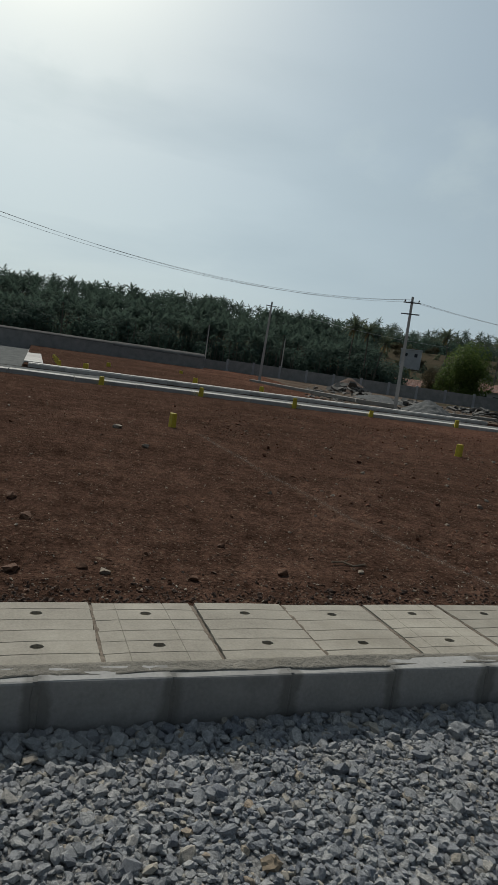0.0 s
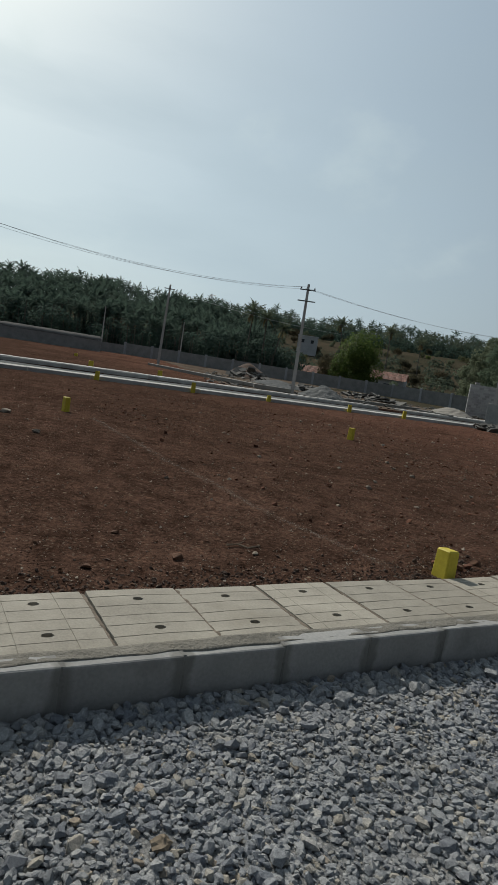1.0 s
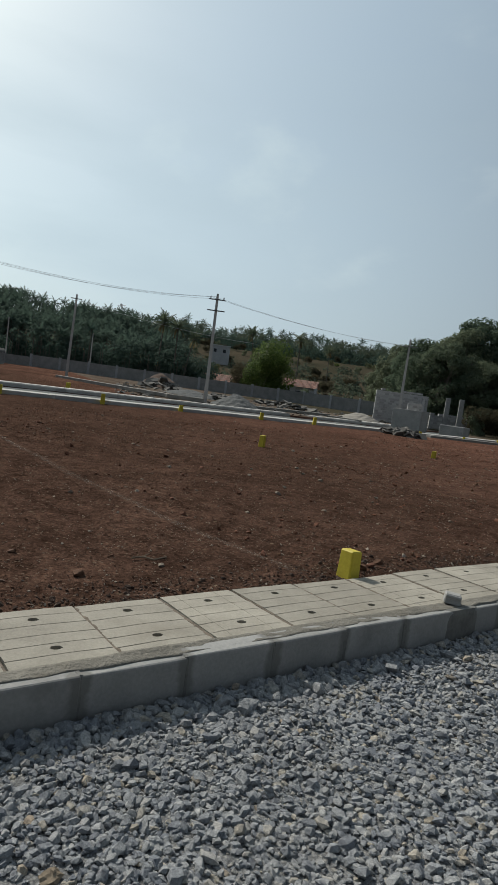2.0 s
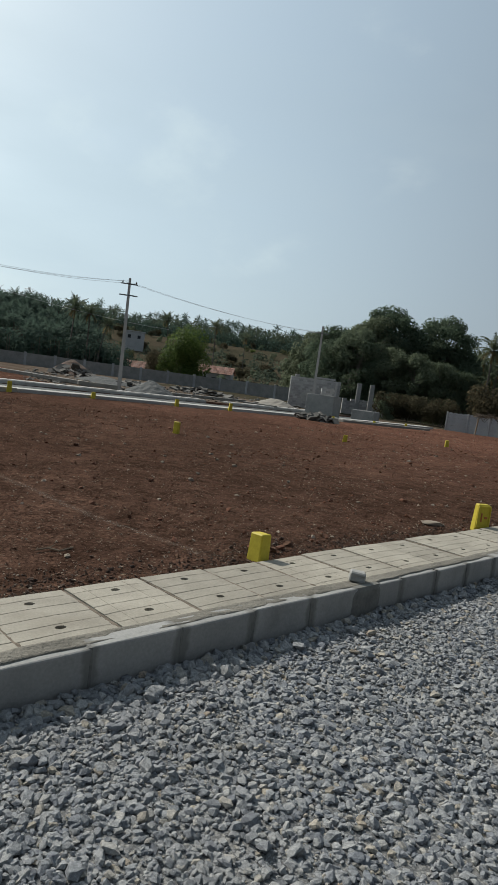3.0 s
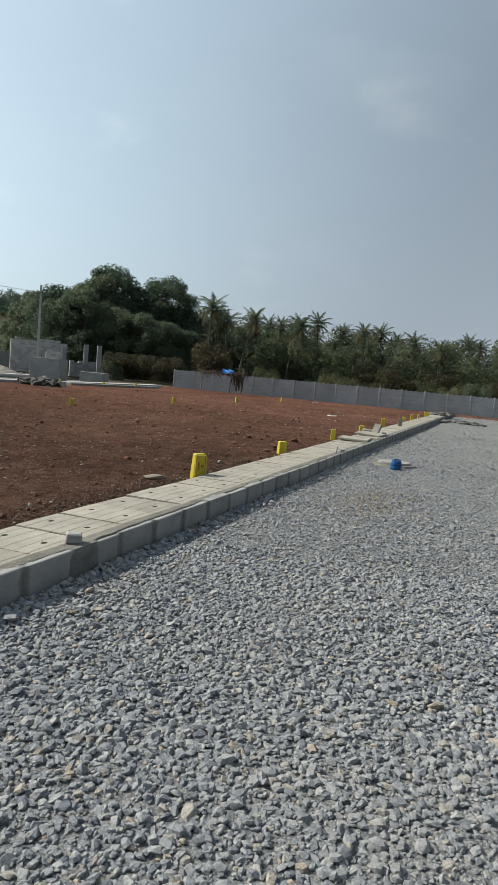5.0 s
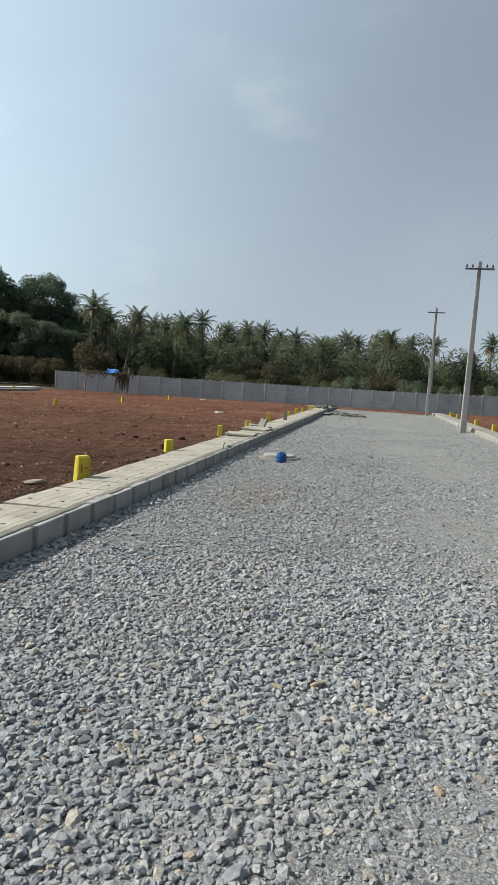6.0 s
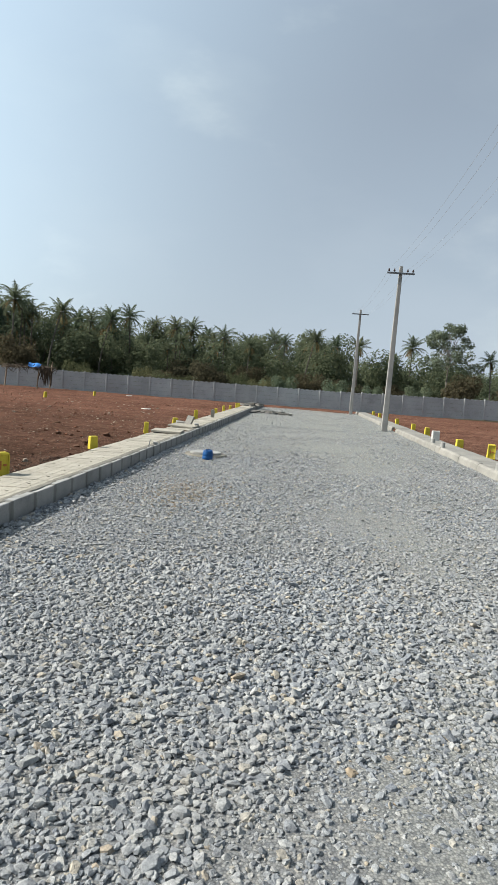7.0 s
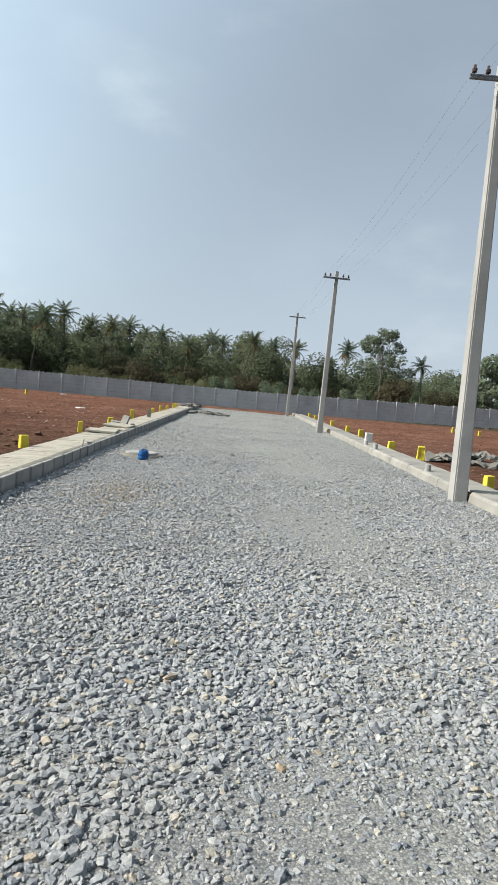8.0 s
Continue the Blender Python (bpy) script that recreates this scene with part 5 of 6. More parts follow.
for x, y in ((19.5, 46.0), (-9.5, 44.5), (-4.2, 28.5)):
    bm = bmesh.new()
    r = random.Random(int(x * 7))
    box(bm, 0, 0, 0.03, 0.9 if x > 0 else 0.5, 0.3, 0.08, 0.02, 0.8, None, 0.03, r)
    tagged(place(link_mesh("cement_bag", bm, WHITE), pose(x, y, 0.13, 0, 0, r.uniform(0, 90))), "flat pale empty cement bag on the soil", "bag")


# ---- far buildings ----
def tiled_house(az, d, z, w, dep, wall_h, roof_h, turn, label):
    x, y = polar(az, d)
    ob = base("house", label, "house", pose(x, y, z, 0, 0, turn))
    bm = bmesh.new()
    box(bm, 0, 0, wall_h / 2 - 0.5, w, dep, wall_h + 1.0, 0.03)
    part("wall", bm, PLASTER, ob)
    for s in (-1, 1):
        V, F = [], []
        n, rows = int(w / 0.35), 8
        half, rise = dep / 2 + 0.6, roof_h
        for r_ in range(rows):
            for c in range(n):
                u0, u1 = -w / 2 - 0.4 + (w + 0.8) * c / n, -w / 2 - 0.4 + (w + 0.8) * (c + 0.94) / n
                f0, f1 = r_ / rows, (r_ + 1.06) / rows
                at = len(V)
                for u, f, up in ((u0, f0, 0), (u1, f0, 0), (u1, f1, 0.05), (u0, f1, 0.05)):
                    V.append((u, s * half * f, wall_h + rise * (1 - f) + up))
                F.append((at, at + 1, at + 2, at + 3) if s < 0 else (at + 3, at + 2, at + 1, at))
        tagged(array_mesh("roof", np.array(V), np.array(F), TILE, ob), "reddish clay tiles")
    for k in range(3):
        bm = bmesh.new()
        box(bm, -w / 3 + w / 3 * k, -dep / 2 - 0.02, 1.2, 1.0, 0.08, 1.1, 0.02)
        part("window", bm, DARK_GLASS, ob)
    bm = bmesh.new()
    for s in (-1, 1):
        a, b, c = bm.verts.new((s * w / 2, -dep / 2, wall_h)), bm.verts.new((s * w / 2, dep / 2, wall_h)), bm.verts.new((s * w / 2, 0, wall_h + roof_h * 0.97))
        bm.faces.new((a, b, c))
    part("gable", bm, PLASTER, ob)


tiled_house(49.3, 118, 0.5, 6.0, 5.5, 2.5, 1.4, 42, "low house with a red clay tile roof")
tiled_house(56.6, 112, 0.3, 12.0, 5.0, 1.4, 1.6, 52, "long shed with a faded clay tile roof")


def flat_house():
    x, y = polar(57.0, 175)
    ob = base("house", "pale two-storey house with a flat roof", "house", pose(x, y, float(ground_z(x, y)) - 0.5, 0, 0, 55))
    bm = bmesh.new()
    box(bm, 0, 0, 2.6, 5.4, 4.6, 5.2, 0.05)
    part("wall", bm, PLASTER, ob)
    bm = bmesh.new()
    box(bm, 0, 0, 5.3, 5.8, 5.0, 0.25, 0.05)
    part("roof", bm, PLASTER, ob)
    for k in range(2):
        bm = bmesh.new()
        box(bm, -1.3 + 2.6 * k, -2.3, 3.9, 0.8, 0.12, 0.9, 0.02)
        part("window", bm, DARK_GLASS, ob)


flat_house()


def long_shed():
    """The low sheet-roofed shed behind the block wall: a flat pale part and a rounded grey one."""
    (x0, y0), (x1, y1), (x2, y2) = polar(97, 76.5), polar(83.7, 76.5), polar(75.6, 77.5)
    ob = base("shed", "long low shed roofed with weathered grey sheets", "shed")
    for a, b, rise, top in (((x0, y0), (x1, y1), 0.3, 2.5), ((x1, y1), (x2, y2), 0.5, 2.35)):
        l = math.hypot(b[0] - a[0], b[1] - a[1])
        n, k = int(l / 0.6), 12
        V, F = [], []
        for i in range(n + 1):
            for j in range(k + 1):
                t = math.pi * j / k
                V.append((l * i / n, -1.5 * math.cos(t), top - 0.6 + rise * math.sin(t) + (0.02 if i % 2 else 0)))
        for i in range(n):
            for j in range(k):
                q = i * (k + 1) + j
                F.append((q, q + k + 1, q + k + 2, q + 1))
        r = array_mesh("roof", np.array(V), np.array(F), SHEET, ob)
        r.matrix_basis = pose(a[0], a[1], 0, 0, 0, math.degrees(math.atan2(b[1] - a[1], b[0] - a[0])))
        bm = bmesh.new()
        box(bm, l / 2, 0, (top - 0.6) / 2, l - 0.1, 2.9, top - 0.62)
        place(part("wall", bm, BLOCK, ob), r.matrix_basis.copy())


long_shed()


def lattice_tower(az, d, z, h):
    x, y = polar(az, d)
    ob = base("transmission_tower", "distant lattice steel transmission tower on the hill", "tower", pose(x, y, z, 0, 0, 20))
    bm = bmesh.new()
    for k in range(8):
        f0, f1 = k / 8, (k + 1) / 8
        w0, w1 = 2.6 * (1 - f0) + 0.4, 2.6 * (1 - f1) + 0.4
        for sx, sy, ex, ey in ((-1, -1, 1, -1), (1, -1, 1, 1), (1, 1, -1, 1), (-1, 1, -1, -1)):
            limb(bm, (sx * w0, sy * w0, h * f0), (sx * w1, sy * w1, h * f1), 0.12, 0.12, 4)
            limb(bm, (sx * w0, sy * w0, h * f0), (ex * w1, ey * w1, h * f1), 0.07, 0.07, 4)
    part("frame", bm, STEEL, ob)
    for q in (0.72, 0.85, 0.96):
        bm = bmesh.new()
        limb(bm, (-4, 0, h * q), (4, 0, h * q), 0.12, 0.12, 4)
        part("crossarm", bm, STEEL, ob)


lattice_tower(66.2, 420, 16, 28)

# ---- trees ----


def palm_parts(seed, fronds=22, length=3.1, height=9.0, dry=4, bend=0.6, steps=15, halves=(0.0, 0.5)):
    """One coconut palm: a curved ringed trunk, a crown of feathered fronds, some dry hanging ones."""
    r = random.Random(seed)
    green, dead = ([], []), ([], [])
    leaf_w = 0.036 if len(halves) > 1 else 0.075

    def frond(out, az, el, droop, l):
        V, F = out
        n = steps
        p = Vector((0, 0, 0))
        fwd = Vector((math.cos(az), math.sin(az), 0))
        side = Vector((-math.sin(az), math.cos(az), 0))
        prev = None
        for k in range(n + 1):
            s = k / n
            e = el - droop * s ** 1.3
            d = fwd * math.cos(e) + Vector((0, 0, math.sin(e)))
            if k:
                p = p + d * (l / n)
            up = side.cross(d)
            w = 0.05 * (1 - s) + 0.012
            i = len(V)
            V.extend([p - side * w, p + side * w])
            if prev is not None:
                F.append((prev, prev + 1, i + 1))
                F.append((prev, i + 1, i))
            prev = i
            if k >= 2:
                ll = 0.21 * l * math.sin(math.pi * min(1, 0.16 + 0.84 * s)) ** 0.7 + 0.12
                for sg in (-1, 1):
                    for half in halves:
                        q = p + d * (half * l / n)
                        tip = q + (side * sg * 0.75 + d * 0.55 - Vector((0, 0, 0.55 + r.uniform(-0.2, 0.35)))).normalized() * ll * r.uniform(0.8, 1.15)
                        j = len(V)
                        V.extend([q - d * leaf_w, q + d * leaf_w, tip])
                        F.append((j, j + 1, j + 2))

    for k in range(fronds):
        f = k / fronds
        frond(green, k * 2.4 + r.uniform(-0.3, 0.3), math.radians(88 - 122 * f + r.uniform(-14, 14)), math.radians(r.uniform(35, 80)), length * r.uniform(0.85, 1.1))
    for k in range(dry):
        frond(dead, r.uniform(0, 6.28), math.radians(r.uniform(-45, -15)), math.radians(60), length * r.uniform(0.7, 0.9))
    lean = r.uniform(-bend, bend)
    pts = [Vector((lean * (t ** 2), 0.4 * lean * t, height * t)) for t in [k / 9 for k in range(10)]]
    bm = bmesh.new()
    rings = []
    for k, p in enumerate(pts):
        q = (0.17 if k == 0 else 0.13 - 0.005 * k) * (1.08 if k % 2 else 0.95)
        rings.append([bm.verts.new(p + Vector((q * math.cos(1.0472 * i), q * math.sin(1.0472 * i), -0.4 if k == 0 else 0))) for i in range(6)])
    for k in range(9):
        for i in range(6):
            bm.faces.new((rings[k][i], rings[k][(i + 1) % 6], rings[k + 1][(i + 1) % 6], rings[k + 1][i]))
    # a tuft of nuts and leaf bases under the crown
    for k in range(6):
        a = k * 1.05
        bmesh.ops.create_icosphere(bm, subdivisions=1, radius=0.15, matrix=Matrix.Translation(pts[-1] + Vector((0.2 * math.cos(a), 0.2 * math.sin(a), -0.15))))
    return bm, green, dead, pts[-1]


def palm_tree(seed, label, group, leaf, **kw):
    ob = base("palm_tree", label, "palm tree", None, group)
    bm, green, dead, top = palm_parts(seed, **kw)
    part("trunk", bm, PALM_BARK, ob)
    for name, (V, F), m in (("crown", green, leaf), ("dry_fronds", dead, DRY_LEAF)):
        if F:
            c = array_mesh(name, np.array(V), np.array(F), m, ob)
            c.matrix_basis = Matrix.Translation(top)
    return ob


def leaf_cloud(r, blobs, count, size, flat=0.32):
    """Many small leaves spread over the skins of the given blobs (centre, radii)."""
    w = np.array([b[1][0] * b[1][1] + b[1][2] * b[1][0] for b in blobs])
    which = r.choice(len(blobs), count, p=w / w.sum())
    C = np.array([b[0] for b in blobs])[which]
    R = np.array([b[1] for b in blobs])[which]
    d = r.normal(size=(count, 3))
    d /= np.linalg.norm(d, axis=1)[:, None]
    rad = 1.05 - np.abs(r.normal(0, 0.17, count))
    rad = np.clip(rad + 0.12 * np.sin(d[:, 0] * 9 + which) * np.cos(d[:, 1] * 8), 0.2, 1.15)
    P = C + d * R * rad[:, None]
    n = d * 0.8 + r.normal(size=(count, 3)) * flat
    n[:, 2] += 0.35
    n /= np.linalg.norm(n, axis=1)[:, None]
    t = np.cross(n, r.normal(size=(count, 3)))
    t /= np.linalg.norm(t, axis=1)[:, None]
    b = np.cross(n, t)
    s = size * r.uniform(0.55, 1.35, count)[:, None]
    V = np.stack([P - t * s - b * s * 0.45, P + t * s - b * s * 0.25, P + b * s * 0.95 + n * s * 0.1], 1).reshape(-1, 3)
    F = np.arange(3 * count).reshape(-1, 3)
    return V, F


def crown_blobs(r, w, h, z0, n, spread=0.36):
    """A crown's clumps: an uneven heap of blobs of different size."""
    out = []
    for k in range(n):
        a, q = r.uniform(0, 6.283), math.sqrt(r.uniform(0, 1))
        f = r.uniform(0, 1)
        reach = w * 0.5 * math.sqrt(max(0.06, 1 - (1.25 * f - 0.3) ** 2))
        c = (reach * q * math.cos(a), reach * q * math.sin(a), z0 + h * f)
        s = w * spread * r.uniform(0.28, 0.6)
        out.append((c, (s, s, s * r.uniform(0.7, 1.0))))
    return out


def broad_tree(seed, w, h, trunk_h, leaves, size, leaf, label, category="tree", group="", name="tree", clumps=26, spread=0.36, thin=1.0):
    r = np.random.RandomState(seed)
    ob = base(name, label, category, None, group)
    blobs = crown_blobs(r, w, h - trunk_h, trunk_h, clumps, spread)
    bm = bmesh.new()
    top = Vector((r.uniform(-0.3, 0.3), r.uniform(-0.3, 0.3), trunk_h + 0.35 * (h - trunk_h)))
    base_r = (0.03 * h + 0.03) * thin
    mid = Vector((top.x * 0.3, top.y * 0.3, trunk_h * 0.8))
    limb(bm, (0, 0, -0.4), mid, base_r * 1.2, base_r * 0.8, 7)
    limb(bm, mid, top, base_r * 0.8, base_r * 0.4, 6)
    for c, s in blobs[::2]:
        k = r.uniform(0.3, 1.0)
        p = mid.lerp(top, k)
        c = Vector(c)
        elbow = p.lerp(c, 0.5) + Vector((0, 0, 0.08 * h))
        limb(bm, p, elbow, base_r * 0.35, base_r * 0.22, 5)
        limb(bm, elbow, c, base_r * 0.22, base_r * 0.07, 5)
    part("trunk", bm, BARK, ob)
    V, F = leaf_cloud(r, blobs, leaves, size)
    array_mesh("crown", V, F, leaf, ob)
    return ob


def bush(seed, w, h, leaves, size, leaf, label, group="", name="bush", category="bush"):
    r = np.random.RandomState(seed)
    ob = base(name, label, category, None, group)
    blobs = []
    for k in range(12):
        a, q = r.uniform(0, 6.283), math.sqrt(r.uniform(0, 1))
        s = w * r.uniform(0.14, 0.28)
        blobs.append(((w * 0.4 * q * math.cos(a), w * 0.4 * q * math.sin(a), h * r.uniform(0.15, 0.85)), (s, s, s * r.uniform(0.7, 1.2))))
    bm = bmesh.new()
    for k in range(5):
        c = Vector(blobs[k][0])
        limb(bm, (0.15 * c.x, 0.15 * c.y, -0.3), c, 0.06, 0.02, 5)
    part("stem", bm, BARK, ob)
    V, F = leaf_cloud(r, blobs, leaves, size, 0.45)
    V[:, 2] = np.maximum(V[:, 2], 0.02)
    array_mesh("foliage", V, F, leaf, ob)
    return ob


def stand(ob, x, y, z, turn=0.0, scale=1.0, tall=1.0):
    """Moves the first of a kind, or copies it, to a place."""
    m = Matrix.LocRotScale((x, y, z), Euler((0, 0, radians(turn))), Vector((scale, scale, scale * tall)))
    if ob.get("used"):
        return copy_thing(ob, m)
    ob.matrix_basis = m
    ob["used"] = 1
    return ob


def gz(x, y):
    return float(ground_z(x, y))


rng = random.Random(77)
COCO = "tall coconut palm with feathery drooping fronds"
palms = [palm_tree(k, COCO, "coconut palms", PALM_LEAF, fronds=21 + 2 * (k % 3), length=2.05 + 0.15 * (k % 3), height=8.6 + 0.12 * k, dry=4 + k % 3, bend=0.5 + 0.5 * k, steps=14) for k in range(5)]
ARECA = "slender dark palm of the dense plantation"
slim = [palm_tree(30 + k, ARECA, "plantation palms", GROVE_LEAF, fronds=16, length=1.4, height=9.5, dry=1, bend=0.3, steps=10, halves=(0.0,)) for k in range(4)]


def set_palm(kinds, az, d, top_el, scale=None):
    """A palm whose crown reaches the given elevation above the eye."""
    x, y = polar(az, d)
    z = gz(x, y)
    top = 1.7 + d * math.tan(radians(top_el))
    ob = kinds[rng.randrange(len(kinds))]
    h = 9.9
    s = max(0.45, (top - z) / h)
    stand(ob, x, y, z, rng.uniform(0, 360), min(s, 1.25) if scale is None else scale, 1.0 if scale is None and s <= 1.25 else s / (scale or min(s, 1.25)))


GROVE = []


def grove_palm(az, d, top_el, seed):
    """Remembers a palm of the uncountable grove behind."""
    x, y = polar(az, d)
    z = gz(x, y)
    GROVE.append((x, y, z, max(0.35, (0.9 + d * math.tan(radians(top_el)) - z) / 9.3), seed))


def build_grove():
    """All the far palms as two meshes: the crowns, each on the top of its trunk, and the trunks."""
    kinds = []
    for k in range(5):
        bm, green, dead, top = palm_parts(60 + k, 16, 1.75, 9.3, 1, 0.3, 9, (0.0,))
        bm.free()
        V = np.array([v[:] for v in green[0] + dead[0]])
        F = np.array(green[1] + [tuple(i + len(green[0]) for i in f) for f in dead[1]])
        t = [(0.14 * math.cos(a), 0.14 * math.sin(a), -0.3) for a in (0, 2.1, 4.2)] + [(top.x + 0.08 * math.cos(a), top.y + 0.08 * math.sin(a), top.z) for a in (0, 2.1, 4.2)]
        kinds.append((V, F, np.array(t), np.array([(i, (i + 1) % 3, 3 + i) for i in range(3)] + [((i + 1) % 3, 3 + (i + 1) % 3, 3 + i) for i in range(3)]), np.array(top[:])))
    for which, name, m, label in ((0, "palm_grove", GROVE_LEAF, "dense grove of far palm crowns"), (2, "palm_trunks", PALM_BARK, "close-set trunks of the far palm grove")):
        Vs, Fs, at = [], [], 0
        for x, y, z, s, seed in GROVE:
            V, F, top = kinds[seed % 5][which], kinds[seed % 5][which + 1], kinds[seed % 5][4]
            a, c = seed * 2.4, (0.9 + 0.35 * (seed * 0.618 % 1)) * (1.5 if math.hypot(x - STAND[0], y - STAND[1]) > 200 else 1.0)
            W = V * c + top * s if which == 0 else V * np.array((1, 1, s))
            W = np.stack([W[:, 0] * math.cos(a) - W[:, 1] * math.sin(a) + x, W[:, 0] * math.sin(a) + W[:, 1] * math.cos(a) + y, W[:, 2] + z], -1)
            Vs.append(W)
            Fs.append(F + at)
            at += len(V)
        tagged(array_mesh(name, np.concatenate(Vs), np.concatenate(Fs), m), label, "palm grove", kind="stuff")


# single palms that stand out above the wall at the road's end
for az, d, el in ((25.6, 72, 6.4), (24.9, 76, 5.8), (24.0, 78, 5.6), (22.6, 70, 5.6), (20.3, 84, 5.6), (18.3, 74, 6.4), (17.2, 88, 5.6), (15.6, 80, 5.7), (13.2, 86, 5.4), (11.5, 78, 5.3),
                  (9.9, 90, 5.3), (8.4, 84, 4.9), (4.2, 86, 5.0), (2.6, 92, 5.2), (1.6, 80, 5.1), (-0.2, 72, 6.0), (-2.0, 82, 4.6), (-5.1, 74, 5.3), (-9.6, 80, 5.4), (-8.2, 88, 4.0), (-16.6, 66, 4.2), (-11.4, 90, 3.3)):
    set_palm(palms, az, d, el)
for k in range(130):
    az = rng.uniform(-4, 27)
    set_palm(palms, az, rng.uniform(74, 112), 4.7 + 0.03 * az + rng.uniform(-2.8, 0.2))
# the plantation behind the far wall, row behind row
for k in range(980):
    az = rng.uniform(60, 105)
    f = rng.random() ** 0.8
    top = 4.75 + 0.85 * (1 if az < 80 else 0.6) * math.sin((100 - az) / 40 * math.pi)
    if k < 110:
        set_palm(slim, az, rng.uniform(86, 90), top - rng.uniform(1.6, 2.8))
    else:
        grove_palm(az, 91 + 50 * f, top - 2.7 * (1 - f) + rng.uniform(-0.4, 0.25), k)
# palms over the hill beyond the tiled houses
for k in range(300):
    az = rng.uniform(36, 66)
    f = rng.random()
    grove_palm(az, 255 + 80 * f, 4.1 + 1.1 * f + rng.uniform(-0.4, 0.35), k)
build_grove()
for az, d, el in ((49.8, 150, 5.7), (54.0, 150, 5.4), (47.0, 160, 5.0), (61.0, 92, 5.6), (60.0, 90, 4.9), (62.5, 95, 5.8)):
    set_palm(palms, az, d, el)

# broadleaf trees
big = [broad_tree(50 + k, 8.6, 12.0, 1.6, 19000, 0.16, DARK_LEAF, "large dark green broadleaf tree with a billowing crown", "tree", "big trees", clumps=105, spread=0.27) for k in range(3)]
for az, d, top in ((40.6, 88, 5.0), (38.9, 82, 5.8), (37.5, 81, 6.9), (36.5, 82, 7.9), (35.2, 80, 8.7), (34.0, 83, 7.9), (32.9, 82, 7.2), (31.6, 85, 7.0), (30.4, 82, 7.2), (29.4, 84, 6.6), (27.6, 83, 6.2),
                   (33.4, 74, 5.6), (31.3, 73, 5.3), (29.3, 75, 4.9), (36.8, 75, 5.0), (35.0, 74, 4.4), (38.6, 76, 4.2), (27.2, 76, 4.2), (41.8, 92, 4.4)):
    x, y = polar(az, d)
    z = 0.1
    s = (1.7 + d * math.tan(radians(top)) - z) / 11.7
    stand(big[rng.randrange(3)], x, y, z, rng.uniform(0, 360), s, 1.0)
lone = broad_tree(71, 5.6, 7.8, 4.2, 5600, 0.095, GREY_LEAF, "slender tree with an open feathery crown behind the wall", "tree", clumps=70, spread=0.155, thin=0.32)
x, y = polar(-12.9, 66)
stand(lone, x, y, 0, 40, 1.14)
x, y = polar(-22.4, 64)
side_tree = broad_tree(72, 6.0, 7.0, 2.0, 4200, 0.18, DARK_LEAF, "round green tree behind the boundary wall", "tree", clumps=20)
stand(side_tree, x, y, 0.2, 10, 1.0)
bamboo = bush(81, 10.5, 8.2, 20000, 0.15, FRESH_LEAF, "dense bright green bamboo clump behind the wall", name="bamboo", category="bamboo")
x, y = polar(52.9, 99)
stand(bamboo, x, y, 0.4, 0, 0.92)

shrubs = [bush(90 + k, 5.0, 4.2, 3600, 0.13, (MID_LEAF, DARK_LEAF, FRESH_LEAF, SCRUB_LEAF)[k], ("olive green shrub behind the wall", "dark green shrub behind the wall", "fresh green shrub behind the wall", "dry brown scrub behind the wall")[k], "shrubs") for k in range(4)]
for k in range(84):
    az = rng.uniform(-30, 34)
    d = rng.uniform(57, 78) if az < 24 else rng.uniform(60, 80)
    x, y = polar(az, d)
    if y < 52.6 + 0.14 * (x - 3.5) and az < 26:
        x, y = polar(az, d + 12)
    kind = shrubs[rng.choices(range(4), (6, 5, 1, 4))[0]]
    stand(kind, x, y, gz(x, y) - 0.1, rng.uniform(0, 360), rng.choice((0.55, 0.7, 0.95) if -4 < az < 26 else (0.5, 0.7, 0.9)) * rng.uniform(0.85, 1.15), rng.uniform(0.8, 1.15))
for az, d, k, s in ((17.4, 57, 2, 0.78), (15.8, 57, 2, 0.86), (14.0, 57, 2, 0.8), (12.3, 58, 0, 0.85), (10.4, 58, 2, 0.7), (19.6, 57, 0, 0.7), (6.2, 57, 2, 0.72), (3.6, 58, 0, 0.8), (0.6, 59, 2, 0.75), (7.0, 63, 0, 0.95), (8.6, 64, 1, 1.0), (5.5, 62, 0, 1.0), (2.2, 63, 0, 1.0), (-1, 62, 3, 0.8), (-3.5, 63, 0, 0.9), (-7, 62, 1, 0.9), (-15.2, 62, 2, 0.6), (-18.5, 62, 2, 0.6), (-10.6, 61, 1, 1.0)):
    x, y = polar(az, d)
    stand(shrubs[k], x, y, 0, rng.uniform(0, 360), s)
# scrub on the slope, round the houses and the building
for k in range(95):
    az = rng.uniform(38, 62)
    d = rng.uniform(100, 250) if az > 42 else rng.uniform(84, 120)
    x, y = polar(az, d)
    kind = shrubs[rng.choices(range(4), (3, 4, 1, 4))[0]]
    stand(kind, x, y, gz(x, y) - 0.1, rng.uniform(0, 360), rng.uniform(0.5, 1.0), rng.uniform(0.7, 1.1))
for az in (33.5, 32.0, 30.4, 29.0):
    x, y = polar(az, 62 + rng.uniform(-2, 4))
    stand(shrubs[3], x, y, 0, rng.uniform(0, 360), 0.7)


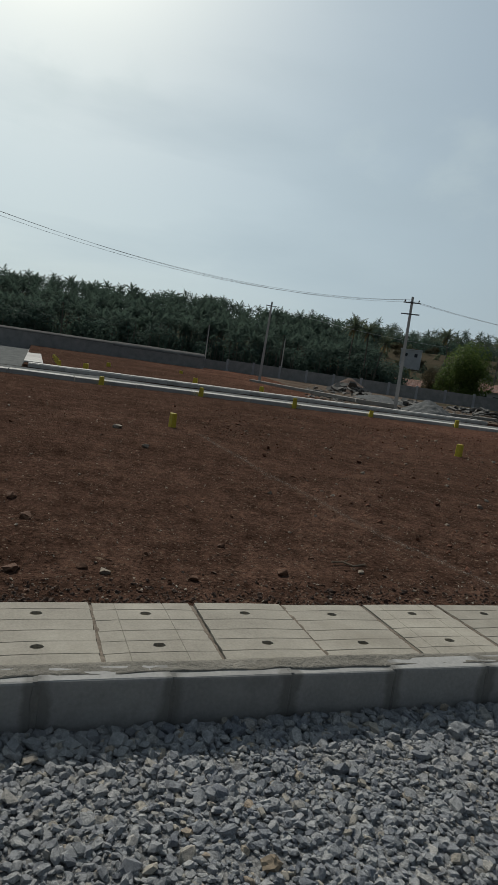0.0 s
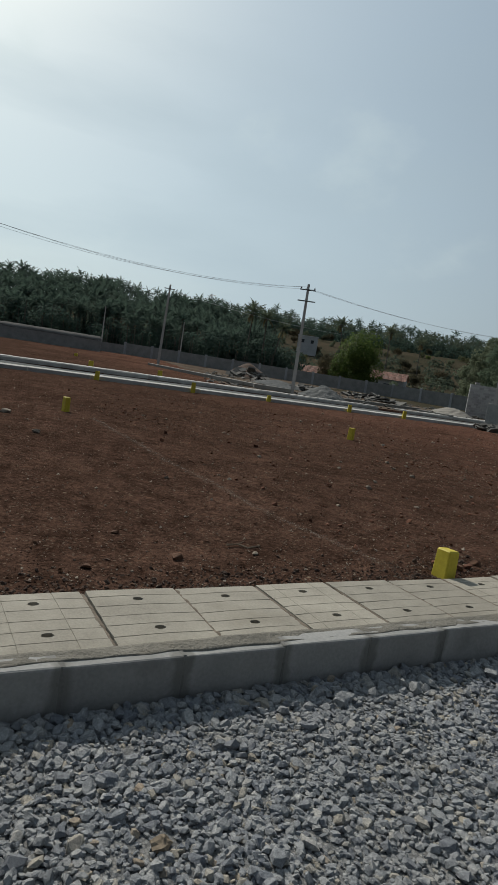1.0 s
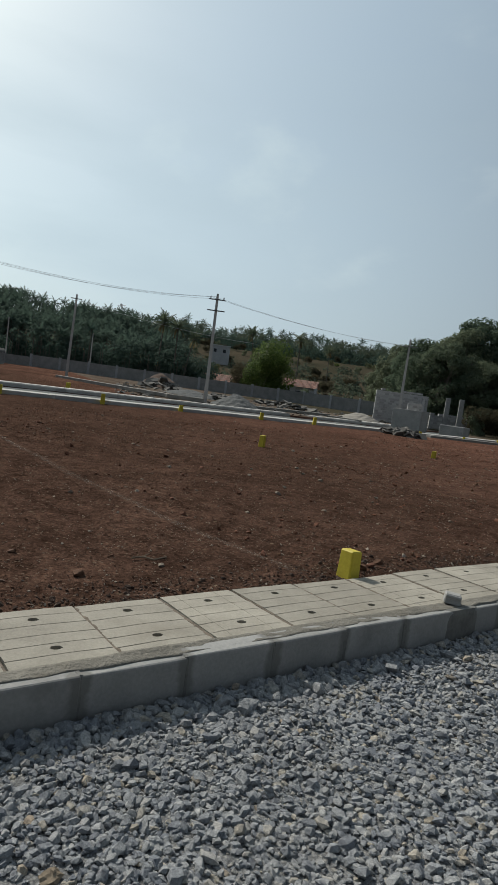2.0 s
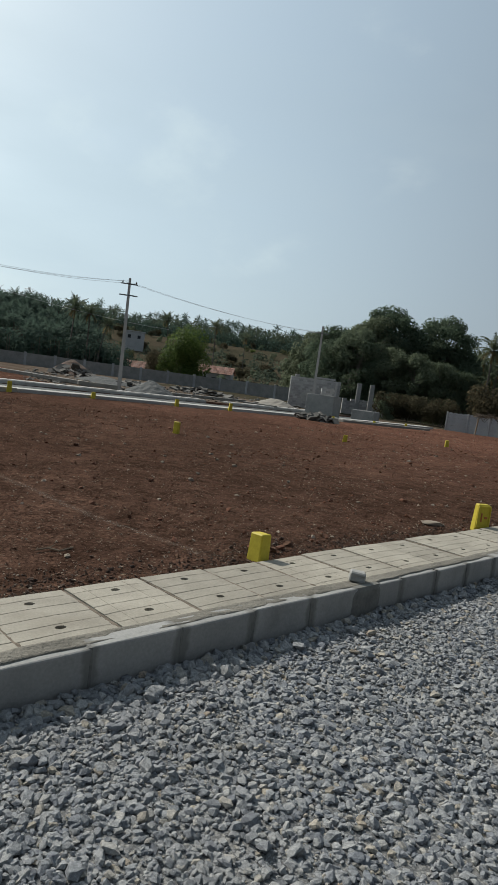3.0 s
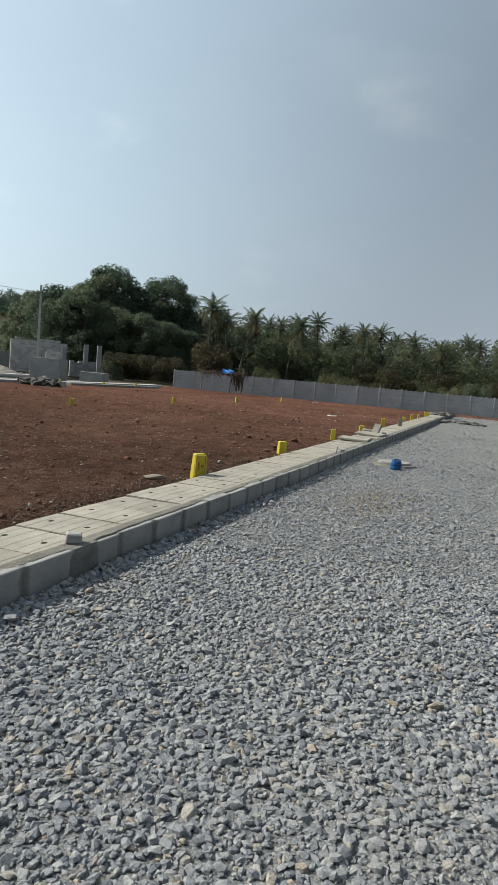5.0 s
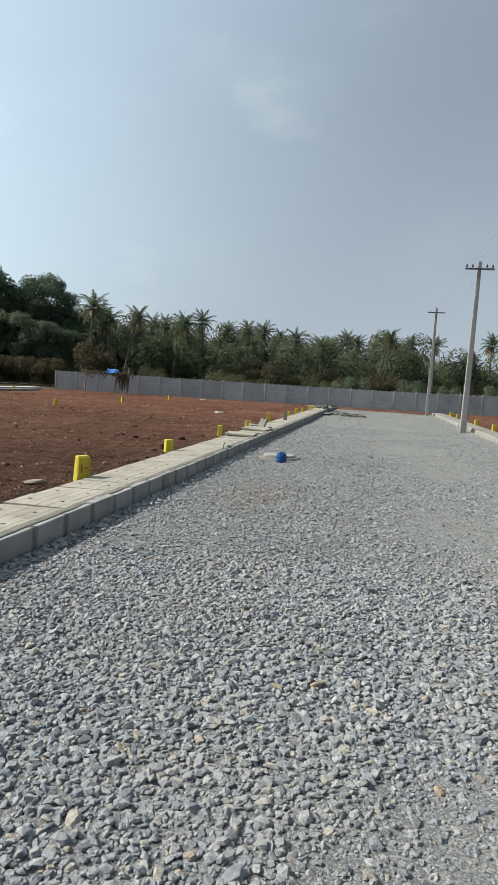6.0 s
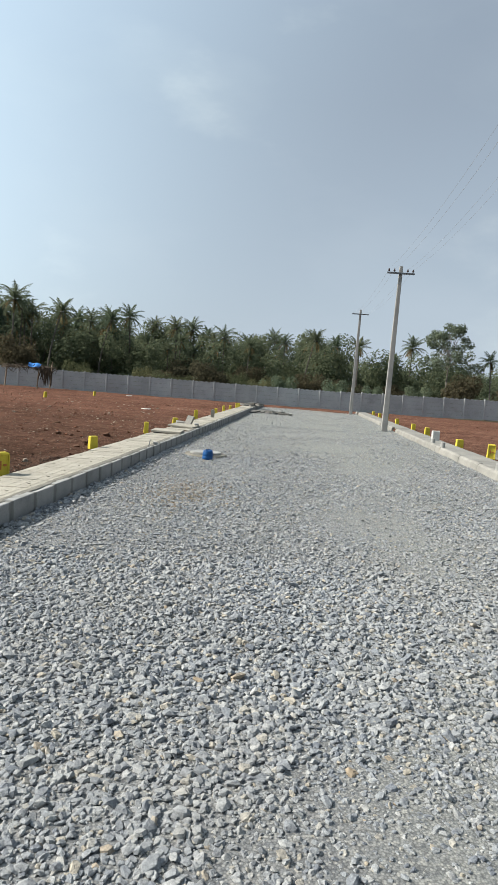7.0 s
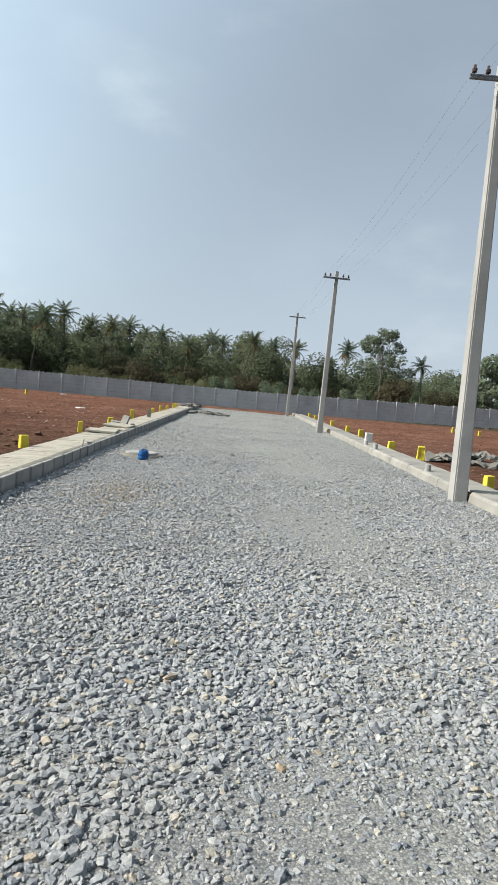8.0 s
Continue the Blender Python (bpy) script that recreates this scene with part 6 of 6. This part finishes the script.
def far_woods():
    """The woods that close the view: one mass of foliage clumps, too far to count."""
    r = np.random.RandomState(9)
    blobs = []
    for k in range(420):
        az = r.uniform(-60, 118)
        d = r.uniform(120, 330) if 34 < az < 112 else r.uniform(115, 230)
        x, y = polar(az, d)
        s = r.uniform(3.0, 6.0)
        if 40 < az < 59 and d < 250:
            continue
        lift = r.uniform(0.0, 5.0) if d < 200 else r.uniform(-3.0, 1.0)
        blobs.append(((x, y, gz(x, y) + lift), (s, s, s * 0.8)))
    for k in range(260):
        x, y = polar(r.uniform(36, 68), r.uniform(258, 320))
        s = r.uniform(2.5, 4.5)
        blobs.append(((x, y, gz(x, y) + r.uniform(0.5, 7.0)), (s, s, s * 0.9)))
    for k in range(60):
        x, y = polar(r.uniform(41, 57), r.uniform(128, 200))
        s = r.uniform(0.8, 1.9)
        blobs.append(((x, y, gz(x, y) + s * 0.5), (s * 1.4, s * 1.4, s)))
    V, F = leaf_cloud(r, blobs, 150000, 0.42)
    ob = array_mesh("woodland", V, F, FAR_LEAF)
    hill = []
    for k in range(380):
        x, y = polar(r.uniform(36, 70), r.uniform(248, 320))
        s = r.uniform(2.0, 4.2)
        hill.append(((x, y, gz(x, y) + r.uniform(0.0, 2.5)), (s * 1.2, s * 1.2, s)))
    V, F = leaf_cloud(r, hill, 80000, 0.36)
    tagged(array_mesh("woodland", V, F, GROVE_LEAF), "dark woods covering the hill beyond the houses", "woodland", kind="stuff")
    # the dark undergrowth of the plantation and under the palms at the road's end
    under = []
    for k in range(560):
        near = k < 180
        az = r.uniform(58, 106) if near else r.uniform(-21, 36)
        behind = np.interp(az, (49, 61, 73, 82, 90, 105), (86.0, 83.7, 85.3, 83.2, 82.4, 85.6))
        x, y = polar(az, behind + r.uniform(5.0, 16.0) if near else r.uniform(84, 104) if k < 420 else r.uniform(74, 84))
        s = r.uniform(1.3, 2.6)
        tall = 3.2 if near else 4.6 if az < -4 else 7.6 if k < 420 else 5.0
        under.append(((x, y, gz(x, y) + r.uniform(0.4, tall)), (s, s, s)))
    V, F = leaf_cloud(r, under[:180], 90000, 0.20)
    tagged(array_mesh("undergrowth", V, F, GROVE_LEAF), "dense dark growth between the plantation palms", "undergrowth", kind="stuff")
    V, F = leaf_cloud(r, under[180:], 300000, 0.155)
    tagged(array_mesh("undergrowth", V, F, UNDER_LEAF), "dark tangled undergrowth between the palm trunks", "undergrowth", kind="stuff")
    tagged(ob, "distant mixed woodland on rising ground", "woodland", kind="stuff")


far_woods()


# ---- loose stones ----
def stone_shapes(n, points, flat, seed):
    """Broken stones: a crooked many-cornered outline, a smaller tilted top and a blunt underside."""
    r = random.Random(seed)
    out = []
    for k in range(n):
        bm = bmesh.new()
        long_, wide = r.uniform(0.95, 1.35), r.uniform(0.65, 0.95)
        rim = max(4, min(7, points - 2 if points < 9 else (points + 1) // 2))
        crown = max(1, points - rim - 1)
        slope = (r.uniform(-0.3, 0.3), r.uniform(-0.3, 0.3))
        for i in range(rim):
            a = 6.283 * (i + r.uniform(-0.32, 0.32)) / rim
            q = r.uniform(0.78, 1.08)
            bm.verts.new((q * math.cos(a) * long_, q * math.sin(a) * wide, flat * r.uniform(-0.5, 0.35)))
        for i in range(crown):
            a = 6.283 * (i + r.uniform(-0.35, 0.35)) / crown
            q = r.uniform(0.5, 0.86) if crown > 2 else r.uniform(0.1, 0.5)
            x, y = q * math.cos(a) * long_, q * math.sin(a) * wide
            bm.verts.new((x, y, flat * (r.uniform(0.75, 1.0) + slope[0] * x + slope[1] * y)))
        bm.verts.new((r.uniform(-0.2, 0.2), r.uniform(-0.2, 0.2), -flat))
        bmesh.ops.convex_hull(bm, input=list(bm.verts))
        bmesh.ops.delete(bm, geom=[v for v in bm.verts if not v.link_faces], context="VERTS")
        bmesh.ops.triangulate(bm, faces=list(bm.faces))
        bmesh.ops.recalc_face_normals(bm, faces=list(bm.faces))
        bm.verts.index_update()
        out.append((np.array([v.co[:] for v in bm.verts]), np.array([[v.index for v in f.verts] for f in bm.faces])))
        bm.free()
    return out


def scatter(name, shapes, P, S, tilt, material, seed):
    """One mesh of many stones at the places P with the half sizes S, each turned and tilted by chance."""
    r = np.random.RandomState(seed)
    which = r.randint(0, len(shapes), len(P))
    Vs, Fs, at = [], [], 0
    for k, (v, f) in enumerate(shapes):
        sel = np.where(which == k)[0]
        n = len(sel)
        if not n:
            continue
        a, b, c = r.uniform(0, 6.283, n), r.normal(0, tilt, n), r.normal(0, tilt, n)
        ca, sa_, cb, sb, cc, sc = np.cos(a), np.sin(a), np.cos(b), np.sin(b), np.cos(c), np.sin(c)
        Rz = np.zeros((n, 3, 3)); Rz[:, 0, 0] = ca; Rz[:, 0, 1] = -sa_; Rz[:, 1, 0] = sa_; Rz[:, 1, 1] = ca; Rz[:, 2, 2] = 1
        Rx = np.zeros((n, 3, 3)); Rx[:, 0, 0] = 1; Rx[:, 1, 1] = cb; Rx[:, 1, 2] = -sb; Rx[:, 2, 1] = sb; Rx[:, 2, 2] = cb
        Ry = np.zeros((n, 3, 3)); Ry[:, 1, 1] = 1; Ry[:, 0, 0] = cc; Ry[:, 0, 2] = sc; Ry[:, 2, 0] = -sc; Ry[:, 2, 2] = cc
        R = Rx @ Ry @ Rz
        W = np.einsum("nij,vj->nvi", R, v) * S[sel][:, None, None] + P[sel][:, None, :]
        Vs.append(W.reshape(-1, 3))
        Fs.append((f[None] + (np.arange(n) * len(v))[:, None, None]).reshape(-1, 3) + at)
        at += n * len(v)
    return array_mesh(name, np.concatenate(Vs), np.concatenate(Fs), material)


def road_gravel():
    """Crushed stone over the part of the road that the walk overlooks, finer and denser near, thinning out further on."""
    r = np.random.RandomState(31)
    for name_seed, (d0, d1, per, small, points) in enumerate(((1.2, 3.7, 3300, 0.0165, 12), (3.7, 6.0, 2700, 0.0165, 9), (6.0, 10.0, 2300, 0.0160, 6), (10.0, 15.0, 1300, 0.0165, 6), (15.0, 27.0, 330, 0.019, 6), (27.0, 50.0, 60, 0.026, 6))):
        n = int(7.4 * (d1 + 2.6) * per)
        x, y = r.uniform(0.0, 7.4, n), r.uniform(-2.6, d1, n)
        d = np.hypot(x - STAND[0], y - STAND[1])
        az = np.degrees(np.arctan2(-(x - STAND[0]), y - STAND[1]))
        keep = (d >= d0) & (d < d1) & (az > -40) & (az < 101) & (y < 49.5)
        # packed fines in the wheel track hide most of the stones there
        track = np.clip(0.3 * np.exp(-((x - 4.4) / 1.0) ** 2) + 0.22 * waves(x, y, 17, 0.9) + 0.6 * np.exp(-((x - 3.6) / 0.6) ** 2 - ((y - 1.5) / 0.9) ** 2), 0, 0.75)
        keep &= r.rand(len(x)) > track
        x, y, track = x[keep], y[keep], track[keep]
        s = np.clip(small * np.exp(r.normal(0, 0.34, len(x))), 0.005, 0.042)
        s = np.where(r.rand(len(x)) < 0.25, s * 0.45, s)
        s = np.where(track > 0.3, s * 0.8, s)
        s = np.where((x < 0.25) & (r.rand(len(s)) < 0.4), s * 1.45, s)
        x = np.maximum(x, s * 0.9)
        z = bed_z(x, y) + s * (r.uniform(-0.1, 0.6, len(s)) - 0.6 * track)
        ob = scatter("gravel", stone_shapes(40, points, 0.5, 3 + name_seed), np.stack([x, y, z], -1), s, 0.3, GRAVEL, 5 + name_seed)
        tagged(ob, "loose crushed grey stone covering the road", "gravel", kind="stuff")
    # the rest of the road, underfoot and behind, with coarser stones
    n = 62000
    x, y = r.uniform(0.05, 7.3, n), r.uniform(-9.0, 8.0, n)
    d = np.hypot(x - STAND[0], y - STAND[1])
    az = np.degrees(np.arctan2(-(x - STAND[0]), y - STAND[1]))
    keep = (d < 1.2) | (az <= -40) | (az >= 101)
    x, y = x[keep], y[keep]
    s = np.clip(0.024 * np.exp(r.normal(0, 0.3, len(x))), 0.008, 0.042)
    z = bed_z(x, y) + s * r.uniform(-0.1, 0.5, len(s))
    ob = scatter("gravel", stone_shapes(40, 6, 0.5, 12), np.stack([x, y, z], -1), s, 0.3, GRAVEL, 14)
    tagged(ob, "loose crushed grey stone covering the road", "gravel", kind="stuff")


road_gravel()


def kerbside_stones():
    """Larger broken stones gathered in the gutter at the kerb's foot."""
    r = np.random.RandomState(35)
    n = 2600
    x, y = np.abs(r.normal(0.05, 0.085, n)) + 0.02, r.uniform(-2.2, 20, n)
    s = np.clip(0.025 * np.exp(r.normal(0, 0.35, n)), 0.012, 0.045)
    x = np.maximum(x, s * 1.0)
    P = np.stack([x, y, bed_z(x, y) + s * r.uniform(0.2, 0.7, n)], -1)
    tagged(scatter("gravel", stone_shapes(20, 14, 0.7, 44), P, s, 0.5, GRAVEL, 45), "larger broken grey stones along the kerb's foot", "gravel", kind="stuff")


kerbside_stones()


def tan_patch(x0, y0):
    """A spill of tan earthy chips on the grey road."""
    r = np.random.RandomState(37)
    n = 2200
    x, y = x0 + r.normal(0, 0.36, n), y0 + r.normal(0, 0.7, n)
    s = np.clip(0.008 * np.exp(r.normal(0, 0.4, n)), 0.004, 0.022)
    P = np.stack([x, y, bed_z(x, y) + s * 0.8 + 0.004], -1)
    tagged(scatter("earth_chips", stone_shapes(10, 7, 0.5, 54), P, s, 0.4, OCHRE, 55), "tan earth spilled on the grey gravel", "earth", kind="stuff")


def soil_grit():
    r = np.random.RandomState(41)
    xs, ys, ss = [], [], []
    for x0, x1, y0, y1, per, small in ((-1.5, -0.93, -2, 9, 260, 0.008), (-3.0, -0.95, -2, 7, 380, 0.0055), (-6.0, -3.0, -2, 10, 110, 0.0075), (-12, -6, -2, 16, 30, 0.010), (-9, -0.95, 7, 24, 45, 0.010), (-22, -9, -3, 40, 6, 0.014)):
        n = int((x1 - x0) * (y1 - y0) * per)
        xs.append(r.uniform(x0, x1, n)); ys.append(r.uniform(y0, y1, n)); ss.append(small * np.exp(r.normal(0, 0.5, n)))
    x, y, s = np.concatenate(xs), np.concatenate(ys), np.concatenate(ss)
    P = np.stack([x, y, ground_z(x, y) + s * 0.25], -1)
    pale = r.rand(len(s)) < 0.32
    tagged(scatter("grit", stone_shapes(8, 6, 0.55, 6), P[pale], s[pale] * 0.9, 0.4, ROCK, 6), "small pale stones strewn over the soil", "stones", kind="stuff")
    tagged(scatter("soil_crumbs", stone_shapes(8, 6, 0.55, 7), P[~pale], s[~pale], 0.4, CLOD, 7), "crumbs of red-brown soil", "soil", kind="stuff")


soil_grit()


def soil_lumps():
    """Lumps of red earth, turned up over the plots."""
    r = np.random.RandomState(43)
    n = 11000
    x, y = r.uniform(-19, -1.0, n), r.uniform(3, 47, n)
    rows = 0.5 + 0.5 * waves(x, y, 23, 0.8)
    keep = r.rand(n) < np.clip(rows, 0.1, 1)
    x, y = np.append(x[keep], r.uniform(8.6, 22, 900)), np.append(y[keep], r.uniform(12, 50, 900))
    s = np.clip(0.017 * np.exp(r.normal(0, 0.5, len(x))), 0.006, 0.07)
    P = np.stack([x, y, ground_z(x, y) + s * 0.2], -1)
    # flat pale stones here and there between them
    n = 600
    x2, y2 = r.uniform(-16, -2, n), r.uniform(4, 34, n)
    s2 = np.clip(0.024 * np.exp(r.normal(0, 0.5, n)), 0.01, 0.08)
    P2 = np.stack([x2, y2, ground_z(x2, y2) + s2 * 0.15], -1)
    tagged(scatter("grit", stone_shapes(12, 9, 0.4, 52), P2, s2, 0.2, ROCK, 53), "flat pale stones scattered over the plots", "stones", kind="stuff")
    tagged(scatter("soil_lumps", stone_shapes(12, 9, 0.6, 50), P, s, 0.4, RED_CLOD, 51), "lumps of turned red earth on the plots", "soil", kind="stuff")


soil_lumps()


def dark_strip():
    """Dark damp lumps thrown up along the back of the footway."""
    r = np.random.RandomState(57)
    n = 5200
    x, y = -0.94 - np.abs(r.normal(0, 0.24, n)), r.uniform(-2.2, 10, n)
    s = np.clip(0.0075 * np.exp(r.normal(0, 0.5, n)), 0.003, 0.03)
    P = np.stack([x, y, ground_z(x, y) + s * 0.3], -1)
    tagged(scatter("damp_clods", stone_shapes(12, 8, 0.65, 58), P, s, 0.5, DARK_CLOD, 59), "dark damp clods along the back of the footway", "soil", kind="stuff")


dark_strip()


def site_rubble():
    """Broken pale bits strewn over the trampled ground of the building site."""
    r = np.random.RandomState(47)
    n = 1500
    az, d = r.uniform(41, 66, n), r.uniform(41, 68, n)
    x, y = STAND[0] - d * np.sin(np.radians(az)), STAND[1] + d * np.cos(np.radians(az))
    s = np.clip(0.10 * np.exp(r.normal(0, 0.6, n)), 0.03, 0.4)
    keep = (x < FAR_X1 - 1.0)
    x, y, s = x[keep], y[keep], s[keep]
    P = np.stack([x, y, ground_z(x, y) + s * 0.15], -1)
    tagged(scatter("site_rubble", stone_shapes(10, 7, 0.4, 48), P, s, 0.25, RUBBLE, 49), "grey broken concrete strewn over trampled ground", "rubble", kind="stuff")


site_rubble()


def single_stone(x, y, size, material, label, seed, name="stone"):
    r = random.Random(seed)
    bm = bmesh.new()
    for k in range(16):
        v = Vector([r.gauss(0, 1) for _ in range(3)]).normalized() * r.uniform(0.8, 1.15)
        bm.verts.new((v.x, v.y, v.z * 0.9))
    bmesh.ops.convex_hull(bm, input=list(bm.verts))
    bmesh.ops.delete(bm, geom=[v for v in bm.verts if not v.link_faces], context="VERTS")
    bmesh.ops.subdivide_edges(bm, edges=list(bm.edges), cuts=2, use_grid_fill=True)
    for v in bm.verts:
        k = 1 + 0.13 * noise.noise(v.co * 2.5 + Vector((seed, 0, 0))) + 0.10 * noise.noise(v.co * 6 + Vector((seed, 5, 0)))
        v.co = Vector((v.co.x * size[0] * k, v.co.y * size[1] * k, v.co.z * size[2] * k))
    ob = link_mesh(name, bm, material)
    z = gz(x, y) if x < -0.5 or x > 7.5 else float(bed_z(x, y))
    place(ob, pose(x, y, z + size[2] * 0.35, r.uniform(-10, 10), r.uniform(-10, 10), r.uniform(0, 360)))
    return tagged(ob, label, "stone", "single stones")


DARK = "dark clod of earth lying on the soil"
PALE = "pale rough stone lying on the soil"
for k, (x, y, s, pale) in enumerate(((-1.68, -0.29, 0.055, 0), (-1.58, -0.14, 0.06, 1), (-1.62, 1.21, 0.065, 0), (-2.86, -0.68, 0.08, 0), (-3.46, -0.82, 0.07, 0), (-2.32, 0.92, 0.045, 0), (-1.7, 1.95, 0.035, 1),
                                     (-9.36, 0.87, 0.11, 1), (-7.1, 1.05, 0.08, 1), (-1.71, 3.22, 0.04, 0), (-1.49, 0.47, 0.05, 0), (-1.59, -0.75, 0.07, 0), (-4.42, 5.38, 0.06, 1), (-5.6, 7.35, 0.07, 1),
                                     (-4.9, 5.9, 0.05, 1), (-1.22, 4.07, 0.06, 0), (-1.13, 3.72, 0.07, 0), (-1.40, 11.8, 0.09, 0), (-1.5, 12.6, 0.10, 0), (-1.6, 14.4, 0.12, 0), (-2.6, 13.8, 0.09, 0), (-1.35, 9.3, 0.07, 1), (-3.9, 17.0, 0.10, 0))):
    single_stone(x, y, (s, s * 0.75, s * 0.6), ROCK if pale else CLOD, PALE if pale else DARK, k + 1, "stone" if pale else "clod")
single_stone(-1.40, 7.25, (0.22, 0.12, 0.05), ROCK, "flat pale lump of mortar on the soil", 40)
OCHRE = rough_stuff("ochre stone", (0.17, 0.135, 0.095), (0.28, 0.225, 0.16), 8, 60, 0.9, 0.7, 0.008)
for k, (x, y, s) in enumerate(((0.86, 0.19, 0.055), (2.6, 2.9, 0.04), (3.4, 2.2, 0.035), (2.2, 3.9, 0.045))):
    single_stone(x, y, (s, s * 0.8, s * 0.55), OCHRE, "ochre lump among the grey gravel", 60 + k)


def powder_material():
    """Lime powder thinly and unevenly strewn: bare soil shows between."""
    m, nt, b = nodes_of("strewn lime powder")
    nt.links.new(ramp(nt, noise_of(nt, 30, 4, 0.6), [(0.3, (0.12, 0.09, 0.068)), (0.7, (0.23, 0.185, 0.145))]), b.inputs["Base Color"])
    b.inputs["Roughness"].default_value = 1.0
    xyz = nt.nodes.new("ShaderNodeSeparateXYZ")
    nt.links.new(nt.nodes.new("ShaderNodeTexCoord").outputs["Object"], xyz.inputs["Vector"])
    off = nt.nodes.new("ShaderNodeMath")
    off.operation = "ABSOLUTE"
    nt.links.new(xyz.outputs["Y"], off.inputs[0])
    heart = span(nt, off.outputs[0], 0.0, 0.085, 0.36, 0.0)
    cover = nt.nodes.new("ShaderNodeMath")
    cover.operation = "MULTIPLY"
    nt.links.new(heart, cover.inputs[0])
    nt.links.new(span(nt, noise_of(nt, 14, 6, 0.8), 0.42, 0.6), cover.inputs[1])
    nt.links.new(cover.outputs[0], b.inputs["Alpha"])
    return m


def chalk_line(x0, y0, x1, y1):
    """A faint line of lime powder poured on the soil."""
    l, turn = math.hypot(x1 - x0, y1 - y0), math.atan2(y1 - y0, x1 - x0)
    u, v = np.meshgrid(np.arange(0, l, 0.06), np.linspace(-0.09, 0.09, 5), indexing="ij")
    X, Y = x0 + u * math.cos(turn) - v * math.sin(turn), y0 + u * math.sin(turn) + v * math.cos(turn)
    Z = ground_z(X, Y) + 0.012
    nu, nv = u.shape
    i, j = np.meshgrid(np.arange(nu - 1), np.arange(nv - 1), indexing="ij")
    a = (i * nv + j).ravel()
    ob = array_mesh("chalk_line", np.stack([u, v, Z], -1).reshape(-1, 3), np.stack([a, a + nv, a + nv + 1, a + 1], -1), powder_material())
    ob.matrix_basis = pose(x0, y0, 0, 0, 0, math.degrees(turn))
    tagged(ob, "faint broken line of lime powder on the soil", "chalk line", kind="stuff")


tan_patch(1.4, 8.6)
chalk_line(-9.5, 2.5, -3.5, 2.79)
chalk_line(-3.5, 2.79, -1.2, 3.05)


def twig(x, y):
    bm = bmesh.new()
    pts = [(0, 0, 0.02), (0.1, 0.02, 0.03), (0.19, -0.02, 0.02), (0.3, 0.03, 0.035)]
    for a, b in zip(pts, pts[1:]):
        limb(bm, a, b, 0.009, 0.007, 5)
    limb(bm, pts[1], (0.16, 0.09, 0.04), 0.006, 0.004, 5)
    tagged(place(link_mesh("twig", bm, WOOD), pose(x, y, gz(x, y), 0, 0, 70)), "dry bent twig lying on the soil", "twig")


twig(-1.95, 1.8)
